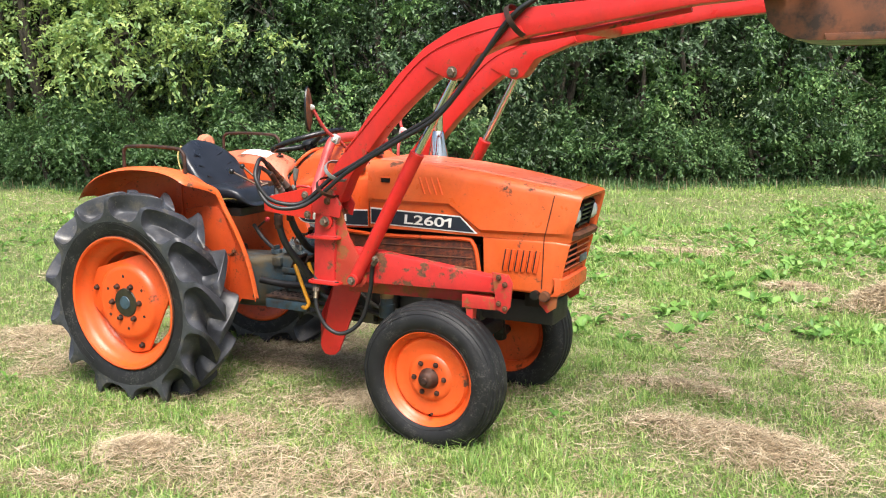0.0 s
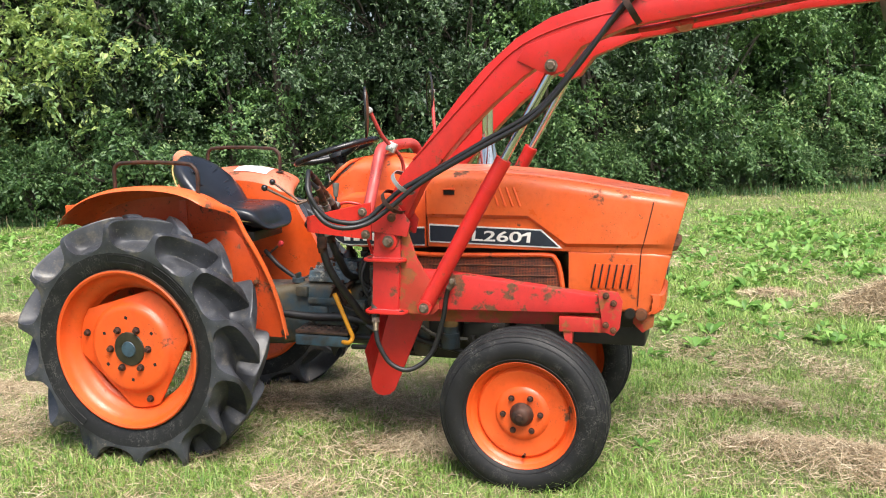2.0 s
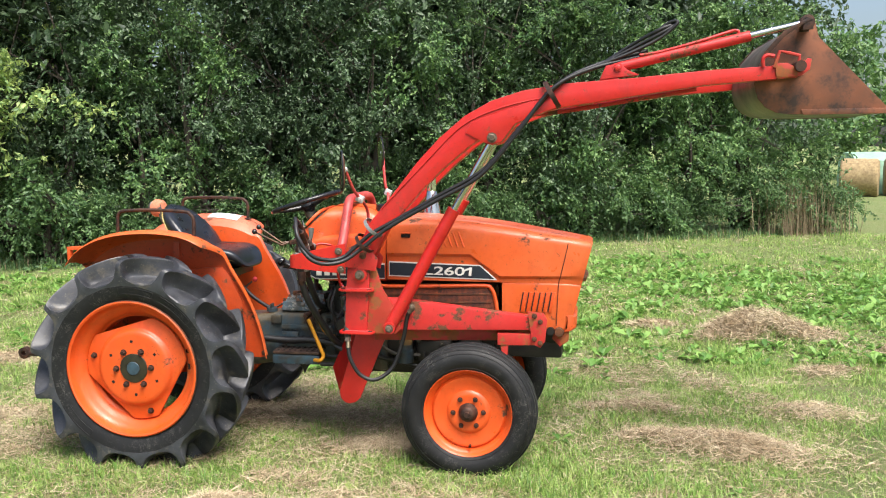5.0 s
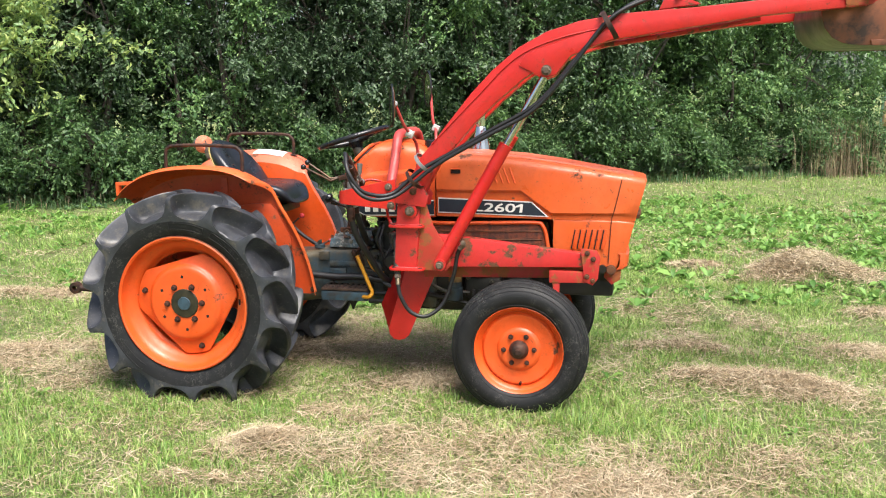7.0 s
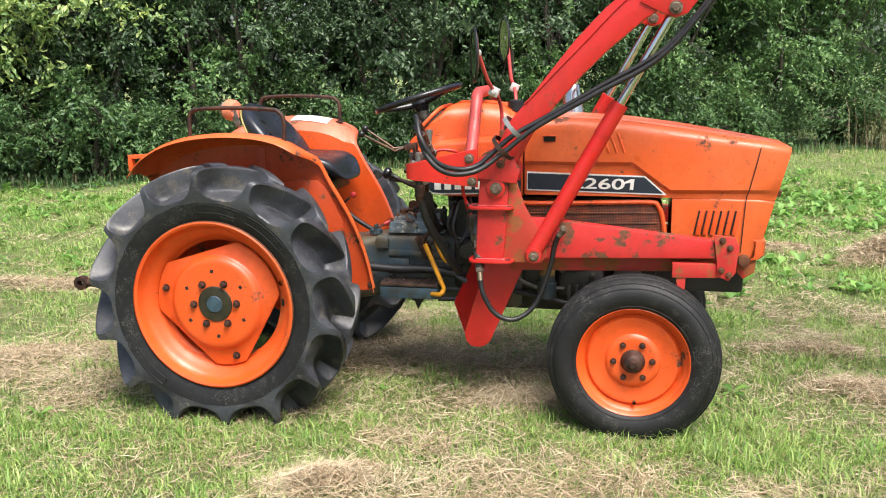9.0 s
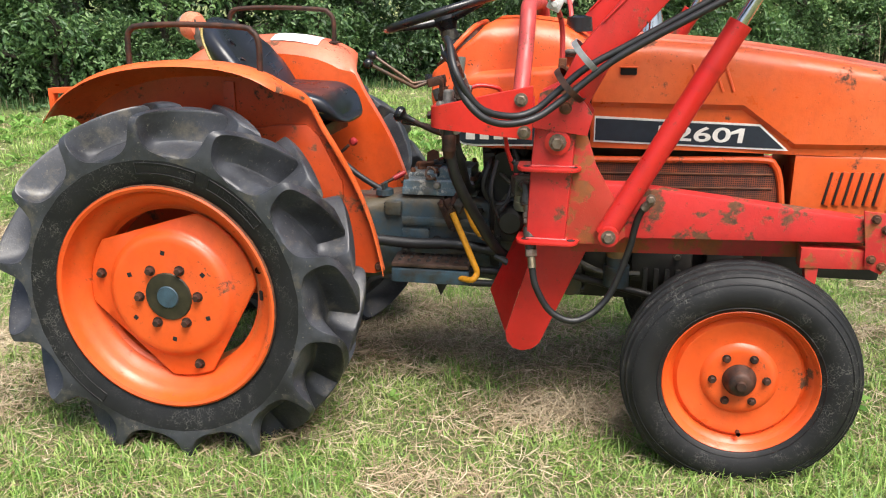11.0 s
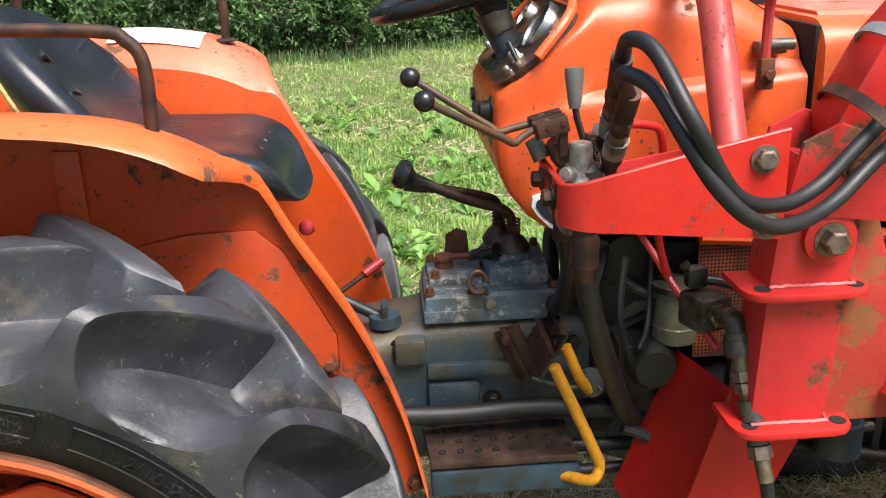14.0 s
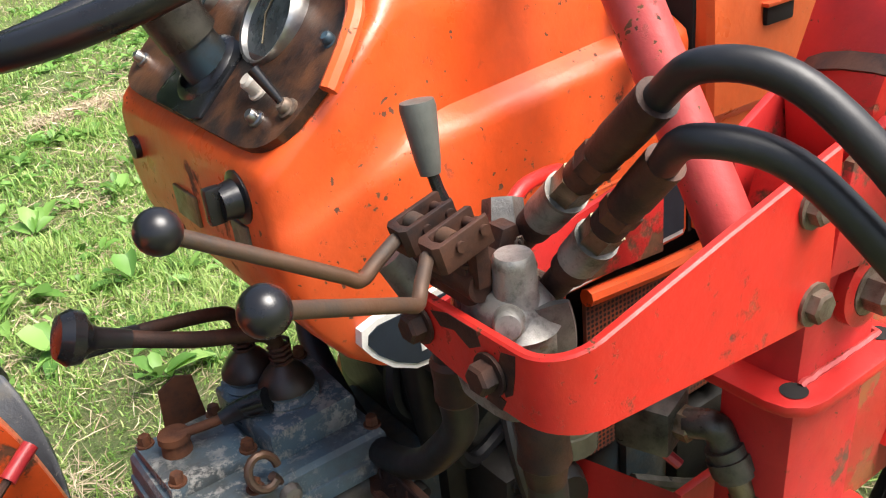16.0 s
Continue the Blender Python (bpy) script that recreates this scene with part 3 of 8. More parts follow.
def front_wheel(s):
    place = pose(1.785, s * 0.453, 0.314) @ Matrix.Scale(1.025, 4) if s < 0 else pose(1.785, s * 0.453, 0.314, 0, 0, 180) @ Matrix.Scale(1.025, 4)
    bm = B()
    add_lathe(bm, [(0.214, -0.062), (0.226, -0.066), (0.228, -0.073), (0.222, -0.077), (0.214, -0.070), (0.207, -0.050), (0.196, -0.040), (0.190, -0.022), (0.19, 0.03), (0.222, 0.073), (0.214, 0.062), (0.182, 0.02), (0.182, -0.02)], 64, closed=True)
    wheel = part("front_wheel", bm, ORANGE_CLEAN, tractor, "orange steel front wheel with a ribbed tyre", place)
    bm = add_lathe(B(), [(0.0, -0.050), (0.070, -0.050), (0.086, -0.052), (0.100, -0.050), (0.112, -0.038), (0.150, -0.036), (0.166, -0.042), (0.178, -0.042), (0.190, -0.030), (0.193, 0.0), (0.0, -0.01)], 64)
    part("wheel_disc", bm, ORANGE_CLEAN, wheel, "dished orange steel disc")
    for k in range(6):
        a = radians(2) + k * math.pi / 3
        bm = add_bolt(B(), (0.077 * math.cos(a), -0.051, 0.077 * math.sin(a)), 0.0095, 0.014)
        part("wheel_bolt", bm, RUST_BROWN, wheel)
    bm = add_lathe(B(), [(0.0, -0.104), (0.013, -0.104), (0.016, -0.096), (0.030, -0.094), (0.036, -0.088), (0.040, -0.072), (0.046, -0.064), (0.050, -0.046)], 32)
    part("hub", bm, RUST_BROWN, wheel, "greasy rusted hub with a nut")
    bm = B()
    prof = [(0.210, -0.055), (0.220, -0.072), (0.232, -0.0805), (0.247, -0.0890), (0.266, -0.0945), (0.286, -0.0945), (0.303, -0.0890), (0.316, -0.0800), (0.3235, -0.0735), (0.3275, -0.0735), (0.3335, -0.0640)]
    for y in (-0.050, -0.0185, 0.0185, 0.050):
        crown = 0.3475 - abs(y) ** 2 * 2.6
        prof += [(crown - 0.009, y - 0.0135), (crown, y - 0.0105), (crown, y + 0.0105), (crown - 0.009, y + 0.0135)]
    prof += [(0.330, 0.070), (0.316, 0.080), (0.300, 0.090), (0.270, 0.094), (0.245, 0.088), (0.226, 0.076), (0.210, 0.055)]
    add_lathe(bm, prof + [(0.20, 0.04), (0.20, -0.04)], 96, closed=True)
    for r, a in ((0.2375, -0.0838), (0.3095, -0.0860)):
        add_lathe(bm, [(r - 0.002, a + 0.001), (r - 0.0006, a - 0.0022), (r + 0.0014, a - 0.0012), (r + 0.002, a + 0.002)], 96)
    part("tyre", bm, TYRE, wheel, "worn black ribbed tyre", angle=40)
    bm = add_lathe(B(), [(0.007, -0.065), (0.006, -0.03)], 8, pose(0.01, 0, -0.172))
    part("valve_stem", bm, RUST_BROWN, wheel)
    return wheel


for s in (-1, 1):
    rear_wheel(s)
    front_wheel(s)

ARC = [(-0.43, 1.045), (-0.37, 1.115), (-0.28, 1.172), (-0.17, 1.208), (-0.05, 1.226), (0.08, 1.230), (0.20, 1.220), (0.29, 1.196), (0.355, 1.160), (0.40, 1.100),
       (0.44, 1.020), (0.485, 0.945), (0.53, 0.865), (0.57, 0.775), (0.605, 0.67), (0.635, 0.53)]


def fender(s):
    """Mudguard: an upright inner wall, an arched top with a rolled lip, and a strip down to the step."""
    bm = B()
    arc = [Vector((x, 0, z)) for x, z in ARC]
    line = glide(arc, 3)
    rows = []
    for p in line:
        f = max(0.0, min(1.0, (p.x - 0.345) / 0.06))
        f = f * f * (3 - 2 * f)
        wide = 0.225 * (1 - f) + 0.030 * f
        y = lambda t: s * (0.304 + wide * t)
        droop = lambda t: 0.005 * t ** 3 * (1 - f)
        sag = 1 - f
        rows.append([(p.x, y(0), p.z - 0.055 * sag), (p.x, y(0.08), p.z - 0.038 * sag + 0.006 * f), (p.x, y(0.24), p.z - 0.012 * sag + 0.008 * f), (p.x, y(0.5), p.z + 0.006), (p.x, y(0.8), p.z + 0.010), (p.x, y(0.97), p.z - droop(1) + 0.006), (p.x, y(1.0), p.z - 0.006 - 0.004 * f), (p.x, y(0.985), p.z - 0.008 - 0.004 * f)])
    grid = [[bm.verts.new(q) for q in r] for r in rows]
    for a, b in zip(grid, grid[1:]):
        for k in range(len(a) - 1):
            bm.faces.new((a[k], a[k + 1], b[k + 1], b[k]))
    bmesh.ops.recalc_face_normals(bm, faces=bm.faces[:])
    bmesh.ops.solidify(bm, geom=bm.faces[:], thickness=0.003)
    # the near wall's paint carries both dirt and the arch's shade
    skin_paint, wall_paint = (ORANGE_TOP, ORANGE) if s > 0 else (ORANGE_BODY, ORANGE_DIRT_SHADE)
    top = part("fender", bm, skin_paint, tractor, "arched orange steel mudguard with a bent lip", angle=50)
    bm = B()
    out = [(p.x, p.z - 0.055 * max(0.0, min(1.0, (0.405 - p.x) / 0.06))) for p in line] + [(0.60, 0.52), (0.52, 0.52), (0.44, 0.42), (-0.2, 0.42), (-0.42, 0.7)]
    add_prism(bm, out, s * 0.301, s * 0.306, 0.0)
    part("inner_wall", bm, wall_paint, top)
    bm = add_prism(B(), [(0.16, 0.995), (0.28, 1.018), (0.385, 1.022), (0.425, 0.985), (0.50, 0.835), (0.50, 0.775), (0.455, 0.755), (0.44, 0.56), (0.16, 0.56)], s * 0.305, s * 0.317, 0.009)
    part("pressed_panel", bm, wall_paint, top)
    bm = B()
    add_prism(bm, [(0.10, 1.158), (0.14, 1.156), (0.14, 0.62), (0.10, 0.62)], s * 0.306, s * 0.316, 0.004)
    part("stiffener", bm, wall_paint, top)
    bm = B()
    add_tube(bm, [(0.34, s * 0.307, 0.835), (0.40, s * 0.309, 0.825), (0.455, s * 0.309, 0.82), (0.492, s * 0.309, 0.80), (0.488, s * 0.309, 0.765)], 0.006, 6, 4)
    part("pressed_rib", bm, wall_paint, top)
    for c in ((0.484, s * 0.308, 0.781), (0.615, s * 0.308, 0.545)):
        part("fender_bolt", add_bolt(B(), c, 0.011, 0.012, "y", s), RUST, top)
    bm = B()
    y = s * 0.43
    add_tube(bm, [(-0.160, y, 1.215), (-0.158, y, 1.30), (-0.145, y, 1.328), (-0.11, y, 1.340), (0.04, y, 1.345), (0.225, y, 1.338), (0.262, y, 1.325), (0.282, y, 1.292), (0.281, y, 1.195)], 0.0095, 10, 4)
    part("grab_rail", bm, RUST_BROWN, top, "bent rusty grab rail")
    for x, z in ((-0.160, 1.222), (0.281, 1.208)) if s > 0 else ():
        part("rail_foot", add_lathe(B(), [(0.024, 0), (0.024, 0.004), (0.012, 0.008)], 16, pose(x, y, z, 90)), RUST_BROWN, top)
    return top


fender(-1)
far_fender = fender(1)
far_fender.location = (-0.03, 0.0, 0.022)
bm = add_loft(B(), [[(x, 0.356, z - 0.006), (x, 0.415, z + 0.011), (x, 0.462, z + 0.0135), (x, 0.462, z + 0.0115), (x, 0.415, z + 0.009), (x, 0.356, z - 0.008)] for x, z in ((0.040, 1.2290), (0.095, 1.2298), (0.155, 1.2250), (0.235, 1.2120))])
part("notice_plate", bm, WHITE, far_fender, "peeling white notice plate", smooth=False)
# turn signal lamp and rear brackets
bm = add_lathe(B(), [(0, -0.062), (0.04, -0.055), (0.056, -0.030), (0.058, 0.0), (0.050, 0.008)], 28, pose(-0.380, 0.47, 1.292, 0, 0, 62))
part("side_lamp", bm, AMBER, tractor, "faded amber side lamp")
bm = add_lathe(B(), [(0.050, 0.006), (0.054, 0.012), (0.040, 0.05), (0, 0.055)], 24, pose(-0.380, 0.47, 1.292, 0, 0, 62))
part("lamp_body", bm, ALLOY, tractor)
bm = add_tube(B(), [(-0.355, 0.47, 1.25), (-0.33, 0.46, 1.19), (-0.30, 0.45, 1.13)], 0.012)
part("lamp_stalk", bm, RUST, tractor)
bm = add_box(B(), (-0.335, 0.425, 1.262), (0.040, 0.006, 0.110), 0.003, pose(0, 0, 0, 0, -22, -18))
add_bolt(bm, (-0.352, 0.420, 1.295), 0.010, 0.010)
part("lamp_bracket", bm, ALLOY, tractor, "dull grey lamp bracket")
for s in (-1, 1):
    bm = add_prism(B(), [(-0.53, 1.125), (-0.36, 1.135), (-0.36, 1.115), (-0.51, 1.108), (-0.51, 1.05), (-0.53, 1.05)], s * 0.335, s * 0.305, 0.003)
    part("rear_bracket", bm, ORANGE, tractor)

# ---- hood, cowl ----
def nose_shear(X, z):
    """The front of the hood and nose leans forward towards the top."""
    f = max(0.0, min(1.0, (X - 1.95) / 0.42))
    return X + f * f * 0.25 * (z - 1.085)


def skin(rows, n=5):
    rings = []
    for X, hw, z0, z1, rt, rb, hb in rows:
        rings.append([(nose_shear(X, z), y, z) for y, z in rrect(hw, z0, z1, rt, rb, n, hb)])
    return rings


def ledge(X):
    """Height of the pressed step along the hood's side."""
    if X < 1.76:
        return 1.092
    if X < 1.92:
        return 1.092 - (X - 1.76) / 0.16 * 0.117
    return 0.975


def hood_ring(X, hw, z0, z1, rt, step):
    zl = max(ledge(X), z0 + 0.02)
    half_ring = [(hw - rt + rt * math.sin(radians(a)), z1 - rt + rt * math.cos(radians(a))) for a in (0, 18, 36, 54, 72, 90)]
    half_ring += [(hw + 0.003, 0.5 * (z1 - rt + zl)), (hw + 0.004, zl + 0.014), (hw - step, zl - 0.004), (hw - step - 0.001, z0)]
    ring = half_ring + [(-y, z) for y, z in half_ring[::-1]]
    return [(nose_shear(X, z), y, z) for y, z in ring]


bm = B()
rows = [(1.300, 0.228, 0.962, 1.282, 0.060, 0.010), (1.305, 0.236, 0.958, 1.294, 0.058, 0.013), (1.5, 0.241, 0.958, 1.290, 0.055, 0.014), (1.70, 0.240, 0.957, 1.276, 0.052, 0.014), (1.76, 0.239, 0.956, 1.271, 0.052, 0.014), (1.80, 0.237, 0.955, 1.266, 0.052, 0.014), (1.86, 0.234, 0.954, 1.258, 0.05, 0.014), (1.92, 0.230, 0.953, 1.250, 0.05, 0.014),
        (2.05, 0.219, 0.950, 1.230, 0.048, 0.012), (2.15, 0.209, 0.948, 1.212, 0.046, 0.012), (2.28, 0.194, 0.945, 1.190, 0.040, 0.010), (2.375, 0.182, 0.942, 1.170, 0.034, 0.008), (2.388, 0.175, 0.948, 1.162, 0.03, 0.004),
        (2.380, 0.163, 0.985, 1.146, 0.026, 0.002), (2.30, 0.154, 0.995, 1.136, 0.024, 0.002)]
add_loft(bm, [hood_ring(*row) for row in rows], (True, False))
hood = part("hood", bm, ORANGE_BODY, tractor, "orange sheet-metal hood, scuffed and faded on top", angle=28)
# panel joint near the nose and a dark torn spot
for s in (-1, 1):
    bm = add_tube(B(), [(2.280, s * 0.1960, 1.165), (2.262, s * 0.2020, 1.08), (2.240, s * 0.2030, 0.985), (2.232, s * 0.1965, 0.955), (2.226, s * 0.1930, 0.85), (2.220, s * 0.1920, 0.72)], 0.0022, 6, 3)
    part("panel_joint", bm, DARK_HOLE, hood)
bm = add_loft(B(), [[(2.318 + 0.25 * (z - 0.99), y, z) for y, z in rrect(0.16, 0.99, 1.14, 0.02, 0.02)], [(2.22, y, z) for y, z in rrect(0.16, 0.99, 1.14, 0.02, 0.02)]])
part("lamp_recess", bm, RUST_BROWN, hood, smooth=False)
# faded pressed panel along the top of the hood
bm = B()
rings = []
for X, zt, h in ((1.33, 1.2935, 0.150), (1.5, 1.2905, 0.152), (1.75, 1.2725, 0.150), (1.95, 1.2455, 0.145), (2.15, 1.2125, 0.135), (2.34, 1.178, 0.125)):
    rings.append([(X, -h, zt - 0.004), (X, -h + 0.012, zt + 0.006), (X, h - 0.012, zt + 0.006), (X, h, zt - 0.004)])
add_loft(bm, rings)
part("hood_top", bm, ORANGE_TOP, hood, "sun-faded hood top with bare rusty patches")
for s in (-1, 1):
    # louvres and slots pressed in the side
    for k in range(4):
        bm = add_tube(B(), [(1.60 + k * 0.032, s * 0.2395, 1.225), (1.63 + k * 0.032, s * 0.2425, 1.145)], 0.0055, 8, 1, False)
        part("louvre", bm, ORANGE, hood)
    bm = add_box(B(), (1.410, s * 0.2395, 1.203), (0.050, 0.012, 0.024), 0.004)
    part("hood_slot", bm, DARK_HOLE, hood)
    bm = add_box(B(), (1.410, s * 0.2405, 1.215), (0.056, 0.016, 0.005), 0.002)
    part("slot_lip", bm, ORANGE, hood)
    # stripe with its border
    bm = add_prism(B(), [(1.312, 1.060), (1.815, 1.046), (1.905, 0.966), (1.312, 0.978)], s * 0.2250, s * 0.2285, 0.0)
    stripe = part("stripe_border", bm, WHITE, hood, smooth=False)
    bm = add_prism(B(), [(1.316, 1.053), (1.812, 1.040), (1.890, 0.972), (1.316, 0.984)], s * 0.2285, s * 0.2300, 0.0)
    part("stripe", bm, NAVY, hood, smooth=False)


def lettering(text, size, at, material, parent, wide=1.0):
    """Raised letters in the built-in font, as a mesh."""
    cu = bpy.data.curves.new("lettering", "FONT")
    cu.body, cu.size, cu.extrude, cu.offset = text, size, 0.0006, 0.0010
    tmp = bpy.data.objects.new("lettering_curve", cu)
    scene.collection.objects.link(tmp)
    bpy.context.view_layer.update()
    me = bpy.data.meshes.new_from_object(tmp.evaluated_get(bpy.context.evaluated_depsgraph_get()))
    bpy.data.objects.remove(tmp)
    me.materials.clear()
    me.materials.append(material)
    me.transform(Matrix(((wide, 0.10, 0, 0), (0, 1, 0, 0), (0, 0, 1, 0), (0, 0, 0, 1))))
    ob = new("lettering", me)
    ob.parent = parent
    ob.matrix_basis = at
    ob["label"] = "white model number " + text
    return ob


def numeral_flag(ob):
    """The slanted flag of the last numeral, a part of the lettering."""
    xr, zt = max(v.co.x for v in ob.data.vertices), max(v.co.y for v in ob.data.vertices)
    bm = add_prism(B(), [(xr - 0.010, zt - 0.001), (xr - 0.014, zt - 0.001), (xr - 0.040, zt - 0.013), (xr - 0.042, zt - 0.022), (xr - 0.012, zt - 0.014)], -0.0006, 0.0010, 0.0, "z")
    part("numeral_flag", bm, WHITE, ob, smooth=False)


numeral_flag(lettering("L2601", 0.064, pose(1.500, -0.2312, 0.991, 90, 0.7, 0), WHITE, hood, 1.80))

# lower nose with its grille
bm = B()
rows = [(1.93, 0.212, 0.700, 0.956, 0.012, 0.015, 0.206), (2.15, 0.199, 0.694, 0.953, 0.014, 0.016, 0.194), (2.30, 0.186, 0.686, 0.950, 0.016, 0.02, 0.182), (2.375, 0.176, 0.684, 0.946, 0.02, 0.02, 0.176),
        (2.388, 0.170, 0.700, 0.940, 0.02, 0.02, 0.166), (2.376, 0.160, 0.792, 0.925, 0.016, 0.016, 0.146), (2.30, 0.150, 0.798, 0.920, 0.016, 0.016, 0.138)]
add_loft(bm, skin(rows), (True, False))
nose = part("nose", bm, ORANGE_BODY, tractor, "orange nose panel with a dented bumper edge", angle=32)
bm = add_loft(B(), [[(2.275, y, z) for y, z in rrect(0.15, 0.79, 0.92, 0.01, 0.01)], [(2.24, y, z) for y, z in rrect(0.15, 0.79, 0.92, 0.01, 0.01)]])
part("grille_back", bm, DARK_HOLE, nose, smooth=False)
for k in range(4):
    bm = add_box(B(), (2.316 + 0.0075 * k, 0, 0.812 + 0.031 * k), (0.006, 0.30, 0.008), 0.002)
    part("grille_bar", bm, ORANGE_TOP, nose)
bm = add_box(B(), (2.328, 0.085, 0.835), (0.006, 0.10, 0.036), 0.003)
part("badge", bm, COVER_BLUE, nose)
# rolled bumper edge below the grille and a rusty chin under the lamps
bm = add_loft(B(), [[(x, y, z) for x, z in ((2.285, 0.770), (2.318 - bow, 0.776), (2.330 - bow, 0.766), (2.328 - bow, 0.705), (2.312 - bow, 0.688), (2.270, 0.686))] for y, bow in ((-0.186, 0.050), (-0.178, 0.018), (-0.150, 0.004), (0.0, 0.0), (0.150, 0.004), (0.178, 0.018), (0.186, 0.050))])
part("bumper_edge", bm, ORANGE, nose, "dented orange bumper edge, rusty below")
bm = add_loft(B(), [[(x, y, z) for x, z in ((2.33, 0.985), (2.372 - bow, 0.990), (2.388 - bow, 0.978), (2.380 - bow, 0.956), (2.33, 0.950))] for y, bow in ((-0.165, 0.030), (-0.14, 0.006), (0.0, 0.0), (0.14, 0.006), (0.165, 0.030))])
part("chin", bm, RUST, nose, "rusty lip under the lamps")
for k in range(5):
    bm = add_box(B(), (2.345 + 0.006 * k, 0.0, 1.018 + 0.024 * k), (0.022, 0.150, 0.010), 0.003, pose(0, 0, 0, 0, 25, 0))
    part("lamp_louvre", bm, BLACK_PLASTIC, hood)
for s in (-1, 1):
    bm = add_box(B(), (2.356, s * 0.078, 1.066), (0.03, 0.008, 0.125), 0.003, pose(0, 0, 0, 0, 14, 0))
    part("louvre_frame", bm, BLACK_PLASTIC, hood)
    bm = add_lathe(B(), [(0.0, 0.018), (0.025, 0.014), (0.040, 0.0), (0.044, -0.006), (0.044, -0.022), (0.0, -0.03)], 28, pose(2.362, s * 0.122, 1.068, 0, 0, -90))
    part("headlamp", bm, LENS, hood, "small round headlamp")
    for k in range(6):
        bm = add_box(B(), (2.035 + k * 0.030, s * 0.2035 - s * 0.0019 * k, 0.848), (0.007, 0.010, 0.105), 0.003, pose(0, 0, 0, 0, 10, 0))
        part("vent_slot", bm, DARK_HOLE, nose)
        bm = add_box(B(), (2.047 + k * 0.030, s * 0.2050 - s * 0.0019 * k, 0.848), (0.018, 0.010, 0.110), 0.004, pose(0, 0, 0, 0, 10, 0))
        part("vent_rib", bm, ORANGE, nose)
# side screens of the engine bay with their rounded frames
for s in (-1, 1):
    bm = add_prism(B(), [(1.13, 0.70), (1.13, 0.925), (1.31, 0.915), (1.83, 0.925), (1.868, 0.905), (1.885, 0.86), (1.90, 0.70)], s * 0.200, s * 0.206, 0.0)
    screen = part("side_screen", bm, MESH, tractor, "rusty pressed-mesh engine screen", smooth=False)
    bm = add_tube(B(), [(1.13, s * 0.208, 0.930), (1.31, s * 0.208, 0.918), (1.60, s * 0.208, 0.925), (1.83, s * 0.208, 0.932), (1.872, s * 0.208, 0.915), (1.893, s * 0.208, 0.86), (1.91, s * 0.208, 0.74)], 0.011, 8, 4)
    part("screen_frame", bm, ORANGE, screen)
    for k in range(3):
        bm = add_tube(B(), [(1.32, s * 0.206, 0.872 - 0.045 * k), (1.87, s * 0.206, 0.885 - 0.045 * k)], 0.004, 6, 1, False)
        part("screen_rib", bm, RUST, screen)

bm = B()
rows = [(0.777, 0.186, 1.085, 1.180, 0.014, 0.014, 0.182), (0.784, 0.197, 1.052, 1.190, 0.018, 0.014, 0.193), (0.800, 0.203, 1.020, 1.204, 0.022, 0.014, 0.199), (0.830, 0.206, 0.982, 1.229, 0.026, 0.014, 0.203), (0.860, 0.207, 0.960, 1.254, 0.028, 0.014, 0.205), (0.885, 0.208, 0.950, 1.275, 0.030, 0.014, 0.206), (0.918, 0.208, 0.945, 1.303, 0.040, 0.014, 0.207),
        (0.945, 0.208, 0.942, 1.335, 0.06, 0.014, 0.207), (0.985, 0.208, 0.940, 1.357, 0.085, 0.014, 0.207), (1.08, 0.209, 0.940, 1.360, 0.095, 0.014, 0.208), (1.19, 0.210, 0.942, 1.346, 0.095, 0.014, 0.210), (1.235, 0.211, 0.945, 1.318, 0.09, 0.014, 0.212), (1.292, 0.212, 0.948, 1.282, 0.07, 0.014, 0.214)]


def cowl_ring(X, hw, z0, z1, rt, rb, hb):
    """Upright sides up to a soft shoulder, then leaning in to a rounded top."""
    f = max(0.0, min(1.0, (X - 0.88) / 0.10))
    sh = min(1.118 + 0.055 * min(1.0, (X - 0.777) / 0.16) + 0.03 * max(0.0, X - 0.94) / 0.35, z1 - 0.035)
    inset = 0.007 + 0.028 * f
    r = 0.016 + (min(rt, 0.085) - 0.016) * f
    half_ring = [(0.0, z1), (hw * 0.5, z1 - 0.003 * f)]
    half_ring += [(hw - inset - r + r * math.sin(radians(a)), z1 - r + r * math.cos(radians(a)) - 0.004 * f) for a in (0, 15, 30, 45, 60, 75, 86)]
    half_ring += [(hw - inset * 0.94, max(sh + 0.022, sh + 0.5 * (z1 - r - sh))), (hw - inset * 0.84, sh + 0.017), (hw - inset * 0.42, sh + 0.009), (hw - inset * 0.1, sh + 0.001), (hw, sh - 0.010), (hw, 0.5 * (sh + z0)), (hb, z0 + rb), (hb - rb * 0.3, z0 + rb * 0.3), (hb - rb, z0)]
    return [(X, y, z) for y, z in half_ring] + [(X, -y, z) for y, z in half_ring[:0:-1]]


rings = [cowl_ring(*row) for row in rows]
add_loft(bm, rings)
cowl = part("dash_cowl", bm, ORANGE, tractor, "orange dash cowl with flaking paint and rust spots", angle=40)
SLOPE = pose(0.8565, 0, 1.2545, 0, -40, 0)  # the plane of the instrument panel
bm = B()
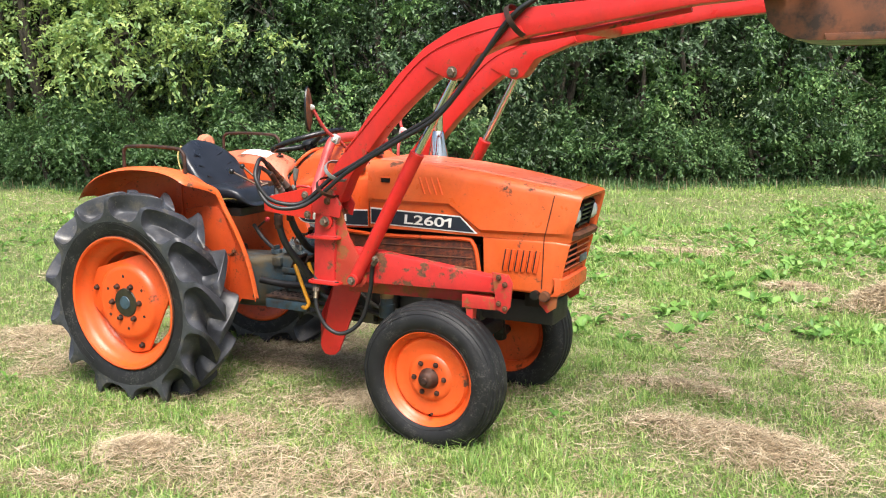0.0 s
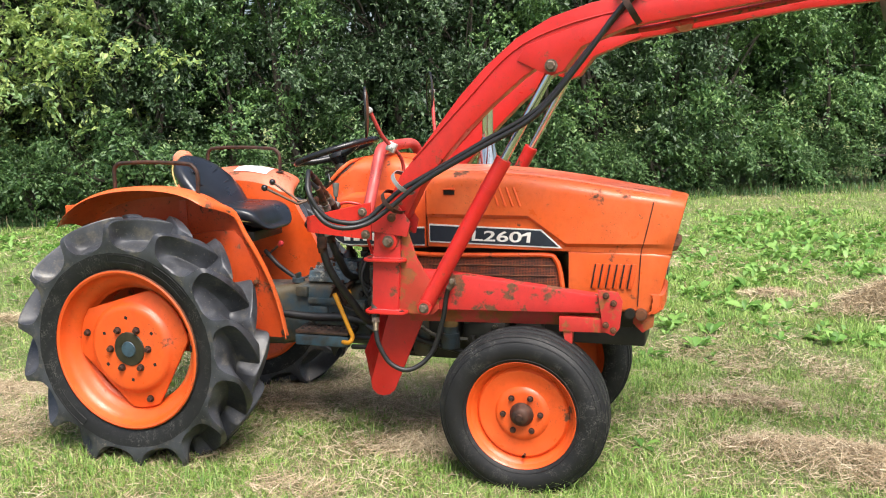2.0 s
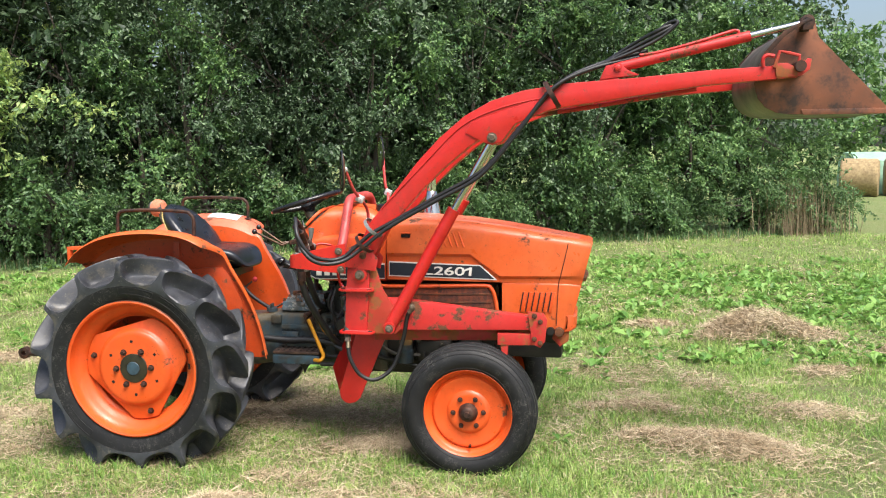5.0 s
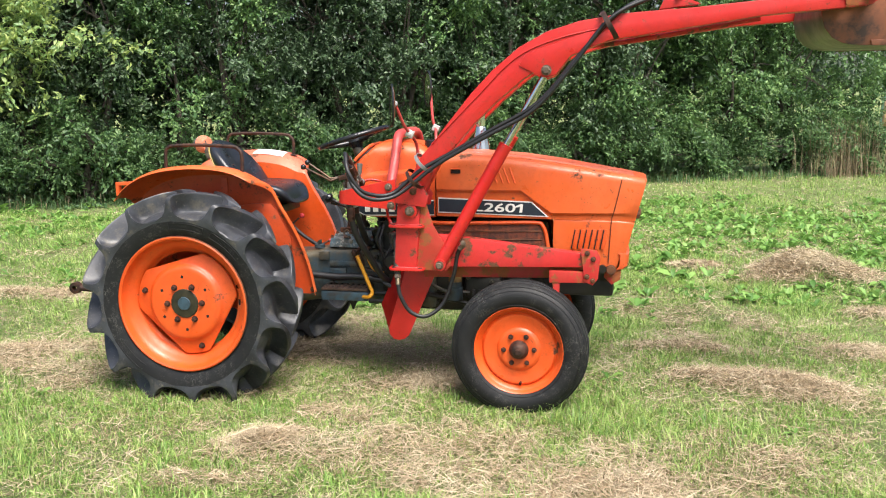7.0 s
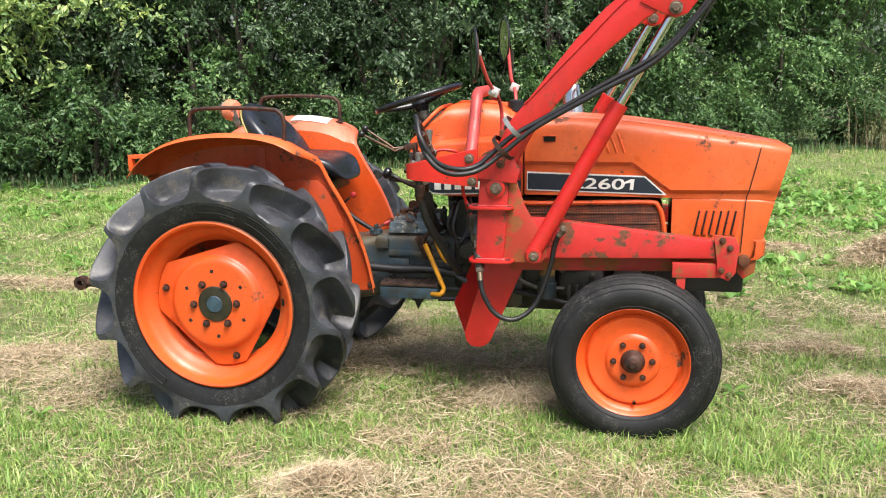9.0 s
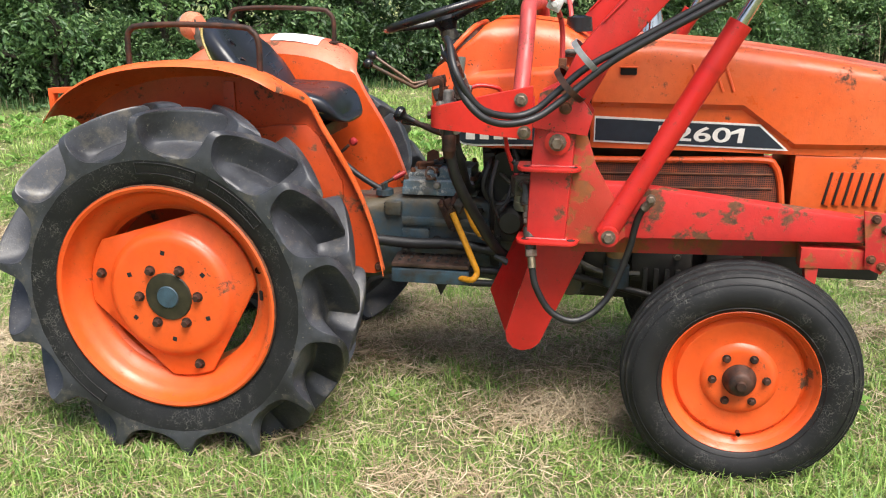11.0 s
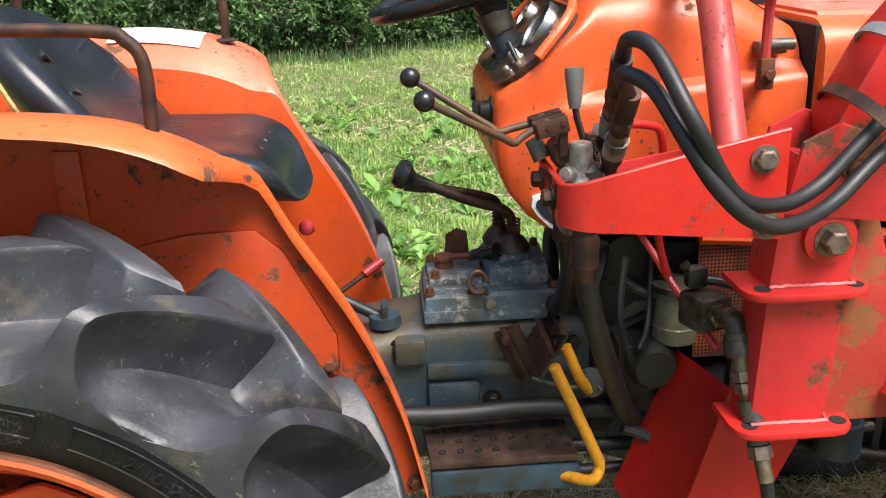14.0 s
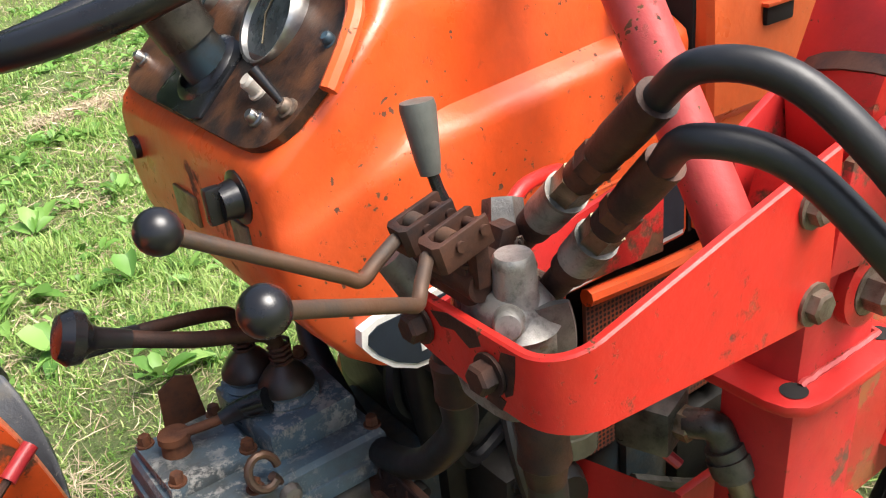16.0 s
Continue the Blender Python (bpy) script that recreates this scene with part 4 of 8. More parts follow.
# two facets: a ledge for the switches, a steeper face for the gauges
lean = lambda x: 0.006 if x <= -0.002 else 0.006 + 0.10 * (x + 0.002)
rings = []
for x, hw in ((-0.0885, 0.130), (-0.0870, 0.150), (-0.0830, 0.165), (-0.0765, 0.177), (-0.0670, 0.186), (-0.050, 0.193), (-0.002, 0.198), (0.040, 0.187), (0.066, 0.173), (0.086, 0.140)):
    rings.append([(x, -hw, lean(x)), (x, -hw * 0.5, lean(x) + 0.0005), (x, hw * 0.5, lean(x) + 0.0005), (x, hw, lean(x)), (x, hw, -0.004), (x, -hw, -0.004)])
add_loft(bm, rings)
panel = part("instrument_panel", bm, rusty("stained_panel_steel", (0.020, 0.013, 0.011), (0.20, 0.080, 0.032), 0.42, 0.2, 20, (0.42, 0.70)), cowl, "rusted brown instrument panel", SLOPE, angle=20)
bm = add_tube(B(), [(-0.012, -0.212, 0.006), (0.030, -0.203, 0.012), (0.062, -0.188, 0.016), (0.088, -0.150, 0.020), (0.096, -0.08, 0.022), (0.096, 0.08, 0.022), (0.088, 0.150, 0.020), (0.062, 0.188, 0.016), (0.030, 0.203, 0.012), (-0.012, 0.212, 0.006)], 0.0085, 8, 4)
part("panel_rim", bm, ORANGE, panel, "raised orange rim with flaking paint")
for y, r, x in ((-0.067, 0.046, 0.034), (0.105, 0.027, 0.042)):
    face = pose(x, y, 0.004, 90, 0, 0) @ pose(0, 0, 0, 0, 0, 17)  # the gauges stand steeper than the panel
    bm = add_lathe(B(), [(r * 0.86, 0.0125), (r * 0.90, 0.0185), (r * 0.96, 0.0195), (r, 0.015), (r * 1.01, -0.006)], 40, face)
    part("gauge", bm, DULL_CHROME, panel, "round gauge with a chrome bezel")
    bm = add_lathe(B(), [(0, 0.0140), (r * 0.88, 0.0130)], 30, face)
    part("gauge_glass", bm, plain("gauge_face", (0.045, 0.055, 0.058), 0.25, 0.0, 0.6, 60), panel)
    bm = add_tube(B(), [face @ Vector((-0.5 * r, 0.0150, 0.1 * r)), face @ Vector((0.1 * r, 0.0150, -0.2 * r)), face @ Vector((0.5 * r, 0.0150, -0.1 * r))], 0.0010, 6, 1, False)
    part("gauge_needle", bm, BRASS, panel)
for y, x, r, h, mat in ((-0.112, -0.034, 0.0088, 0.016, IVORY), (-0.140, -0.060, 0.0062, 0.009, DULL_CHROME), (-0.176, -0.040, 0.0075, 0.008, BOLT_STEEL), (-0.172, 0.030, 0.006, 0.008, STEP_BLUE), (0.165, -0.052, 0.0065, 0.010, DULL_CHROME)):
    bm = add_lathe(B(), [(r * 1.35, 0.0), (r * 1.35, 0.003), (r, 0.004), (r, h), (r * 0.7, h + 0.003), (0, h + 0.003)], 16, pose(x, y, 0.006, 90))
    part("panel_switch", bm, mat, panel)
bm = add_tube(B(), [(-0.040, -0.176, 0.012), (-0.030, -0.158, 0.046)], [0.0036, 0.0058], 10, 2)
part("toggle_lever", bm, BLACK_PLASTIC, panel)
bm = add_prism(B(), [(-0.088, -0.030), (-0.082, -0.048), (-0.010, -0.042), (0.004, -0.028), (0.004, 0.055), (-0.010, 0.066), (-0.082, 0.070), (-0.088, 0.055)], 0.004, 0.0105, 0.002, "z")
add_lathe(bm, [(0.042, 0.004), (0.038, 0.010), (0.030, 0.013)], 24, pose(-0.034, 0.006, 0.004, 90))
part("column_boot", bm, BLACK_PLASTIC, panel)
# knobs and plates on the rear face of the cowl
bm = add_lathe(B(), [(0, -0.030), (0.016, -0.028), (0.019, -0.012), (0.026, -0.010), (0.026, 0.004)], 20, pose(0.785, -0.135, 1.155, 0, 0, -90))
add_box(bm, (0.753, -0.135, 1.155), (0.018, 0.012, 0.036), 0.004)
part("light_switch", bm, BLACK_PLASTIC, cowl, "black rotary light switch")
bm = add_lathe(B(), [(0, -0.022), (0.013, -0.020), (0.015, 0.004)], 18, pose(0.790, 0.150, 1.136, 0, 0, -90))
part("choke_knob", bm, BLACK_PLASTIC, cowl)
bm = add_box(B(), (0.7755, 0.015, 1.103), (0.004, 0.060, 0.034), 0.001)
part("data_plate", bm, BRASS, cowl)
bm = add_box(B(), (0.7755, -0.125, 1.112), (0.004, 0.034, 0.030), 0.001)
part("data_plate", bm, ALLOY, cowl)
# cowl stripe: border, band and the bars of its wordmark
def stripe_outline(grow):
    """Rounded at the rear, following the cowl's lower edge."""
    return [(0.840 - grow, 1.004), (0.842 - grow, 1.014 + grow), (0.853, 1.020 + grow), (1.285, 1.038 + grow), (1.285, 0.966 - grow), (0.925, 0.957 - grow), (0.890, 0.960 - grow), (0.868 - grow * 0.7, 0.972 - grow * 0.7), (0.850 - grow, 0.988)]


for s in (-1, 1):
    bm = add_prism(B(), stripe_outline(0.0065), s * 0.2030, s * 0.2155, 0.0)
    part("cowl_stripe_border", bm, WHITE, cowl, smooth=False)
    bm = add_prism(B(), stripe_outline(0.0), s * 0.2060, s * 0.2170, 0.0)
    part("cowl_stripe", bm, NAVY, cowl, smooth=False)
    for k in range(6):
        bm = add_box(B(), (0.912 + 0.046 * k, s * 0.2176, 0.990 + 0.0012 * k), (0.030, 0.001, 0.036), 0.0)
        part("wordmark_bar", bm, WHITE, cowl, smooth=False)
    bm = add_tube(B(), [(0.90, s * 0.2045, 1.052), (1.28, s * 0.2095, 1.062)], 0.0028, 8, 1, False)
    part("pressed_line", bm, ORANGE, cowl)
# a black slab stands in for the shade between cowl and hood
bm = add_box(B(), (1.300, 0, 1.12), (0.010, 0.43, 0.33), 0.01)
part("gap_shade", bm, DARK_HOLE, cowl)
bm = add_lathe(B(), [(0.0, 0.050), (0.020, 0.050), (0.040, 0.044), (0.044, 0.0)], 24, pose(1.245, -0.06, 1.312, 90))
part("fuel_cap", bm, BLACK_PLASTIC, cowl, "black fuel filler cap")
bm = add_box(B(), (1.232, -0.19, 1.250), (0.05, 0.03, 0.022), 0.006)
add_tube(bm, [(1.215, -0.20, 1.255), (1.265, -0.208, 1.256)], 0.010)
part("hood_latch", bm, ALLOY, cowl)

# steering
bm = add_tube(B(), [(0.850, 0, 1.195), (0.805, 0, 1.285), (0.785, 0, 1.330)], [0.029, 0.022], 16, 3)
column = part("steering_column", bm, ENGINE_BLUE, tractor, "blue steering column")
bm = add_tube(B(), [(0.812, 0, 1.275), (0.795, 0, 1.310)], 0.030, 16, 2)
part("column_collar", bm, GREASY, column)
TILT = pose(0.785, 0, 1.355, 0, -17, 0)
bm = B()
ring = [(0.200 * math.cos(2 * math.pi * k / 40), 0.200 * math.sin(2 * math.pi * k / 40), 0.012) for k in range(41)]
add_tube(bm, ring, 0.0145, 12, 1, False)
wheel_rim = part("steering_wheel", bm, BLACK_PLASTIC, tractor, "black plastic steering wheel with three spokes", TILT)
for a in (90, 210, 330):
    c, d = math.cos(radians(a)), math.sin(radians(a))
    bm = add_tube(B(), [(0.03 * c, 0.03 * d, -0.012), (0.10 * c, 0.10 * d, -0.006), (0.196 * c, 0.196 * d, 0.012)], [0.017, 0.012], 10, 4)
    part("spoke", bm, BLACK_PLASTIC, wheel_rim)
bm = add_lathe(B(), [(0, 0.022), (0.030, 0.018), (0.046, 0.004), (0.048, -0.012), (0.034, -0.035), (0.028, -0.05), (0, -0.05)], 28, pose(0, 0, 0, 90))
part("wheel_boss", bm, BLACK_PLASTIC, wheel_rim)

# ---- seat ----
bm = B()
rings = []
CUSHION = ((0.150, 1.075, 0.150, 0.06), (0.175, 1.062, 0.190, 0.105), (0.26, 1.038, 0.215, 0.120), (0.36, 1.036, 0.215, 0.115), (0.44, 1.038, 0.207, 0.110), (0.495, 1.030, 0.190, 0.098), (0.522, 1.016, 0.168, 0.074), (0.534, 1.004, 0.135, 0.042), (0.537, 0.999, 0.08, 0.012))
shape = glide([Vector(q[:3]) for q in CUSHION], 3)
thick = glide([Vector((q[3], 0, 0)) for q in CUSHION], 3)
for (x, z, hw), (th, _, _) in zip(shape, thick):
    ring = []
    for k in range(40):
        a = 2 * math.pi * k / 40
        cy, cz = math.cos(a), math.sin(a)
        y = hw * math.copysign(abs(cy) ** 0.7, cy)
        ring.append((x - 0.02 * cz, y, z + th * 0.5 * math.copysign(abs(cz) ** 0.7, cz) + 0.035 * (abs(y) / 0.21) ** 3))
    rings.append(ring)
add_loft(bm, rings)
seat = part("seat", bm, VINYL, tractor, "black vinyl seat with split yellow piping", pose(-0.108, 0.045, 0.004), angle=60)
bm = B()
rings = []
for x, z, hw, th in ((0.225, 1.06, 0.17, 0.07), (0.188, 1.095, 0.200, 0.108), (0.138, 1.155, 0.215, 0.104), (0.090, 1.220, 0.208, 0.092), (0.050, 1.275, 0.178, 0.074), (0.026, 1.310, 0.125, 0.055), (0.016, 1.322, 0.065, 0.025)):
    ring = []
    for k in range(20):
        a = 2 * math.pi * k / 20
        cy, cx = math.cos(a), math.sin(a)
        y = hw * math.copysign(abs(cy) ** 0.65, cy)
        ring.append((x + th * 0.5 * math.copysign(abs(cx) ** 0.65, cx) + 0.05 * (abs(y) / 0.2) ** 2, y, z + 0.02 * cx))
    rings.append(ring)
add_loft(bm, rings)
part("backrest", bm, VINYL, seat, angle=60)
for s in (-1, 1):
    bm = add_tube(B(), [(0.175, s * 0.190, 1.075), (0.145, s * 0.215, 1.135), (0.100, s * 0.210, 1.215), (0.062, s * 0.176, 1.277), (0.034, s * 0.118, 1.313)], 0.0045, 6, 5)
    part("piping", bm, rusty("yellow_piping", (0.12, 0.09, 0.02), (0.5, 0.38, 0.12), 0.6, 0, 60), seat)
    edge = [(x + 0.008, s * hw * 0.945, z - 0.297 * th + 0.035 * (0.943 * hw / 0.21) ** 3) for x, z, hw, th in ((0.175, 1.045, 0.190, 0.075), (0.26, 1.020, 0.215, 0.085), (0.36, 1.022, 0.215, 0.085), (0.44, 1.034, 0.205, 0.080), (0.495, 1.030, 0.185, 0.070))]
    bm = add_tube(B(), edge, 0.0045, 6, 5)
    part("piping", bm, rusty("yellow_piping", (0.12, 0.09, 0.02), (0.5, 0.38, 0.12), 0.6, 0, 60), seat)
for y in (-0.125, -0.06, 0.005, 0.07, 0.13):
    crease = [(x - 0.018, y * (1 + 0.25 * (x - 0.3)), z + th * 0.5 * (1 - (abs(y) / hw) ** 2.86) ** 0.35 + 0.035 * (abs(y) / 0.21) ** 3 - 0.0021) for x, z, hw, th in CUSHION[2:6]]
    part("seam", add_tube(B(), crease, 0.0022, 6, 5), VINYL, seat)
for z, w in ((1.14, 0.13), (1.20, 0.14), (1.26, 0.12)):
    bm = add_tube(B(), [(0.232 - (z - 1.14) * 0.80, -w, z + 0.01), (0.222 - (z - 1.14) * 0.80, 0, z - 0.03), (0.232 - (z - 1.14) * 0.80, w, z + 0.01)], 0.004, 6, 4)
    part("seam", bm, VINYL, seat)
bm = add_box(B(), (0.33, 0, 0.955), (0.30, 0.30, 0.05), 0.01)
add_tube(bm, [(0.2, 0, 0.94), (0.15, 0, 0.80), (0.1, 0, 0.70)], 0.03)
part("seat_base", bm, ENGINE_DARK, seat)

# ---- engine, gearbox, axles ----
bm = add_box(B(), (1.42, 0, 0.70), (0.92, 0.26, 0.40), 0.03)
add_box(bm, (1.42, 0, 0.47), (0.70, 0.20, 0.14), 0.04)
engine = part("engine", bm, ENGINE_DARK, tractor, "oily dark engine block")
for k, (x, y, z, sx, sy, sz) in enumerate(((1.36, -0.16, 0.60, 0.14, 0.10, 0.14), (1.55, -0.15, 0.56, 0.20, 0.09, 0.12), (1.75, -0.14, 0.60, 0.12, 0.10, 0.22), (1.18, -0.14, 0.60, 0.14, 0.08, 0.16), (1.50, -0.15, 0.80, 0.5, 0.06, 0.10), (1.28, 0.15, 0.62, 0.2, 0.1, 0.2))):
    bm = add_box(B(), (x, y, z), (sx, sy, sz), 0.02)
    part("engine_housing", bm, ENGINE_BLUE if k == 3 else ENGINE_DARK, engine)
bm = add_lathe(B(), [(0.0, -0.06), (0.034, -0.058), (0.036, -0.02), (0.042, -0.018), (0.042, 0.05), (0, 0.05)], 20, pose(1.405, -0.24, 0.555, -90))
part("oil_filter", bm, ENGINE_BLUE, engine, "blue canister under a rusty cap")
bm = add_lathe(B(), [(0.0, 0.045), (0.034, 0.045), (0.036, 0.0), (0.032, -0.002)], 20, pose(1.405, -0.24, 0.605, 90))
part("filter_cap", bm, rusty("stained_cap", (0.10, 0.055, 0.02), (0.32, 0.19, 0.06), 0.6, 0.1), engine)
for k in range(7):
    part("cooling_fin", add_box(B(), (1.50 + 0.035 * k, -0.185, 0.50), (0.016, 0.05, 0.11), 0.004), ENGINE_DARK, engine)
bm = add_box(B(), (1.25, 0, 0.66), (0.10, 0.40, 0.46), 0.05)
add_box(bm, (1.10, 0, 0.62), (0.22, 0.28, 0.36), 0.05)
part("bell_housing", bm, GEARBOX, engine)
bm = B()
rings = [[(x, y, z) for y, z in rrect(hw, z0, z1, 0.04, 0.05, 4, hb)] for x, hw, z0, z1, hb in ((0.10, 0.13, 0.40, 0.70, 0.12), (0.50, 0.125, 0.42, 0.715, 0.11), (0.62, 0.10, 0.44, 0.740, 0.10), (0.66, 0.10, 0.44, 0.748, 0.10), (0.95, 0.105, 0.44, 0.748, 0.10), (1.06, 0.14, 0.42, 0.76, 0.14), (1.10, 0.15, 0.42, 0.78, 0.15))]
add_loft(bm, rings)
box = part("gearbox", bm, GEARBOX, tractor, "dirty blue-grey cast gearbox")
bm = add_box(B(), (0.80, -0.108, 0.655), (0.30, 0.02, 0.030), 0.008)
add_box(bm, (0.70, -0.108, 0.60), (0.10, 0.025, 0.06), 0.01)
add_box(bm, (0.62, -0.10, 0.70), (0.06, 0.05, 0.05), 0.01)
part("casting_rib", bm, GEARBOX, box)
for x, z in ((0.60, 0.705), (0.775, 0.585), (0.90, 0.56), (0.93, 0.70), (0.66, 0.54)):
    part("case_bolt", add_bolt(B(), (x, -0.100, z), 0.014, 0.022), ENGINE_DARK, box)
bm = add_lathe(B(), [(0.0, 0.022), (0.030, 0.020), (0.032, 0.0)], 20, pose(0.575, -0.055, 0.735, 90))
add_box(bm, (0.575, -0.055, 0.765), (0.012, 0.05, 0.03), 0.005)
part("filler_cap", bm, ENGINE_BLUE, box)
bm = add_prism(B(), [(0.650, -0.100), (0.905, -0.100), (0.914, -0.090), (0.914, 0.085), (0.655, 0.085), (0.648, 0.078), (0.648, -0.092)], 0.748, 0.772, 0.003, "z")
rings = [[(x, y, z) for x, y in ((0.652 + i, -0.096 + i), (0.780, -0.096 + i), (0.908 - i, -0.096 + i), (0.908 - i, 0.080 - i), (0.652 + i, 0.080 - i))] for i, z in ((0.0, 0.770), (0.002, 0.796), (0.006, 0.803))]
add_loft(bm, rings)
cover = part("gear_cover", bm, COVER_BLUE, box, "flaking blue gear cover with rusty bolts", angle=25)
bm = add_prism(B(), [(0.664, -0.045), (0.765, -0.045), (0.772, 0.066), (0.660, 0.066)], 0.800, 0.818, 0.005, "z")
part("cover_plate", bm, COVER_BLUE, cover)
bm = add_prism(B(), [(0.778, -0.066), (0.890, -0.060), (0.896, 0.070), (0.772, 0.075)], 0.800, 0.842, 0.007, "z")
part("lever_block", bm, COVER_BLUE, cover)
for x, y, z in ((0.662, -0.084, 0.802), (0.742, -0.086, 0.802), (0.898, -0.080, 0.802), (0.672, 0.058, 0.817), (0.676, -0.034, 0.817), (0.758, 0.056, 0.817), (0.760, -0.036, 0.817), (0.882, 0.060, 0.841)):
    part("cover_bolt", add_bolt(B(), (x, y, z), 0.0078, 0.014, "z", 1), RUST, cover)
part("grease_lump", add_lathe(B(), [(0.0, 0.012), (0.011, 0.009), (0.014, 0.0)], 10, pose(0.775, -0.098, 0.784, 0, 0, 0) @ Matrix.Diagonal((1, -1, 1, 1))), ALLOY, cover)
bm = add_prism(B(), [(0.70, 0.795), (0.755, 0.795), (0.748, 0.872), (0.728, 0.880), (0.705, 0.868)], 0.0715, 0.0755, 0.001)
part("bent_tab", bm, RUST, cover)
# gear levers, standing in rubber cups
for x, y, pts, r in ((0.831, -0.010, [(0.831, -0.010, 0.86), (0.829, -0.012, 0.905), (0.822, -0.016, 0.932), (0.798, -0.016, 0.946), (0.735, -0.012, 0.966), (0.640, -0.008, 1.010)], 0.0095), (0.811, 0.050, [(0.811, 0.050, 0.87), (0.811, 0.052, 0.915), (0.806, 0.052, 0.938), (0.786, 0.050, 0.950), (0.72, 0.035, 0.970), (0.655, 0.02, 0.985)], 0.0085)):
    bm = add_tube(B(), pts, r, 10, 5)
    lv = part("gear_lever", bm, RUST_BROWN, tractor, "cranked steel gear lever with a black knob")
    bm = add_lathe(B(), [(0.040, 0.0), (0.034, 0.005), (0.037, 0.010), (0.030, 0.015), (0.033, 0.020), (0.026, 0.024)], 24, pose(x, y, 0.838, 90))
    part("lever_collar", bm, COVER_BLUE, lv)
    bm = add_lathe(B(), [(0.028, -0.004), (0.034, 0.0), (0.033, 0.006), (0.022, 0.022), (0.012, 0.030), (0.010, 0.034)], 24, pose(x, y, 0.860, 90))
    part("lever_boot", bm, plain("aged_boot_rubber", (0.030, 0.022, 0.017), 0.4, 0.0, 0.4, 40), lv, "domed perished rubber boot")
    bm = add_tube(B(), [(x + 0.0125 * math.cos(k * 0.9), y - 0.002 + 0.0125 * math.sin(k * 0.9), 0.890 + k * 0.0010) for k in range(30)], 0.0024, 6, 1, False)
    part("lever_spring", bm, RUST_BROWN, lv)
    d = (Vector(pts[-1]) - Vector(pts[-2])).normalized()
    q = d.to_track_quat("Y", "Z").to_matrix().to_4x4()
    prof = [(0.010, -0.04), (0.012, -0.005), (0.017, 0.002), (0.027, 0.010), (0.029, 0.022), (0.022, 0.033), (0, 0.037)] if y < 0.02 else [(0.009, -0.04), (0.012, 0.0), (0.012, 0.03), (0, 0.034)]
    bm = add_lathe(B(), prof, 24, Matrix.Translation(pts[-1]) @ q)
    part("knob", bm, BLACK_PLASTIC, lv)
bm = add_tube(B(), [(0.700, 0.02, 0.838), (0.735, 0.005, 0.844), (0.755, -0.002, 0.848)], 0.006)
add_lathe(bm, [(0.0, 0.02), (0.016, 0.018), (0.018, 0.0)], 18, pose(0.697, 0.020, 0.817, 90))
add_lathe(bm, [(0.0, 0.010), (0.018, 0.008), (0.019, 0.0)], 18, pose(0.697, 0.020, 0.835, 90))
lv = part("range_lever", bm, RUST, tractor, "short range lever with a black grip")
bm = add_tube(B(), [(0.748, -0.001, 0.847), (0.770, -0.008, 0.853), (0.797, -0.030, 0.864)], [0.009, 0.016], 12, 3)
part("grip", bm, BLACK_PLASTIC, lv)
for a, b, c, r, mat, nm in (((0.36, 0.03, 0.84), (0.415, 0.05, 0.89), (0.43, 0.056, 0.902), 0.016, RED_GRIP, "hydraulic_lever"), ((0.45, 0.20, 0.685), (0.53, 0.25, 0.724), (0.556, 0.266, 0.737), 0.011, RED_GRIP, "pto_lever")):
    bm = add_tube(B(), [a, b], 0.006, 8, 2)
    lv = part(nm, bm, RUST_BROWN, tractor, "thin lever with a red grip")
    if nm == "hydraulic_lever":
        bm = add_lathe(B(), [(0, -0.016), (0.011, -0.011), (0.016, 0), (0.011, 0.011), (0, 0.016)], 16, Matrix.Translation(c))
    else:
        bm = add_tube(B(), [b, c, tuple(Vector(c) * 1.6 - Vector(b) * 0.6)], r, 12, 2)
    part("grip", bm, mat, lv)
bm = add_tube(B(), [(0.36, 0.02, 0.87), (0.46, -0.02, 0.80), (0.575, -0.05, 0.742)], 0.011, 10, 4)
part("black_rod", bm, RUBBER_HOSE, tractor)
bm = add_tube(B(), [(0.55, -0.17, 0.60), (0.70, -0.165, 0.59), (0.85, -0.16, 0.592), (1.0, -0.15, 0.57)], 0.019, 12, 4)
part("black_pipe", bm, RUBBER_HOSE, tractor)
bm = add_tube(B(), [(0.90, -0.15, 0.50), (1.05, -0.16, 0.50), (1.3, -0.16, 0.49)], 0.014, 10, 3)
add_tube(bm, [(0.90, -0.18, 0.46), (1.1, -0.18, 0.465), (1.3, -0.17, 0.46)], 0.012, 10, 3)
part("lower_pipe", bm, RUBBER_HOSE, tractor)
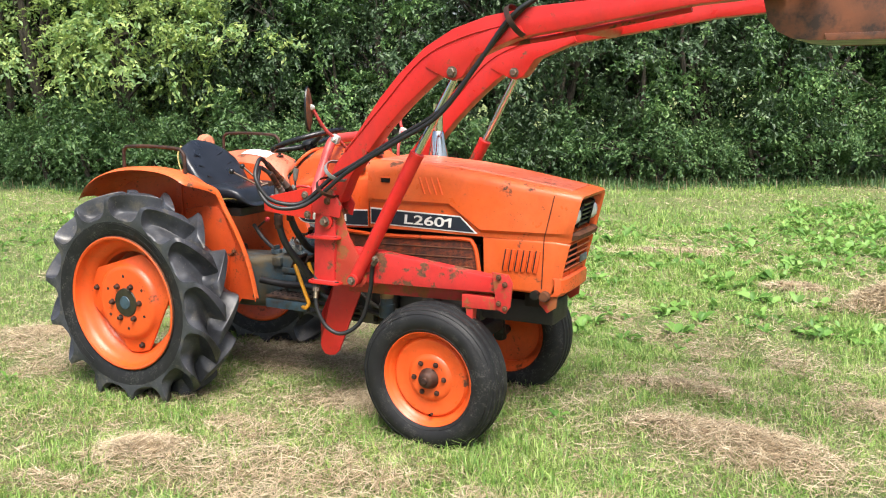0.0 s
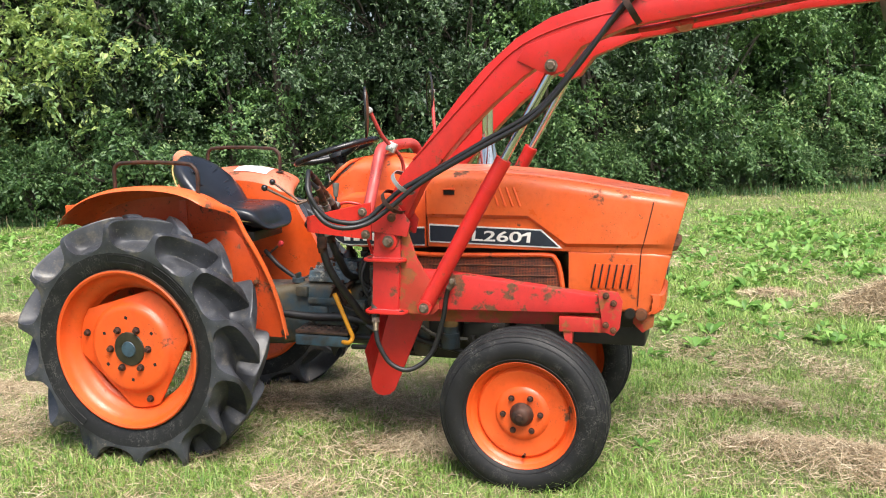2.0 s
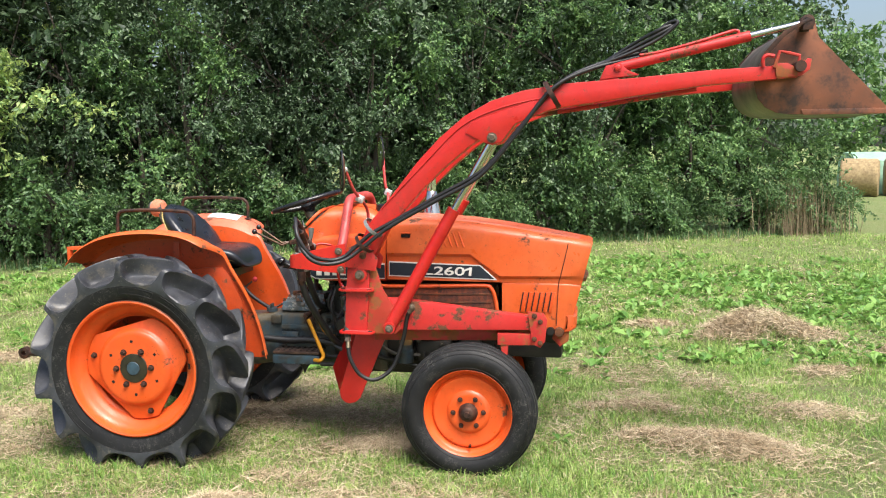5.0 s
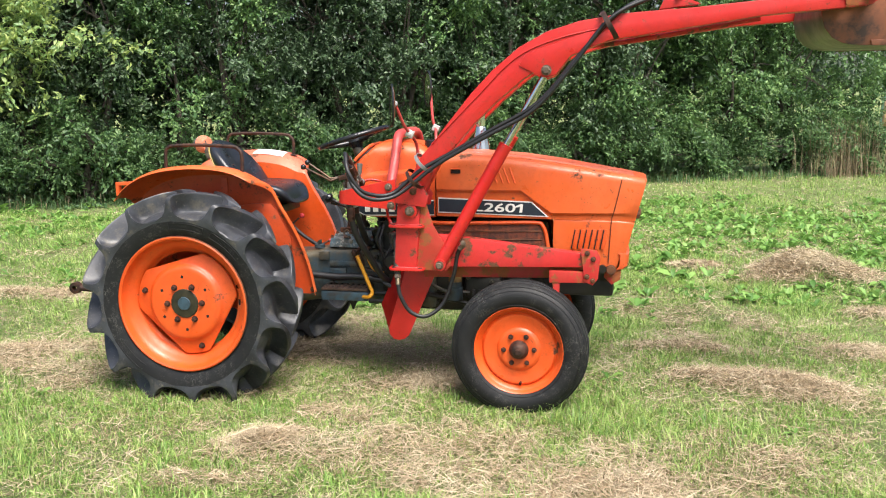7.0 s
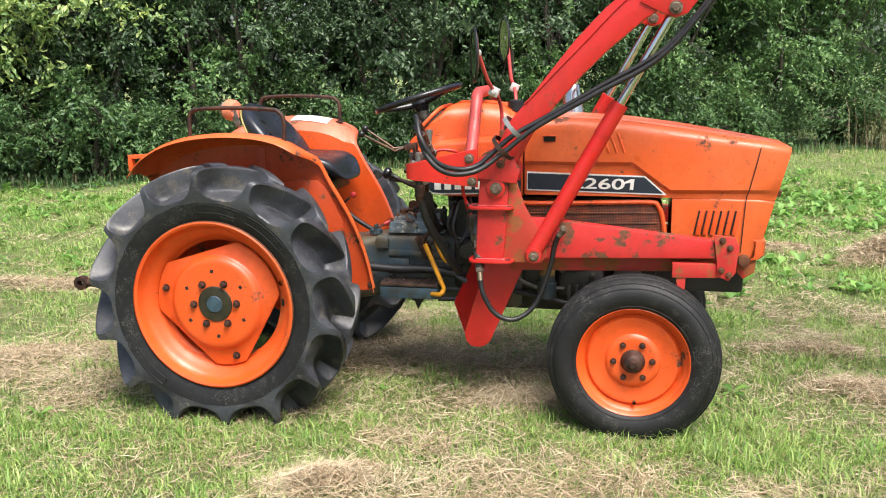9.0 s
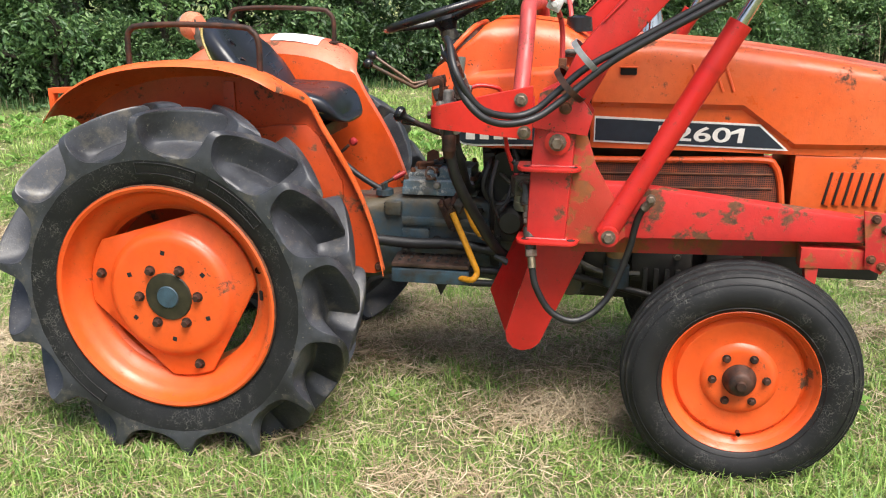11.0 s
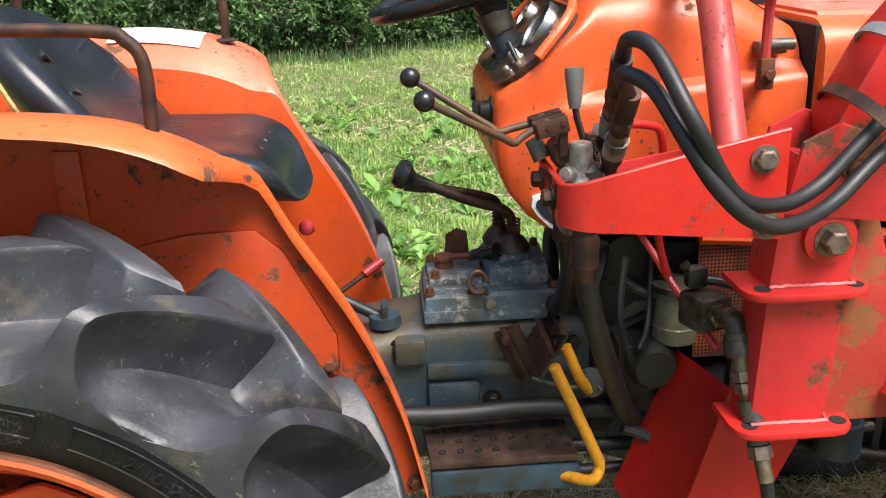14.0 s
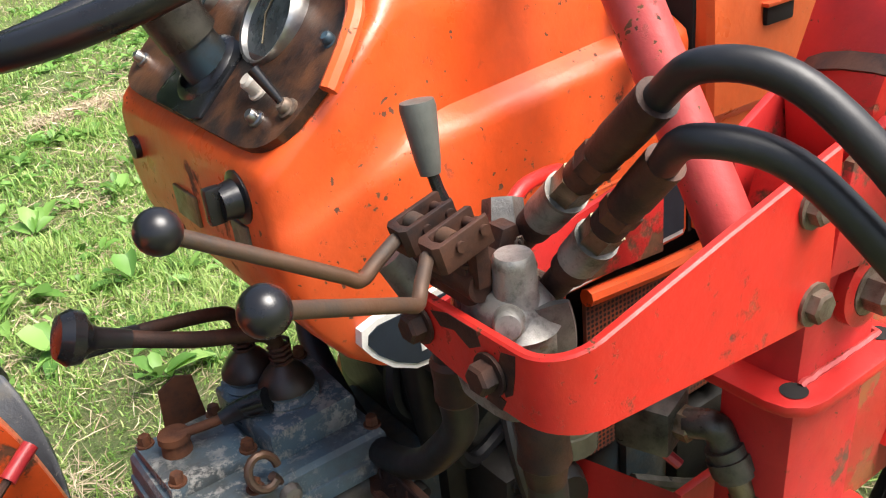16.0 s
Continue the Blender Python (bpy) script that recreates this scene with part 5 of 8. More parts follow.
# foot steps
for s in (-1, 1):
    bm = add_prism(B(), [(0.635, s * 0.125), (0.912, s * 0.125), (0.912, s * 0.255), (0.645, s * 0.255)], 0.530, 0.545, 0.004, "z")
    step = part("foot_step", bm, rusty("worn_step_plate", (0.026, 0.018, 0.015), (0.135, 0.080, 0.060), 0.42, 0.4, 20), tractor, "rusty perforated foot plate on a blue bracket")
    bm = add_box(B(), (0.78, s * 0.243, 0.500), (0.272, 0.03, 0.050), 0.006)
    add_box(bm, (0.86, s * 0.16, 0.515), (0.06, 0.14, 0.022), 0.004)
    part("step_bracket", bm, STEP_BLUE, step)
    for i in range(8):
        for j in range(3):
            bm = add_lathe(B(), [(0.0075, 0.0), (0.006, 0.0035), (0.004, 0.001), (0, -0.001)], 10, pose(0.668 + 0.033 * i, s * (0.150 + 0.036 * j), 0.545, 90))
            part("grip_hole", bm, DARK_HOLE, step)
    bm = add_prism(B(), [(0.74, 0.475), (0.86, 0.475), (0.82, 0.44), (0.80, 0.40), (0.785, 0.44)], s * 0.15, s * 0.17, 0.004)
    part("step_stay", bm, ENGINE_DARK, step)
# pedals: wide rusty tread pads on yellow arms
for dy, dx in ((0.0, 0.0), (0.075, 0.035)):
    arm_line = [(0.862, -0.275, 0.735), (0.900, -0.278, 0.648), (0.934, -0.28, 0.568), (0.946, -0.278, 0.532), (0.930, -0.285, 0.508), (0.885, -0.25, 0.500)]
    if dy:
        # the second arm turns in under the gearbox
        arm_line = [(0.862, -0.275, 0.735), (0.890, -0.276, 0.668), (0.918, -0.255, 0.628), (0.935, -0.20, 0.612)]
    bm = add_tube(B(), [(x + dx, y + dy, z) for x, y, z in arm_line], 0.0105, 10, 5)
    pd = part("pedal_arm", bm, YELLOW, tractor, "bent yellow pedal arm with a rusty tread pad")
    tilt = Matrix.Translation((0.850 + dx, -0.215 + dy, 0.742)) @ pose(0, 0, 0, 6, 28, 4)
    bm = B()
    add_box(bm, (0, 0, 0), (0.006, 0.130, 0.050), 0.002, tilt)
    add_box(bm, (0.006, 0, 0.025), (0.012, 0.130, 0.005), 0.002, tilt)
    for k in range(5):
        for j in range(3):
            add_box(bm, (-0.0035, -0.052 + 0.026 * k, -0.016 + 0.016 * j), (0.003, 0.014, 0.0030), 0.001, tilt @ pose(0, 0, 0, 45 if (k + j) % 2 else -45, 0, 0))
    for v in bm.verts:
        v.co += 0.005 * noise.noise_vector(v.co * 38)
    part("pedal_pad", bm, RUST_BROWN, pd, "rust-eaten tread plate pad")
bm = add_tube(B(), [(0.762, -0.090, 0.812), (0.785, -0.085, 0.770), (0.807, -0.080, 0.726)], 0.0055, 8, 2)
ring = [(0.752 + 0.017 * math.cos(a * 0.42), -0.095 + 0.006 * math.sin(a * 0.42), 0.826 + 0.019 * math.sin(a * 0.42)) for a in range(14)]
add_tube(bm, ring, 0.0050, 8, 1, False)
rod = part("brake_rod", bm, LEVER_STEEL, tractor, "rusty brake latch rod with a ring")
bm = add_box(B(), (0.822, -0.115, 0.690), (0.050, 0.012, 0.105), 0.004, pose(0, 0, 0, 0, -24, 0))
add_box(bm, (0.815, -0.125, 0.695), (0.012, 0.02, 0.105), 0.003, pose(0, 0, 0, 0, -24, 0))
for c in ((0.798, -0.122, 0.722), (0.838, -0.122, 0.640)):
    add_bolt(bm, c, 0.010, 0.016)
part("latch_plate", bm, RUST_BROWN, rod)
bm = add_tube(B(), [(0.84, -0.125, 0.640), (0.90, -0.16, 0.632), (0.95, -0.18, 0.64)], 0.0045, 8, 2)
part("link_rod", bm, ALLOY, rod)
bm = add_tube(B(), [(0.955 + 0.0022 * k, -0.20 + 0.006 * math.cos(k), 0.645 + 0.0006 * k + 0.006 * math.sin(k)) for k in range(36)], 0.0014, 5, 1, False)
part("return_spring", bm, BOLT_STEEL, rod)
bm = add_lathe(B(), [(0.0, -0.03), (0.022, -0.028), (0.026, 0.0)], 16, pose(0.95, -0.17, 0.648))
part("pivot_cap", bm, GEARBOX, rod)
# flexible pipe from the cowl down beside the gearbox
bm = add_tube(B(), [(0.876, -0.420, 1.04), (0.878, -0.418, 0.985), (0.892, -0.405, 0.90), (0.918, -0.375, 0.82), (0.955, -0.315, 0.725), (0.992, -0.260, 0.635), (1.03, -0.20, 0.575), (1.06, -0.16, 0.55)], 0.0175, 16, 6)
ret = part("return_hose", bm, RUBBER_HOSE, tractor, "thick black return hose")
bm = add_lathe(B(), [(0.017, -0.02), (0.020, 0.0), (0.023, 0.004), (0.021, 0.022), (0.023, 0.044), (0.018, 0.054)], 20, pose(0.878, -0.419, 0.968, 90))
part("hose_ferrule", bm, RUST_BROWN, ret, "crimped steel hose end")
bm = add_tube(B(), [(0.871, -0.311, 1.04), (0.873, -0.305, 0.985), (0.885, -0.29, 0.93), (0.89, -0.25, 0.875), (0.892, -0.19, 0.815), (0.895, -0.11, 0.778), (0.905, -0.02, 0.772), (0.92, 0.07, 0.79), (0.932, 0.13, 0.83), (0.95, 0.14, 0.90), (0.97, 0.12, 0.95)], 0.0175, 14, 6)
loop = part("loop_hose", bm, RUBBER_HOSE, tractor, "black hose looping under the cowl")
bm = add_lathe(B(), [(0.018, 0.0), (0.021, 0.004), (0.020, 0.024), (0.022, 0.042), (0.016, 0.05)], 18, pose(0.872, -0.310, 0.975, 90))
part("hose_ferrule", bm, RUST_BROWN, loop)
for pts, r in (([(0.99, -0.10, 0.93), (0.97, -0.16, 0.88), (0.95, -0.17, 0.80), (0.99, -0.15, 0.74), (1.06, -0.14, 0.76)], 0.010), ([(1.02, -0.05, 0.92), (0.96, -0.05, 0.86), (0.95, -0.06, 0.79), (1.0, -0.08, 0.76)], 0.012), ([(1.05, -0.19, 0.95), (1.08, -0.2, 0.86), (1.12, -0.22, 0.80)], 0.008), ([(0.96, 0.02, 0.93), (0.965, 0.0, 0.86), (0.98, -0.03, 0.80)], 0.022), ([(1.0, -0.20, 0.90), (0.985, -0.24, 0.80), (1.02, -0.23, 0.70), (1.10, -0.22, 0.66)], 0.007)):
    part("cable", add_tube(B(), pts, r, 8, 6), RUBBER_HOSE, tractor)
bm = add_box(B(), (1.04, -0.16, 0.68), (0.10, 0.10, 0.12), 0.02)
add_lathe(bm, [(0.0, -0.07), (0.035, -0.068), (0.045, -0.05), (0.05, 0.0)], 20, pose(1.05, -0.18, 0.70))
for c in ((1.01, -0.212, 0.73), (1.08, -0.212, 0.64), (1.01, -0.212, 0.64)):
    add_bolt(bm, c, 0.009, 0.012)
part("pump_housing", bm, ENGINE_DARK, engine)
# dark block added to close the view through below the cowl
bm = add_box(B(), (1.02, 0.0, 0.86), (0.13, 0.22, 0.22), 0.02)
add_lathe(bm, [(0.0, -0.05), (0.05, -0.048), (0.06, 0.0)], 18, pose(1.02, -0.10, 0.87))
part("bay_filler", bm, ENGINE_DARK, engine)
bm = add_tube(B(), [(0.955, -0.10, 0.93), (0.960, -0.10, 0.84), (0.965, -0.11, 0.76)], 0.020, 12, 3)
add_box(bm, (0.965, -0.08, 0.90), (0.04, 0.14, 0.03), 0.006)
part("clutch_linkage", bm, ENGINE_DARK, engine)
bm = add_tube(B(), [(1.02, -0.19, 0.95), (1.045, -0.21, 0.91), (1.070, -0.25, 0.865), (1.102, -0.335, 0.811), (1.115, -0.36, 0.79)], 0.0065, 8, 5)
part("red_cable", bm, RED_GRIP, tractor)
bm = add_lathe(B(), [(0, -0.055), (0.026, -0.05), (0.036, -0.02), (0.038, 0.02), (0.040, 0.022), (0.040, 0.05), (0.02, 0.055)], 22, pose(1.095, -0.20, 0.79, -90))
part("fuel_filter", bm, plain("cloudy_bowl", (0.15, 0.145, 0.10), 0.22, 0.0, 0.25, 30), tractor, "cloudy fuel filter bowl")
bm = add_lathe(B(), [(0.0, 0.012), (0.030, 0.010), (0.043, 0.004), (0.043, -0.006), (0.036, -0.01)], 22, pose(1.095, -0.20, 0.842, 90))
part("filter_head", bm, GREASY, tractor)
for k, (a_, b_, r_) in enumerate((((1.00, -0.23, 0.58), (1.22, -0.22, 0.56), 0.012), ((0.98, -0.12, 0.86), (1.12, -0.20, 0.84), 0.009), ((1.02, -0.24, 0.74), (1.06, -0.16, 0.88), 0.006), ((1.20, -0.21, 0.62), (1.48, -0.22, 0.54), 0.010), ((1.44, -0.2, 0.72), (1.60, -0.19, 0.66), 0.013))):
    mid_ = ((a_[0] + b_[0]) / 2, (a_[1] + b_[1]) / 2 - 0.02, (a_[2] + b_[2]) / 2 - 0.03)
    part("bay_pipe", add_tube(B(), [a_, mid_, b_], r_, 8, 5), GREASY if k % 2 else RUBBER_HOSE, tractor)
for x, z in ((1.30, 0.66), (1.38, 0.70), (1.47, 0.62), (1.60, 0.60), (1.70, 0.66), (1.20, 0.72), (1.16, 0.55)):
    part("engine_bolt", add_bolt(B(), (x, -0.2005, z), 0.010, 0.014), GREASY, engine)
# axles and drawbar
bm = add_tube(B(), [(0.0, -0.40, 0.52), (0.0, -0.22, 0.52), (0.0, 0.22, 0.52), (0.0, 0.40, 0.52)], 0.085, 20, 2)
add_box(bm, (0.0, 0, 0.56), (0.42, 0.34, 0.36), 0.05)
part("rear_axle", bm, ENGINE_BLUE, tractor)
bm = add_box(B(), (1.782, 0, 0.40), (0.09, 0.56, 0.08), 0.02)
for s in (-1, 1):
    add_tube(bm, [(1.782, s * 0.30, 0.46), (1.782, s * 0.32, 0.36), (1.782, s * 0.34, 0.29)], 0.032, 14, 3)
    add_tube(bm, [(1.782, s * 0.30, 0.31), (1.782, s * 0.42, 0.32)], 0.026, 14, 2)
    add_tube(bm, [(1.782, s * 0.30, 0.42), (1.66, s * 0.28, 0.42)], 0.016, 10, 2)
part("front_axle", bm, ENGINE_DARK, tractor)
bm = add_tube(B(), [(1.66, -0.29, 0.42), (1.66, 0.0, 0.41), (1.66, 0.29, 0.42)], 0.013, 10, 3)
add_tube(bm, [(1.66, -0.20, 0.43), (1.35, -0.21, 0.50), (1.1, -0.21, 0.55)], 0.013, 10, 3)
part("steering_rod", bm, ENGINE_DARK, tractor)
bm = add_box(B(), (1.95, 0, 0.58), (0.60, 0.22, 0.12), 0.02)
add_box(bm, (2.17, 0, 0.65), (0.14, 0.24, 0.09), 0.02)
add_tube(bm, [(2.19, -0.21, 0.69), (2.19, 0.21, 0.69)], 0.022, 14, 1)
part("front_frame", bm, ENGINE_DARK, tractor)
for s in (-1, 1):
    bm = add_lathe(B(), [(0, -0.02), (0.022, -0.018), (0.026, 0.0), (0.026, 0.03)], 18, pose(2.235, s * 0.19, 0.685))
    part("tow_pin", bm, RUST, tractor)
    bm = add_prism(B(), [(2.20, 0.70), (2.29, 0.69), (2.285, 0.63), (2.24, 0.60), (2.20, 0.64)], s * 0.17, s * 0.155, 0.004)
    part("tow_plate", bm, RUST_RED, tractor)
for s in (-1, 1):
    bm = add_tube(B(), [(-0.05, s * 0.20, 0.40), (-0.45, s * 0.24, 0.46), (-0.84, s * 0.27, 0.49)], 0.018, 10, 3)
    add_lathe(bm, [(0.016, -0.02), (0.034, -0.018), (0.034, 0.018), (0.016, 0.02)], 18, pose(-0.87, s * 0.27, 0.49), closed=True)
    part("lift_link", bm, RUST_BROWN, tractor)
# exhaust stack and lamp dome behind it
bm = add_lathe(B(), [(0.058, 0.0), (0.056, 0.02), (0.036, 0.12), (0.030, 0.155), (0.026, 0.16), (0.026, 0.30), (0.022, 0.30), (0.022, 0.2)], 24, pose(1.475, 0.20, 1.262, 90))
part("exhaust_pipe", bm, CHROME, tractor, "short chromed exhaust pipe")
# mirrors on bent stalks
for s, tip in ((-1, (1.127, -0.47, 1.555)), (1, (1.127, 0.40, 1.637))):
    bm = add_tube(B(), [(1.205, s * 0.238, 1.20), (1.203, s * 0.245, 1.32), (1.195, s * 0.285, 1.375), (1.182, s * 0.335, 1.41), (1.165, tip[1] * 0.85, 1.46), (tip[0] + 0.012, tip[1] - s * 0.006, tip[2] + 0.01)], 0.0085, 8, 5)
    mi = part("mirror_stalk", bm, RED_FADED, tractor, "rusty bent mirror stalk with an oval mirror")
    bm = add_box(B(), (1.185, s * 0.335, 1.405), (0.042, 0.026, 0.040), 0.006, pose(0, 0, 0, 0, 25, 0))
    add_bolt(bm, (1.185, s * 0.350, 1.405), 0.010, 0.014, "y", s)
    part("stalk_clamp", bm, PALE_CLAMP, mi, "pale zinc clamp")
    bm = add_lathe(B(), [(0.0, -0.014), (0.012, -0.010), (0.015, 0.0), (0.012, 0.010), (0.0, 0.014)], 14, Matrix.Translation((tip[0] + 0.012, tip[1] - s * 0.006, tip[2] + 0.008)))
    part("mirror_joint", bm, PALE_CLAMP, mi)
    bm = add_tube(B(), [(1.205, s * 0.240, 1.205), (1.212, s * 0.22, 1.203), (1.220, s * 0.195, 1.200)], 0.010, 10, 2)
    add_box(bm, (1.206, s * 0.240, 1.215), (0.024, 0.022, 0.05), 0.004)
    add_bolt(bm, (1.206, s * 0.251, 1.215), 0.009, 0.012, "y", s)
    part("stalk_bracket", bm, RUST, mi)
    m = Matrix.Translation(tip) @ pose(0, 0, 0, 0, 0, 112 if s < 0 else 122) @ Matrix.Diagonal((0.62, 1, 1.12, 1))
    bm = add_lathe(B(), [(0, -0.012), (0.060, -0.010), (0.090, -0.002), (0.094, 0.006), (0.088, 0.006)], 36, m)
    part("mirror_shell", bm, RUST, mi, "rusty oval mirror back")
    bm = add_lathe(B(), [(0.088, 0.007), (0.0935, 0.0085), (0.097, 0.004), (0.0955, -0.001)], 36, m)
    part("mirror_rim", bm, BLACK_PLASTIC, mi)
    bm = add_lathe(B(), [(0, 0.005), (0.089, 0.005)], 36, m)
    part("mirror_glass", bm, CHROME, mi)

# ---- front loader ----
loader = tagged(new("front_loader"), "red steel front loader with raised arms, bolted to the tractor", "front loader")
loader.matrix_basis = AXIS
UPPER = [(1.215, 1.185), (1.268, 1.290), (1.365, 1.405), (1.44, 1.500), (1.53, 1.612), (1.635, 1.722), (1.765, 1.832), (1.90, 1.905), (2.055, 1.952), (2.259, 1.984), (2.584, 2.004), (2.925, 2.034), (3.256, 2.052)]
LOWER = [(3.256, 1.988), (2.927, 1.964), (2.585, 1.915), (2.259, 1.868), (2.06, 1.822), (1.93, 1.770), (1.79, 1.680), (1.66, 1.572), (1.55, 1.466), (1.45, 1.352), (1.36, 1.245), (1.29, 1.110), (1.23, 1.095)]
for s in (-1, 1):
    c = s * 0.43
    built = set(loader.children)
    bm = add_prism(B(), UPPER + LOWER, c - 0.045, c + 0.045, 0.008)
    arm = part("lift_arm", bm, RED, loader, "curved red box-section lift arm with scratches")
    bm = add_prism(B(), [(1.77, 1.745), (1.80, 1.800), (1.95, 1.85), (2.10, 1.90), (2.22, 1.91), (2.24, 1.875), (2.02, 1.79), (1.95, 1.70), (1.905, 1.685), (1.86, 1.70)], c - 0.052, c + 0.052, 0.004)
    part("gusset", bm, RED, arm)
    bm = add_tube(B(), [(1.33, c - 0.047, 1.36), (1.55, c - 0.047, 1.585), (1.75, c - 0.047, 1.78), (1.95, c - 0.047, 1.87), (2.2, c - 0.047, 1.925)], 0.004, 6, 5)
    part("weld_seam", bm, RED, arm)
    bm = B()
    for sy in (-1, 1):
        add_bolt(bm, (1.905, c + sy * 0.056, 1.722), 0.019, 0.020, "y", sy)
    add_tube(bm, [(1.905, c - 0.06, 1.722), (1.905, c + 0.06, 1.722)], 0.014, 12, 1)
    part("upper_pin", bm, BOLT_STEEL, arm)
    # lift cylinder
    lo, hi = Vector((1.372, c + s * 0.040, 0.752)), Vector((1.905, c, 1.722))
    mid = lo.lerp(hi, 0.615)
    d = (hi - lo).normalized()
    bm = add_tube(B(), [lo - d * 0.015, mid], 0.033, 20, 2)
    cyl = part("lift_cylinder", bm, RED, loader, "red lift cylinder with a bright steel rod")
    part("cylinder_collar", add_tube(B(), [mid - d * 0.13, mid - d * 0.118], 0.0345, 20, 1), RED, cyl)
    part("cylinder_collar", add_tube(B(), [mid - d * 0.01, mid + d * 0.012], 0.034, 20, 1), RED, cyl)
    bm = add_tube(B(), [mid, hi], 0.0185, 18, 2)
    part("rod", bm, CHROME, cyl)
    bm = add_lathe(B(), [(0.022, -0.032), (0.036, -0.030), (0.036, 0.030), (0.022, 0.032)], 20, Matrix.Translation(hi), closed=True)
    part("rod_eye", bm, ALLOY, cyl)
    # post
    bm = add_prism(B(), [(1.125, 0.712), (1.245, 0.712), (1.262, 0.94), (1.268, 1.06), (1.245, 1.125), (1.17, 1.135), (1.145, 1.06), (1.135, 0.94)], c - 0.048, c + 0.040, 0.016)
    post = part("post", bm, RED_WORN, loader, "red loader post with bolted flanges and rust")
    bm = add_prism(B(), [(1.19, 1.135), (1.27, 1.128), (1.33, 0.945), (1.415, 0.80), (1.425, 0.735), (1.395, 0.705), (1.21, 0.705), (1.235, 0.94)], *sorted((c + s * 0.020, c + s * 0.030)), 0.003)
    part("gusset_plate", bm, RUST_RED, post, "rust-eaten red gusset plate")
    for z in (0.937, 0.712):
        bm = add_prism(B(), [(1.135, c - 0.078), (1.247, c - 0.078), (1.268, c - 0.073), (1.281, c - 0.060), (1.286, c - 0.040), (1.286, c + 0.03), (1.096, c + 0.03), (1.096, c - 0.040), (1.101, c - 0.060), (1.114, c - 0.073)], z - 0.006, z + 0.006, 0.003, "z")
        part("flange", bm, RED, post)
        for x in (1.118, 1.270):
            part("flange_hole", add_lathe(B(), [(0.013, 0.0070), (0.0, 0.0068)], 16, pose(x + (0.008 if x < 1.2 else -0.006), c - 0.050, z, 90)), DARK_HOLE, post)
    bm = B()
    add_lathe(bm, [(0.038, 0.0), (0.038, s * 0.012), (0.026, s * 0.014)], 24, pose(1.215, c + s * 0.048, 1.018))
    part("pivot_boss", bm, RED, post)
    bm = add_bolt(B(), (1.215, c + s * 0.060, 1.018), 0.019, 0.026, "y", s)
    part("pivot_bolt", bm, BOLT_STEEL, post)
    for z, x0, x1 in ((0.944, 1.137, 1.262), (0.719, 1.128, 1.246)):
        wig = random.Random(int(z * 1000))
        run = [Vector((x0 + (x1 - x0) * k / 22, c - 0.0495, z)) for k in range(23)] + [Vector((x1 + 0.002, c - 0.048 + 0.08 * k / 12, z)) for k in range(1, 13)]
        bead = add_tube(B(), [q + Vector((0, 0, wig.uniform(-0.0012, 0.0012))) for q in run], 0.0042, 6, 1, False)
        part("weld_bead", bead, RED_FADED, post)
    bm = add_lathe(B(), [(0, s * 0.012), (0.030, s * 0.012), (0.032, 0), (0, 0)], 20, pose(1.375, c + s * 0.076, 0.745))
    part("lower_boss", bm, RED, post)
    bm = add_bolt(B(), (1.375, c + s * 0.087, 0.745), 0.016, 0.018, "y", s)
    part("lower_pin", bm, BOLT_STEEL, post)
    # top plates that take the arm's foot
    for yy in (c - 0.060, c + 0.052):
        bm = add_prism(B(), [(1.14, 1.06), (1.30, 1.04), (1.315, 1.10), (1.27, 1.165), (1.21, 1.185), (1.16, 1.16)], yy - 0.005, yy + 0.005, 0.003)
        part("cheek_plate", bm, RED_WORN, post)
    bm = add_bolt(B(), (1.235, c - s * 0.0 + s * 0.066, 1.120), 0.014, 0.012, "y", s)
    part("arm_pin", bm, RUST, post)
    # side beam to the front, sloping a little
    bm = add_prism(B(), [(1.23, 0.888), (1.42, 0.888), (2.135, 0.808), (2.145, 0.798), (2.14, 0.745), (1.28, 0.722)], c - 0.018, c + 0.050, 0.006)
    beam = part("side_beam", bm, RED_WORN, loader, "long red side beam with chipped paint")
    bm = add_prism(B(), [(1.26, 0.735), (2.12, 0.742), (2.12, 0.690), (1.95, 0.668), (1.26, 0.650)], *sorted((s * 0.335, s * 0.368)), 0.005)
    part("lower_rail", bm, RUST_RED, beam, "rusty red lower rail of the frame")
    bm = add_prism(B(), [(1.93, 0.722), (2.13, 0.722), (2.13, 0.665), (1.93, 0.660)], c - 0.02, c + 0.04, 0.004)
    add_prism(bm, [(1.945, 0.665), (1.985, 0.665), (1.98, 0.59), (1.955, 0.59)], c - 0.015, c + 0.03, 0.004)
    part("beam_foot", bm, RUST_RED, beam)
    bm = add_prism(B(), [(2.085, 0.842), (2.165, 0.835), (2.185, 0.80), (2.175, 0.69), (2.15, 0.655), (2.105, 0.675), (2.10, 0.74)], c - 0.030, c - 0.019, 0.003)
    part("end_plate", bm, RUST_RED, beam, "rusty end plate with bolts")
    for x, z in ((2.12, 0.82), (2.15, 0.79), (2.12, 0.70), (2.15, 0.68)):
        part("end_bolt", add_bolt(B(), (x, c - 0.030, z), 0.010, 0.012), RUST, beam)
    # leg blade below the post
    bm = add_prism(B(), [(1.155, 0.700), (1.318, 0.702), (1.305, 0.64), (1.178, 0.345), (1.165, 0.315), (1.140, 0.292), (1.108, 0.284), (1.078, 0.290), (1.057, 0.312), (1.051, 0.345)], c + 0.10 * (1 if s < 0 else -1), c + 0.112 * (1 if s < 0 else -1), 0.003)
    part("leg_blade", bm, RED, post, "plain red steel leg blade")
    bm = B()
    i = 1 if s < 0 else -1
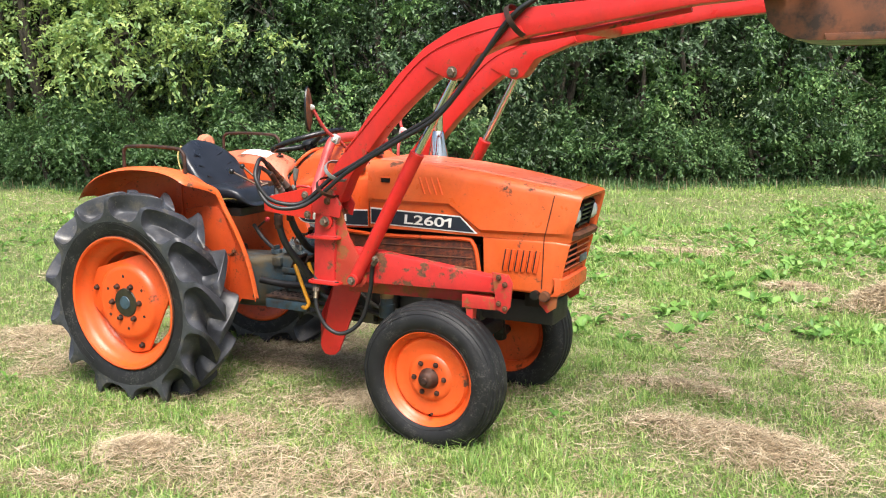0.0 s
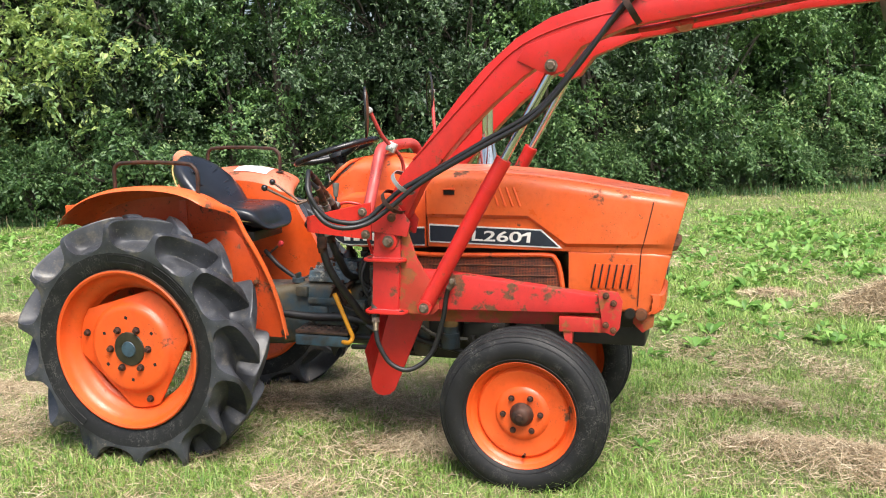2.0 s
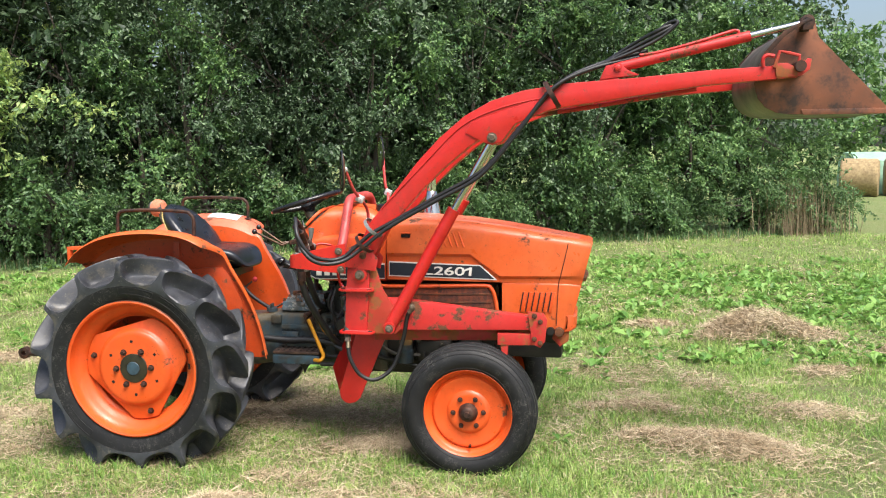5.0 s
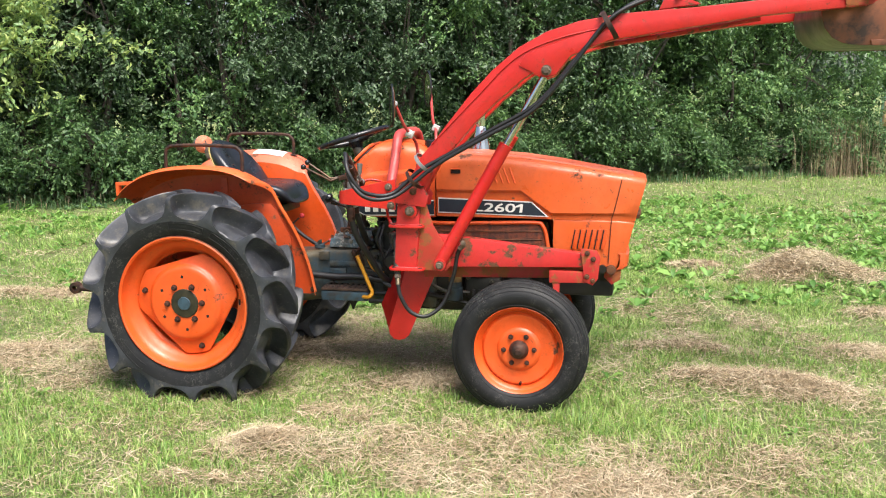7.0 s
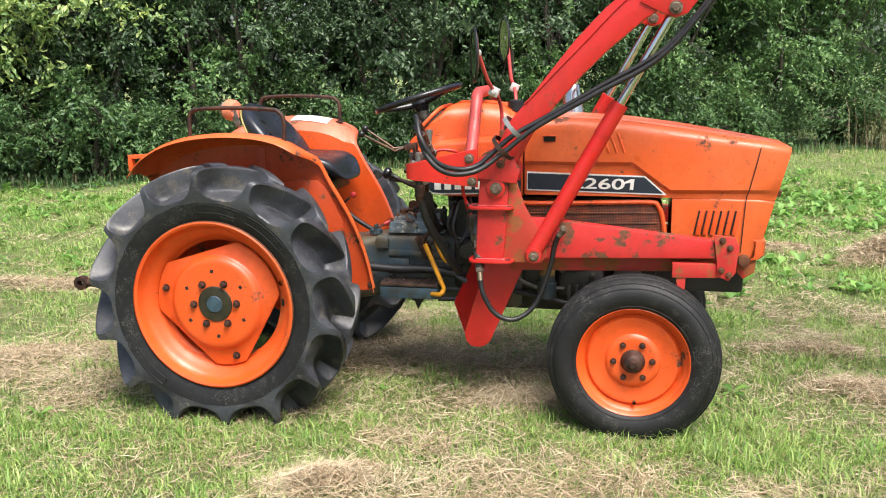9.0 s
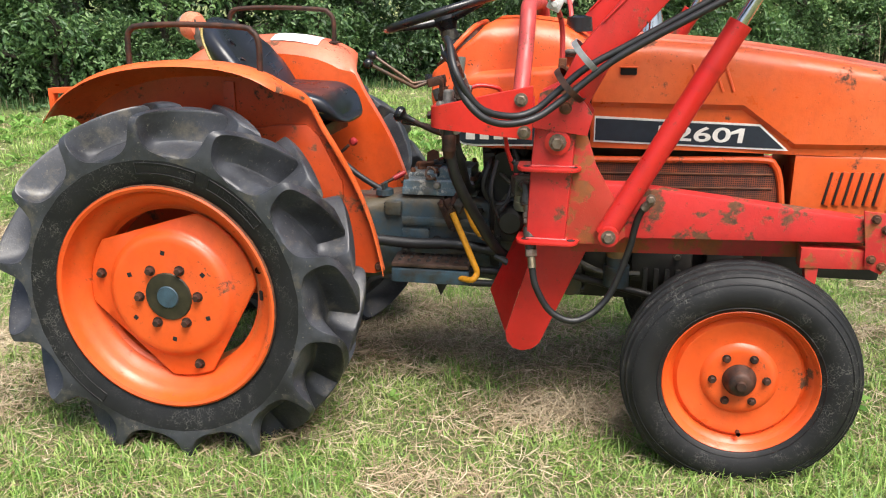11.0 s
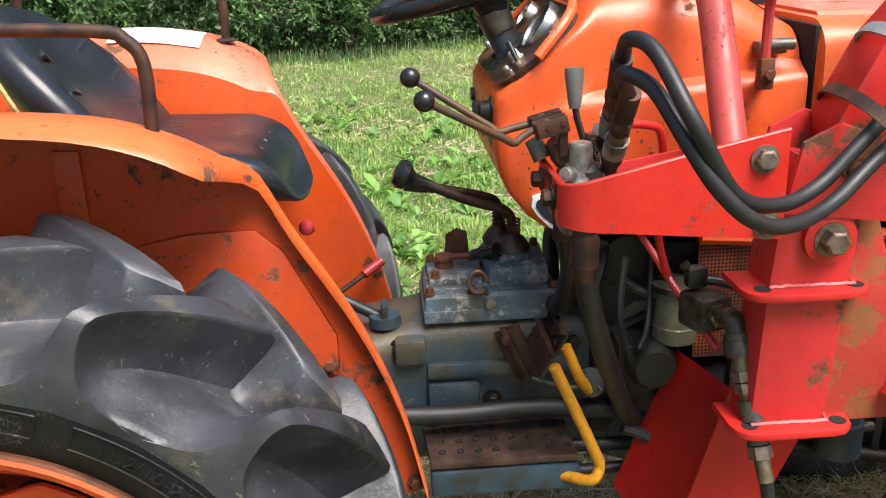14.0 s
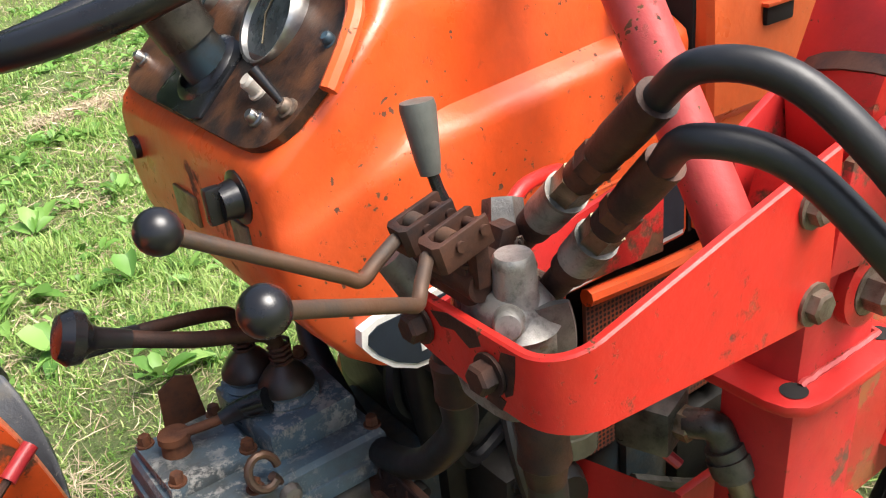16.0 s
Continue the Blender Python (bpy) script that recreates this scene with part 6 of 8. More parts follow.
    q = [bm.verts.new(v) for v in ((1.155, c + 0.106 * i, 0.700), (1.050, c + 0.106 * i, 0.345), (0.985, c + 0.20 * i, 0.46), (1.10, c + 0.22 * i, 0.72))]
    bm.faces.new(q)
    bmesh.ops.solidify(bm, geom=bm.faces[:], thickness=0.010)
    part("leg_web", bm, RED, post)
    if s > 0:
        # the frame sits a little askew: its far side stands further back
        for ob in loader.children:
            if ob not in built:
                ob.location.x -= 0.07
# cross tube between the arms
bm = add_tube(B(), [(2.36, -0.40, 1.93), (2.36, 0.40, 1.93)], 0.045, 20, 1)
part("cross_tube", bm, RED, loader)
bm = add_tube(B(), [(2.0, -0.38, 1.83), (2.3, -0.36, 1.86), (2.9, -0.36, 1.955)], 0.012, 10, 3)
part("feed_pipe", bm, RED_WORN, loader)
# hoop guard over the cowl
bm = add_tube(B(), [(1.092, -0.455, 1.050), (1.094, -0.410, 1.125), (1.096, -0.360, 1.205), (1.098, -0.312, 1.285), (1.098, -0.275, 1.345), (1.096, -0.238, 1.382), (1.092, -0.185, 1.395), (1.088, -0.10, 1.397), (1.086, 0.10, 1.397), (1.088, 0.185, 1.395), (1.094, 0.238, 1.382), (1.098, 0.275, 1.345), (1.098, 0.312, 1.285), (1.094, 0.41, 1.125)], 0.0250, 20, 5)
part("hoop_guard", bm, RED_FADED, loader, "bent red tube hoop, faded and rust-spotted")

# bucket and its linkage
PROFILE = [(3.44, 2.262), (3.36, 2.250), (3.28, 2.203), (3.215, 2.125), (3.178, 2.035), (3.170, 1.975), (3.188, 1.905), (3.225, 1.860), (3.275, 1.834), (3.34, 1.825), (3.50, 1.825), (3.80, 1.829)]
bm = B()
inner = [(x + 0.010 * (1 if i < 9 else 0), z + (0.012 if i >= 7 else (-0.012 if i < 3 else 0))) for i, (x, z) in enumerate(PROFILE)]
add_prism(bm, PROFILE + inner[::-1], -0.362, 0.362, 0.0)
bucket = part("bucket", bm, rusty("worn_bucket_back", (0.06, 0.055, 0.05), (0.21, 0.17, 0.14), 0.5, 0.35, 6, (0.35, 0.62)), loader, "rust-brown steel loader bucket", angle=40)
for s in (-1, 1):
    bm = add_prism(B(), PROFILE + [(3.79, 1.848), (3.46, 2.190)], s * 0.360, s * 0.372, 0.002)
    part("bucket_side", bm, BUCKET_STEEL, bucket)
    bm = add_prism(B(), [(3.40, 1.822), (3.81, 1.826), (3.80, 1.852), (3.39, 1.848)], s * 0.372, s * 0.380, 0.002)
    part("wear_strip", bm, BUCKET_STEEL, bucket)
    c = s * 0.43
    bm = add_prism(B(), [(3.245, 2.060), (3.250, 2.0), (3.290, 1.994), (3.362, 2.0), (3.40, 2.03), (3.408, 2.078), (3.388, 2.082), (3.376, 2.062), (3.33, 2.045), (3.30, 2.062)], c - 0.055, c - 0.045, 0.003)
    part("tip_bracket", bm, RUST_RED, loader)
    bm = add_prism(B(), [(3.245, 2.060), (3.250, 2.0), (3.290, 1.994), (3.362, 2.0), (3.40, 2.03), (3.408, 2.078), (3.388, 2.082), (3.376, 2.062), (3.33, 2.045), (3.30, 2.062)], c + 0.045, c + 0.055, 0.003)
    part("tip_bracket", bm, RUST_RED, loader)
    bm = add_tube(B(), [(3.355, c - 0.08, 2.045), (3.355, c + 0.08, 2.045)], 0.026, 18, 1)
    part("bucket_pin", bm, RUST_BROWN, loader)
    bm = add_tube(B(), [(3.192, c - 0.05, 2.045), (3.188, c - 0.055, 2.080), (3.205, c - 0.055, 2.098), (3.24, c - 0.055, 2.094)], 0.009, 8, 4)
    part("pin_handle", bm, RED_WORN, loader)
    bm = add_tube(B(), [(3.240, c - 0.056, 2.040), (3.262, c - 0.056, 2.116), (3.300, c - 0.056, 2.108), (3.352, c - 0.056, 2.094), (3.348, c - 0.056, 2.060)], 0.008, 6, 1, False)
    part("latch_frame", bm, RUST_RED, loader)
    lo, hi = Vector((2.50, c, 2.055)), Vector((3.388, c, 2.252))
    mid = lo.lerp(hi, 0.715)
    bm = add_prism(B(), [(2.43, 2.0), (2.46, 2.066), (2.53, 2.078), (2.56, 2.045), (2.62, 2.02)], c - 0.04, c - 0.03, 0.003)
    part("tilt_bracket", bm, RED_WORN, loader)
    bm = add_prism(B(), [(3.362, 2.212), (3.376, 2.272), (3.396, 2.276), (3.408, 2.258), (3.410, 2.215)], c + 0.038, c + 0.05, 0.002)
    part("tilt_ear", bm, RUST_BROWN, bucket)
    bm = add_prism(B(), [(3.205, 2.125), (3.275, 2.205), (3.36, 2.256), (3.40, 2.272), (3.404, 2.258), (3.36, 2.236), (3.285, 2.186), (3.22, 2.11)], c - 0.052, c - 0.044, 0.002)
    part("back_rib", bm, RUST_BROWN, bucket)
    if s > 0:
        continue
    bm = add_tube(B(), [lo, mid], 0.025, 18, 2)
    cyl = part("tilt_cylinder", bm, RED_WORN, loader, "worn red bucket tilt cylinder with a bright rod")
    part("rod", add_tube(B(), [mid, hi], 0.016, 16, 2), CHROME, cyl)
    part("feed_line", add_tube(B(), [(2.62, c - 0.01, 2.115), (2.72, c - 0.01, 2.13), (2.90, c - 0.01, 2.175), (3.03, c, 2.215), (3.075, c, 2.222), (3.085, c, 2.195)], 0.0075, 8, 4), RED_WORN, cyl)
    part("rod_eye", add_lathe(B(), [(0.02, -0.03), (0.034, -0.028), (0.034, 0.028), (0.02, 0.03)], 18, Matrix.Translation(hi), closed=True), RUST_BROWN, cyl)
    bm = add_prism(B(), [(2.43, 2.0), (2.46, 2.066), (2.53, 2.078), (2.56, 2.045), (2.62, 2.02)], c + 0.03, c + 0.04, 0.003)
    part("tilt_bracket", bm, RED_WORN, loader)
    bm = add_prism(B(), [(3.362, 2.212), (3.376, 2.272), (3.396, 2.276), (3.408, 2.258), (3.410, 2.215)], c - 0.05, c - 0.038, 0.002)
    part("tilt_ear", bm, RUST_BROWN, bucket)
    bm = add_bolt(B(), (2.515, c - 0.04, 2.055), 0.016, 0.014)
    part("tilt_pin", bm, RED_WORN, loader)

# valve bracket and valve with levers and hoses
bm = B()
route = [(1.140, -0.4955), (1.00, -0.4955), (0.872, -0.4955)] + [(0.872 - 0.042 * math.sin(radians(a)), -0.4535 - 0.042 * math.cos(radians(a))) for a in range(10, 91, 10)] + [(0.830, -0.40), (0.830, -0.305)]
rings = []
for k, (x, y) in enumerate(route):
    f = max(0.0, min(1.0, (x - 0.83) / 0.30))
    zt, zb = 1.112 + 0.070 * f, 1.050 - 0.028 * f
    if k == len(route) - 1:
        zb += 0.015
    ux, uy = (0.0, 1.0) if k < 3 else ((1.0, 0.0) if k >= len(route) - 2 else ((0.872 - x) / 0.042 * -1.0, (-0.4535 - y) / 0.042))
    ux = abs(ux)
    t = 0.0095
    rings.append([(x, y, zb + 0.002), (x, y, zt - 0.002), (x + ux * 0.002, y + uy * 0.002, zt), (x + ux * (t - 0.002), y + uy * (t - 0.002), zt), (x + ux * t, y + uy * t, zt - 0.002), (x + ux * t, y + uy * t, zb)])
add_loft(bm, rings)
bracket = part("valve_bracket", bm, RED_CHIPPED, loader, "red folded plate bracket with chipped corners", angle=40)
bm = add_prism(B(), [(0.855, 1.085), (1.13, 1.13), (1.13, 1.03), (0.855, 1.05)], -0.322, -0.314, 0.003)
part("bracket_stay", bm, RED_WORN, bracket)
for c in ((1.106, -0.4955, 1.141), (1.117, -0.4955, 1.046)):
    part("bracket_bolt", add_bolt(B(), c, 0.015, 0.014), BOLT_STEEL, bracket)
for y, z in ((-0.423, 1.080), (-0.335, 1.085)):
    part("bracket_bolt", add_bolt(B(), (0.829, y, z), 0.013, 0.016, "x", -1), RUST_BROWN, bracket)
for pts in ([(-0.452, 1.108), (-0.436, 1.104), (-0.430, 1.086), (-0.438, 1.066), (-0.446, 1.072), (-0.450, 1.090)], [(-0.408, 1.110), (-0.372, 1.110), (-0.350, 1.103), (-0.362, 1.094), (-0.380, 1.098), (-0.398, 1.090), (-0.412, 1.098)], [(-0.438, 1.062), (-0.420, 1.066), (-0.414, 1.052), (-0.432, 1.051)], [(-0.345, 1.072), (-0.330, 1.080), (-0.312, 1.070), (-0.326, 1.064)]):
    part("paint_chip", add_prism(B(), pts, 0.8294, 0.8310, 0.0, "x"), RUST_BROWN, bracket, smooth=False)
# valve: cast block, spool bores, relief caps and end covers
bm = B()
shelf = ((1.020, 0.030, 0.040), (1.045, 0.034, 0.045), (1.090, 0.033, 0.045), (1.110, 0.029, 0.041), (1.122, 0.022, 0.033), (1.127, 0.012, 0.022))
rings = []
for z, hx, hy in shelf:
    ring = []
    for k in range(28):
        t = 2 * math.pi * k / 28
        u, v = math.cos(t), math.sin(t)
        ring.append((0.876 + hx * math.copysign(abs(u) ** 0.55, u), -0.383 + hy * math.copysign(abs(v) ** 0.55, v), z))
    rings.append(ring)
add_loft(bm, rings)
valve = part("spool_valve", bm, VALVE_IRON, loader, "greasy grey cast hydraulic spool valve")
bm = add_lathe(B(), [(0.0, 0.042), (0.0125, 0.0415), (0.0140, 0.0395), (0.0148, 0.036), (0.0155, 0.015), (0.0180, 0.004), (0.0235, -0.006), (0.030, -0.012)], 26, pose(0.874, -0.402, 1.108, 90, 0, 0) @ Matrix.Scale(1.12, 4))
part("relief_cap", bm, VALVE_IRON, valve, "domed alloy relief cap")
bm = add_lathe(B(), [(0.0, -0.026), (0.0095, -0.0255), (0.0112, -0.0235), (0.0118, -0.018), (0.0125, 0.0), (0.018, 0.012)], 22, pose(0.862, -0.408, 1.108, -12, 0, -42))
part("end_cover", bm, VALVE_IRON, valve)
bm = B()
rings = []
for f in range(9):
    t = f / 8
    z = 1.036 + 0.078 * t
    x = 0.898 + 0.010 * math.sin(t * 2.6) - 0.004 * t
    rings.append([(x - 0.024, -0.424, z), (x - 0.006, -0.428 - 0.003 * math.sin(t * 3), z), (x, -0.432, z), (x + 0.003, -0.430, z), (x + 0.002, -0.426, z), (x - 0.008, -0.421, z), (x - 0.024, -0.416, z)])
add_loft(bm, rings)
part("casting_web", bm, ALLOY, valve)
for k in range(5):
    part("cast_mark", add_box(B(), (0.8755 + 0.0012 * (k % 2), -0.4262, 1.062 + 0.0068 * k), (0.009, 0.004, 0.0032), 0.001, pose(0, 0, 0, 0, 18, 0)), BOLT_STEEL, valve)
bm = add_box(B(), (0.914, -0.362, 1.066), (0.040, 0.060, 0.080), 0.010)
part("port_block", bm, GREASY, valve, "oily port block below the hoses")
bm = add_box(B(), (0.852, -0.356, 1.130), (0.022, 0.060, 0.034), 0.006)
add_tube(bm, [(0.852, -0.392, 1.132), (0.852, -0.318, 1.132)], 0.014, 14, 1)
part("spool_head", bm, RUST_BROWN, valve)
bm = add_prism(B(), [(0.862, 1.110), (0.876, 1.138), (0.884, 1.142), (0.890, 1.158), (0.904, 1.158), (0.914, 1.140), (0.908, 1.105)], -0.372, -0.352, 0.003)
part("lever_bracket", bm, RUST_BROWN, valve)
bm = add_lathe(B(), [(0.0, 0.026), (0.017, 0.024), (0.019, 0.0), (0.015, -0.02)], 6, pose(0.916, -0.340, 1.140, 60, 0, -40))
part("port_nut", bm, ALLOY, valve)
bm = add_lathe(B(), [(0.0, 0.016), (0.013, 0.014), (0.015, -0.02)], 16, pose(0.823, -0.322, 1.132, 60, 0, 60))
part("port_plug", bm, ALLOY, valve)
for x, y, z in ((0.893, -0.372, 1.112), (0.852, -0.378, 1.146), (0.852, -0.338, 1.146)):
    part("valve_bolt", add_bolt(B(), (x, y, z), 0.008, 0.012, "z", 1), RUST_BROWN, valve)
bm = B()
for k in range(14):
    a = Vector((0.895 + 0.0016 * k, -0.385 - 0.001 * k + 0.003 * math.sin(k * 1.3), 1.150 - 0.0052 * k))
    loop_ = [a + Vector((0.0035 * math.cos(t), 0.0030 * math.sin(t) if k % 2 else 0.0, 0.0050 * math.sin(t))) for t in (0, 1.05, 2.1, 3.14, 4.19, 5.24, 6.283)]
    add_tube(bm, loop_, 0.0011, 5, 1, False)
part("cap_chain", bm, BOLT_STEEL, valve, "fine dust-cap chain")
for y, knob, bend in ((-0.352, (0.633, -0.384, 1.254), (0.758, -0.380, 1.170)), (-0.392, (0.647, -0.486, 1.238), (0.773, -0.425, 1.163))):
    m0 = pose(0.830, y, 1.180, 0, -14, 0)
    ring = [(-0.024, -0.008), (-0.020, -0.0125), (0.024, -0.0125), (0.026, -0.008), (0.018, -0.008), (-0.015, -0.0075), (-0.017, 0.0), (-0.015, 0.0075), (0.018, 0.008), (0.026, 0.008), (0.024, 0.0125), (-0.020, 0.0125), (-0.024, 0.008)]
    bm = add_prism(B(), ring, -0.015, 0.009, 0.0015, "z")
    bmesh.ops.transform(bm, matrix=m0, verts=bm.verts[:])
    yoke = part("lever_yoke", bm, RUST_BROWN, valve, "rusty forked lever yoke")
    for dx in (-0.004, 0.018):
        part("yoke_pin", add_tube(B(), [m0 @ Vector((dx, -0.0150, 0)), m0 @ Vector((dx, 0.0150, 0))], 0.0042, 12, 1), RUST_BROWN, valve)
    part("yoke_roller", add_tube(B(), [m0 @ Vector((-0.004, -0.0070, 0.001)), m0 @ Vector((-0.004, 0.0070, 0.001))], 0.0078, 16, 1), LEVER_STEEL, valve)
    part("spool_link", add_box(B(), (0.850, y, 1.160), (0.013, 0.012, 0.055), 0.003), RUST_BROWN, valve)
    b, k = Vector(bend), Vector(knob)
    bm = add_tube(B(), [(0.806, y, 1.174), Vector((0.806, y, 1.174)).lerp(b, 0.6), b, b.lerp(k, 0.12), b.lerp(k, 0.5), k], 0.0055, 10, 5)
    part("control_lever", bm, LEVER_STEEL, valve, "bent lever, paint worn to rust")
    bm = add_lathe(B(), [(0.0, -0.0145)] + [(0.0145 * math.sin(radians(a)), -0.0145 * math.cos(radians(a))) for a in range(15, 180, 15)] + [(0.0, 0.0145)], 24, Matrix.Translation(knob))
    part("ball_knob", bm, BLACK_PLASTIC, valve, "shiny black ball knob")
bm = add_tube(B(), [(0.905, -0.300, 1.12), (0.893, -0.285, 1.165), (0.890, -0.280, 1.19)], 0.0055, 8, 2)
part("lever_stem", bm, BLACK_PLASTIC, valve)
bm = add_lathe(B(), [(0.009, 0.0), (0.011, 0.012), (0.0155, 0.056), (0.0145, 0.062), (0, 0.064)], 20, pose(0.890, -0.280, 1.180, 90 - 8, 0, 0))
part("lever_grip", bm, GREY_PLASTIC, valve, "grey tapered lever grip")
HOSES = {
    "near": [(0.913, -0.507, 1.236), (0.890, -0.552, 1.272), (0.915, -0.600, 1.262), (0.944, -0.650, 1.205), (0.978, -0.668, 1.152), (1.025, -0.665, 1.110), (1.085, -0.635, 1.092), (1.160, -0.590, 1.105), (1.240, -0.555, 1.160), (1.38, -0.530, 1.270), (1.62, -0.520, 1.405), (1.85, -0.512, 1.535), (2.03, -0.512, 1.74), (2.20, -0.500, 1.955), (2.38, -0.455, 2.050), (2.62, -0.41, 2.11)],
    "far": [(0.900, -0.510, 1.281), (0.897, -0.552, 1.314), (0.915, -0.605, 1.305), (0.945, -0.665, 1.232), (1.005, -0.652, 1.140), (1.085, -0.600, 1.108), (1.150, -0.565, 1.120), (1.205, -0.548, 1.165), (1.290, -0.530, 1.238), (1.41, -0.515, 1.305), (1.64, -0.505, 1.435), (1.87, -0.500, 1.570), (2.06, -0.495, 1.79), (2.24, -0.475, 1.985), (2.42, -0.43, 2.075), (2.66, -0.39, 2.14)],
}
for key, pts in HOSES.items():
    h = part("hydraulic_hose", add_tube(B(), pts, 0.0102, 16, 7), RUBBER_HOSE, loader, "black hydraulic hose looping to the arm")
    a, b = (Vector((0.915, -0.400, 1.110)) if key == "near" else Vector((0.925, -0.345, 1.125))), Vector(pts[0])
    d = b - a
    for f0, f1, r, m in ((-0.05, 0.20, 0.013, RUST_BROWN), (0.16, 0.26, 0.0165, RUST_BROWN), (0.26, 0.44, 0.0182, VALVE_IRON), (0.44, 0.455, 0.0190, ALLOY), (0.455, 0.56, 0.0165, BRASS), (0.56, 0.64, 0.0150, RUST_BROWN), (0.64, 0.72, 0.0165, RUST), (0.72, 0.80, 0.0150, RUST_BROWN), (0.80, 1.05, 0.0158, RUST_BROWN)):
        part("hose_fitting", add_tube(B(), [a + d * f0, a + d * f1], r * 0.92, 6 if m in (RUST, BRASS) else 18, 1), m, h)
for m, c, ln in ((WEB, (1.290, -0.478, 1.265), 0.092), (RUST_BROWN, (1.245, -0.480, 1.185), 0.098)):
    bm = add_loft(B(), [[Vector(c) + pose(0, 0, 0, 0, -42, 0).to_3x3() @ Vector((w, ln * math.cos(a), 0.060 * math.sin(a))) for a in [2 * math.pi * k / 20 for k in range(20)]] for w in (-0.009, 0.009)], (False, False))
    bmesh.ops.solidify(bm, geom=bm.faces[:], thickness=0.003)
    part("hose_strap", bm, m, loader)
bm = add_loft(B(), [[Vector((2.20, -0.460, 1.93)) + pose(0, 0, 0, 0, -30, 0).to_3x3() @ Vector((w, 0.088 * math.cos(a), 0.075 * math.sin(a))) for a in [2 * math.pi * k / 20 for k in range(20)]] for w in (-0.012, 0.012)], (False, False))
bmesh.ops.solidify(bm, geom=bm.faces[:], thickness=0.003)
part("hose_strap", bm, RUST_BROWN, loader)
for k in range(3):
    part("hydraulic_hose", add_tube(B(), [(2.42, -0.44 + 0.04 * k, 2.07), (2.58, -0.43 + 0.03 * k, 2.13 + 0.02 * k), (2.72, -0.42, 2.20 + 0.02 * k), (2.80, -0.42 + 0.02 * k, 2.27), (2.74, -0.40, 2.26), (2.62, -0.40, 2.14)], 0.0085, 10, 5), RUBBER_HOSE, loader)
# pressure hose with couplings beside the post
bm = add_box(B(), (1.098, -0.335, 0.852), (0.062, 0.062, 0.058), 0.008, pose(0, 0, 0, 0, 0, 20))
quick = part("quick_coupling", bm, GREASY, loader, "worn brass and steel hydraulic couplings")
part("coupling_ring", add_lathe(B(), [(0.014, 0.0), (0.019, -0.003), (0.019, -0.016), (0.014, -0.02)], 6, pose(1.106, -0.364, 0.856, 0, 0, 12)), BRASS, quick)
bm = add_tube(B(), [(1.108, -0.375, 0.858), (1.116, -0.398, 0.864), (1.121, -0.406, 0.854), (1.124, -0.414, 0.830)], 0.0165, 14, 4)
part("elbow", bm, GREASY, quick, "greasy cast elbow")
top_, low_ = Vector((1.122, -0.410, 0.842)), Vector((1.150, -0.500, 0.635))
for f0, f1, r, sg in ((0.0, 0.16, 0.021, 18), (0.05, 0.13, 0.024, 18), (0.16, 0.26, 0.0145, 14), (0.26, 0.33, 0.0195, 6), (0.34, 0.41, 0.0195, 6), (0.41, 0.46, 0.0145, 14), (0.46, 0.60, 0.0200, 18), (0.60, 0.63, 0.0155, 14), (0.63, 0.76, 0.0175, 18), (0.77, 0.86, 0.0185, 6), (0.86, 1.02, 0.0125, 14)):
    part("coupling_ring", add_tube(B(), [top_.lerp(low_, f0), top_.lerp(low_, f1)], r, sg, 1), GREASY if sg == 18 else (BOLT_STEEL if sg == 6 else BRASS), quick)
bm = add_tube(B(), [low_, (1.165, -0.505, 0.570), (1.215, -0.500, 0.490), (1.295, -0.485, 0.465), (1.38, -0.45, 0.53), (1.435, -0.45, 0.68), (1.455, -0.46, 0.78), (1.475, -0.475, 0.835)], 0.0105, 12, 6)
part("small_hose", bm, RUBBER_HOSE, quick)
bm = add_tube(B(), [(1.472, -0.474, 0.825), (1.495, -0.478, 0.852)], 0.013, 12, 1)
add_bolt(bm, (1.492, -0.485, 0.858), 0.011, 0.016)
part("hose_fitting", bm, BOLT_STEEL, quick)
bm = add_tube(B(), [(1.065, -0.315, 0.925), (1.085, -0.32, 0.905), (1.10, -0.325, 0.900), (1.125, -0.335, 0.898), (1.145, -0.345, 0.893)], 0.0085, 10, 3)
add_box(bm, (1.085, -0.320, 0.905), (0.035, 0.028, 0.036), 0.008)
part("tap_handle", bm, BLACK_PLASTIC, quick)
bm = add_tube(B(), [(0.918, -0.338, 1.145), (0.950, -0.325, 1.160), (0.998, -0.310, 1.155), (1.020, -0.300, 1.142), (1.030, -0.290, 1.10), (1.030, -0.28, 1.04), (1.04, -0.26, 0.95), (1.06, -0.25, 0.88)], 0.0068, 10, 5)
part("red_pipe", bm, RED, loader)

# ---- ground ----
def field_height(x, y):
    return 0.012 * np.sin(x * 1.1 + 0.3 * y) * np.sin(y * 0.9) + 0.010 * np.sin(x * 3.1 + y * 2.3)


def smooth_noise(x, y, scale, seed):
    """Cheap value noise over the plan, 0 to 1."""
    rng = np.random.RandomState(seed)
    grid = rng.rand(64, 64)
    u, v = np.asarray(x) * scale + 500.0, np.asarray(y) * scale + 500.0
    i, j = np.floor(u).astype(int), np.floor(v).astype(int)
    fu, fv = u - i, v - j
    fu, fv = fu * fu * (3 - 2 * fu), fv * fv * (3 - 2 * fv)
    g = lambda a, b: grid[a % 64, b % 64]
    return (g(i, j) * (1 - fu) + g(i + 1, j) * fu) * (1 - fv) + (g(i, j + 1) * (1 - fu) + g(i + 1, j + 1) * fu) * fv


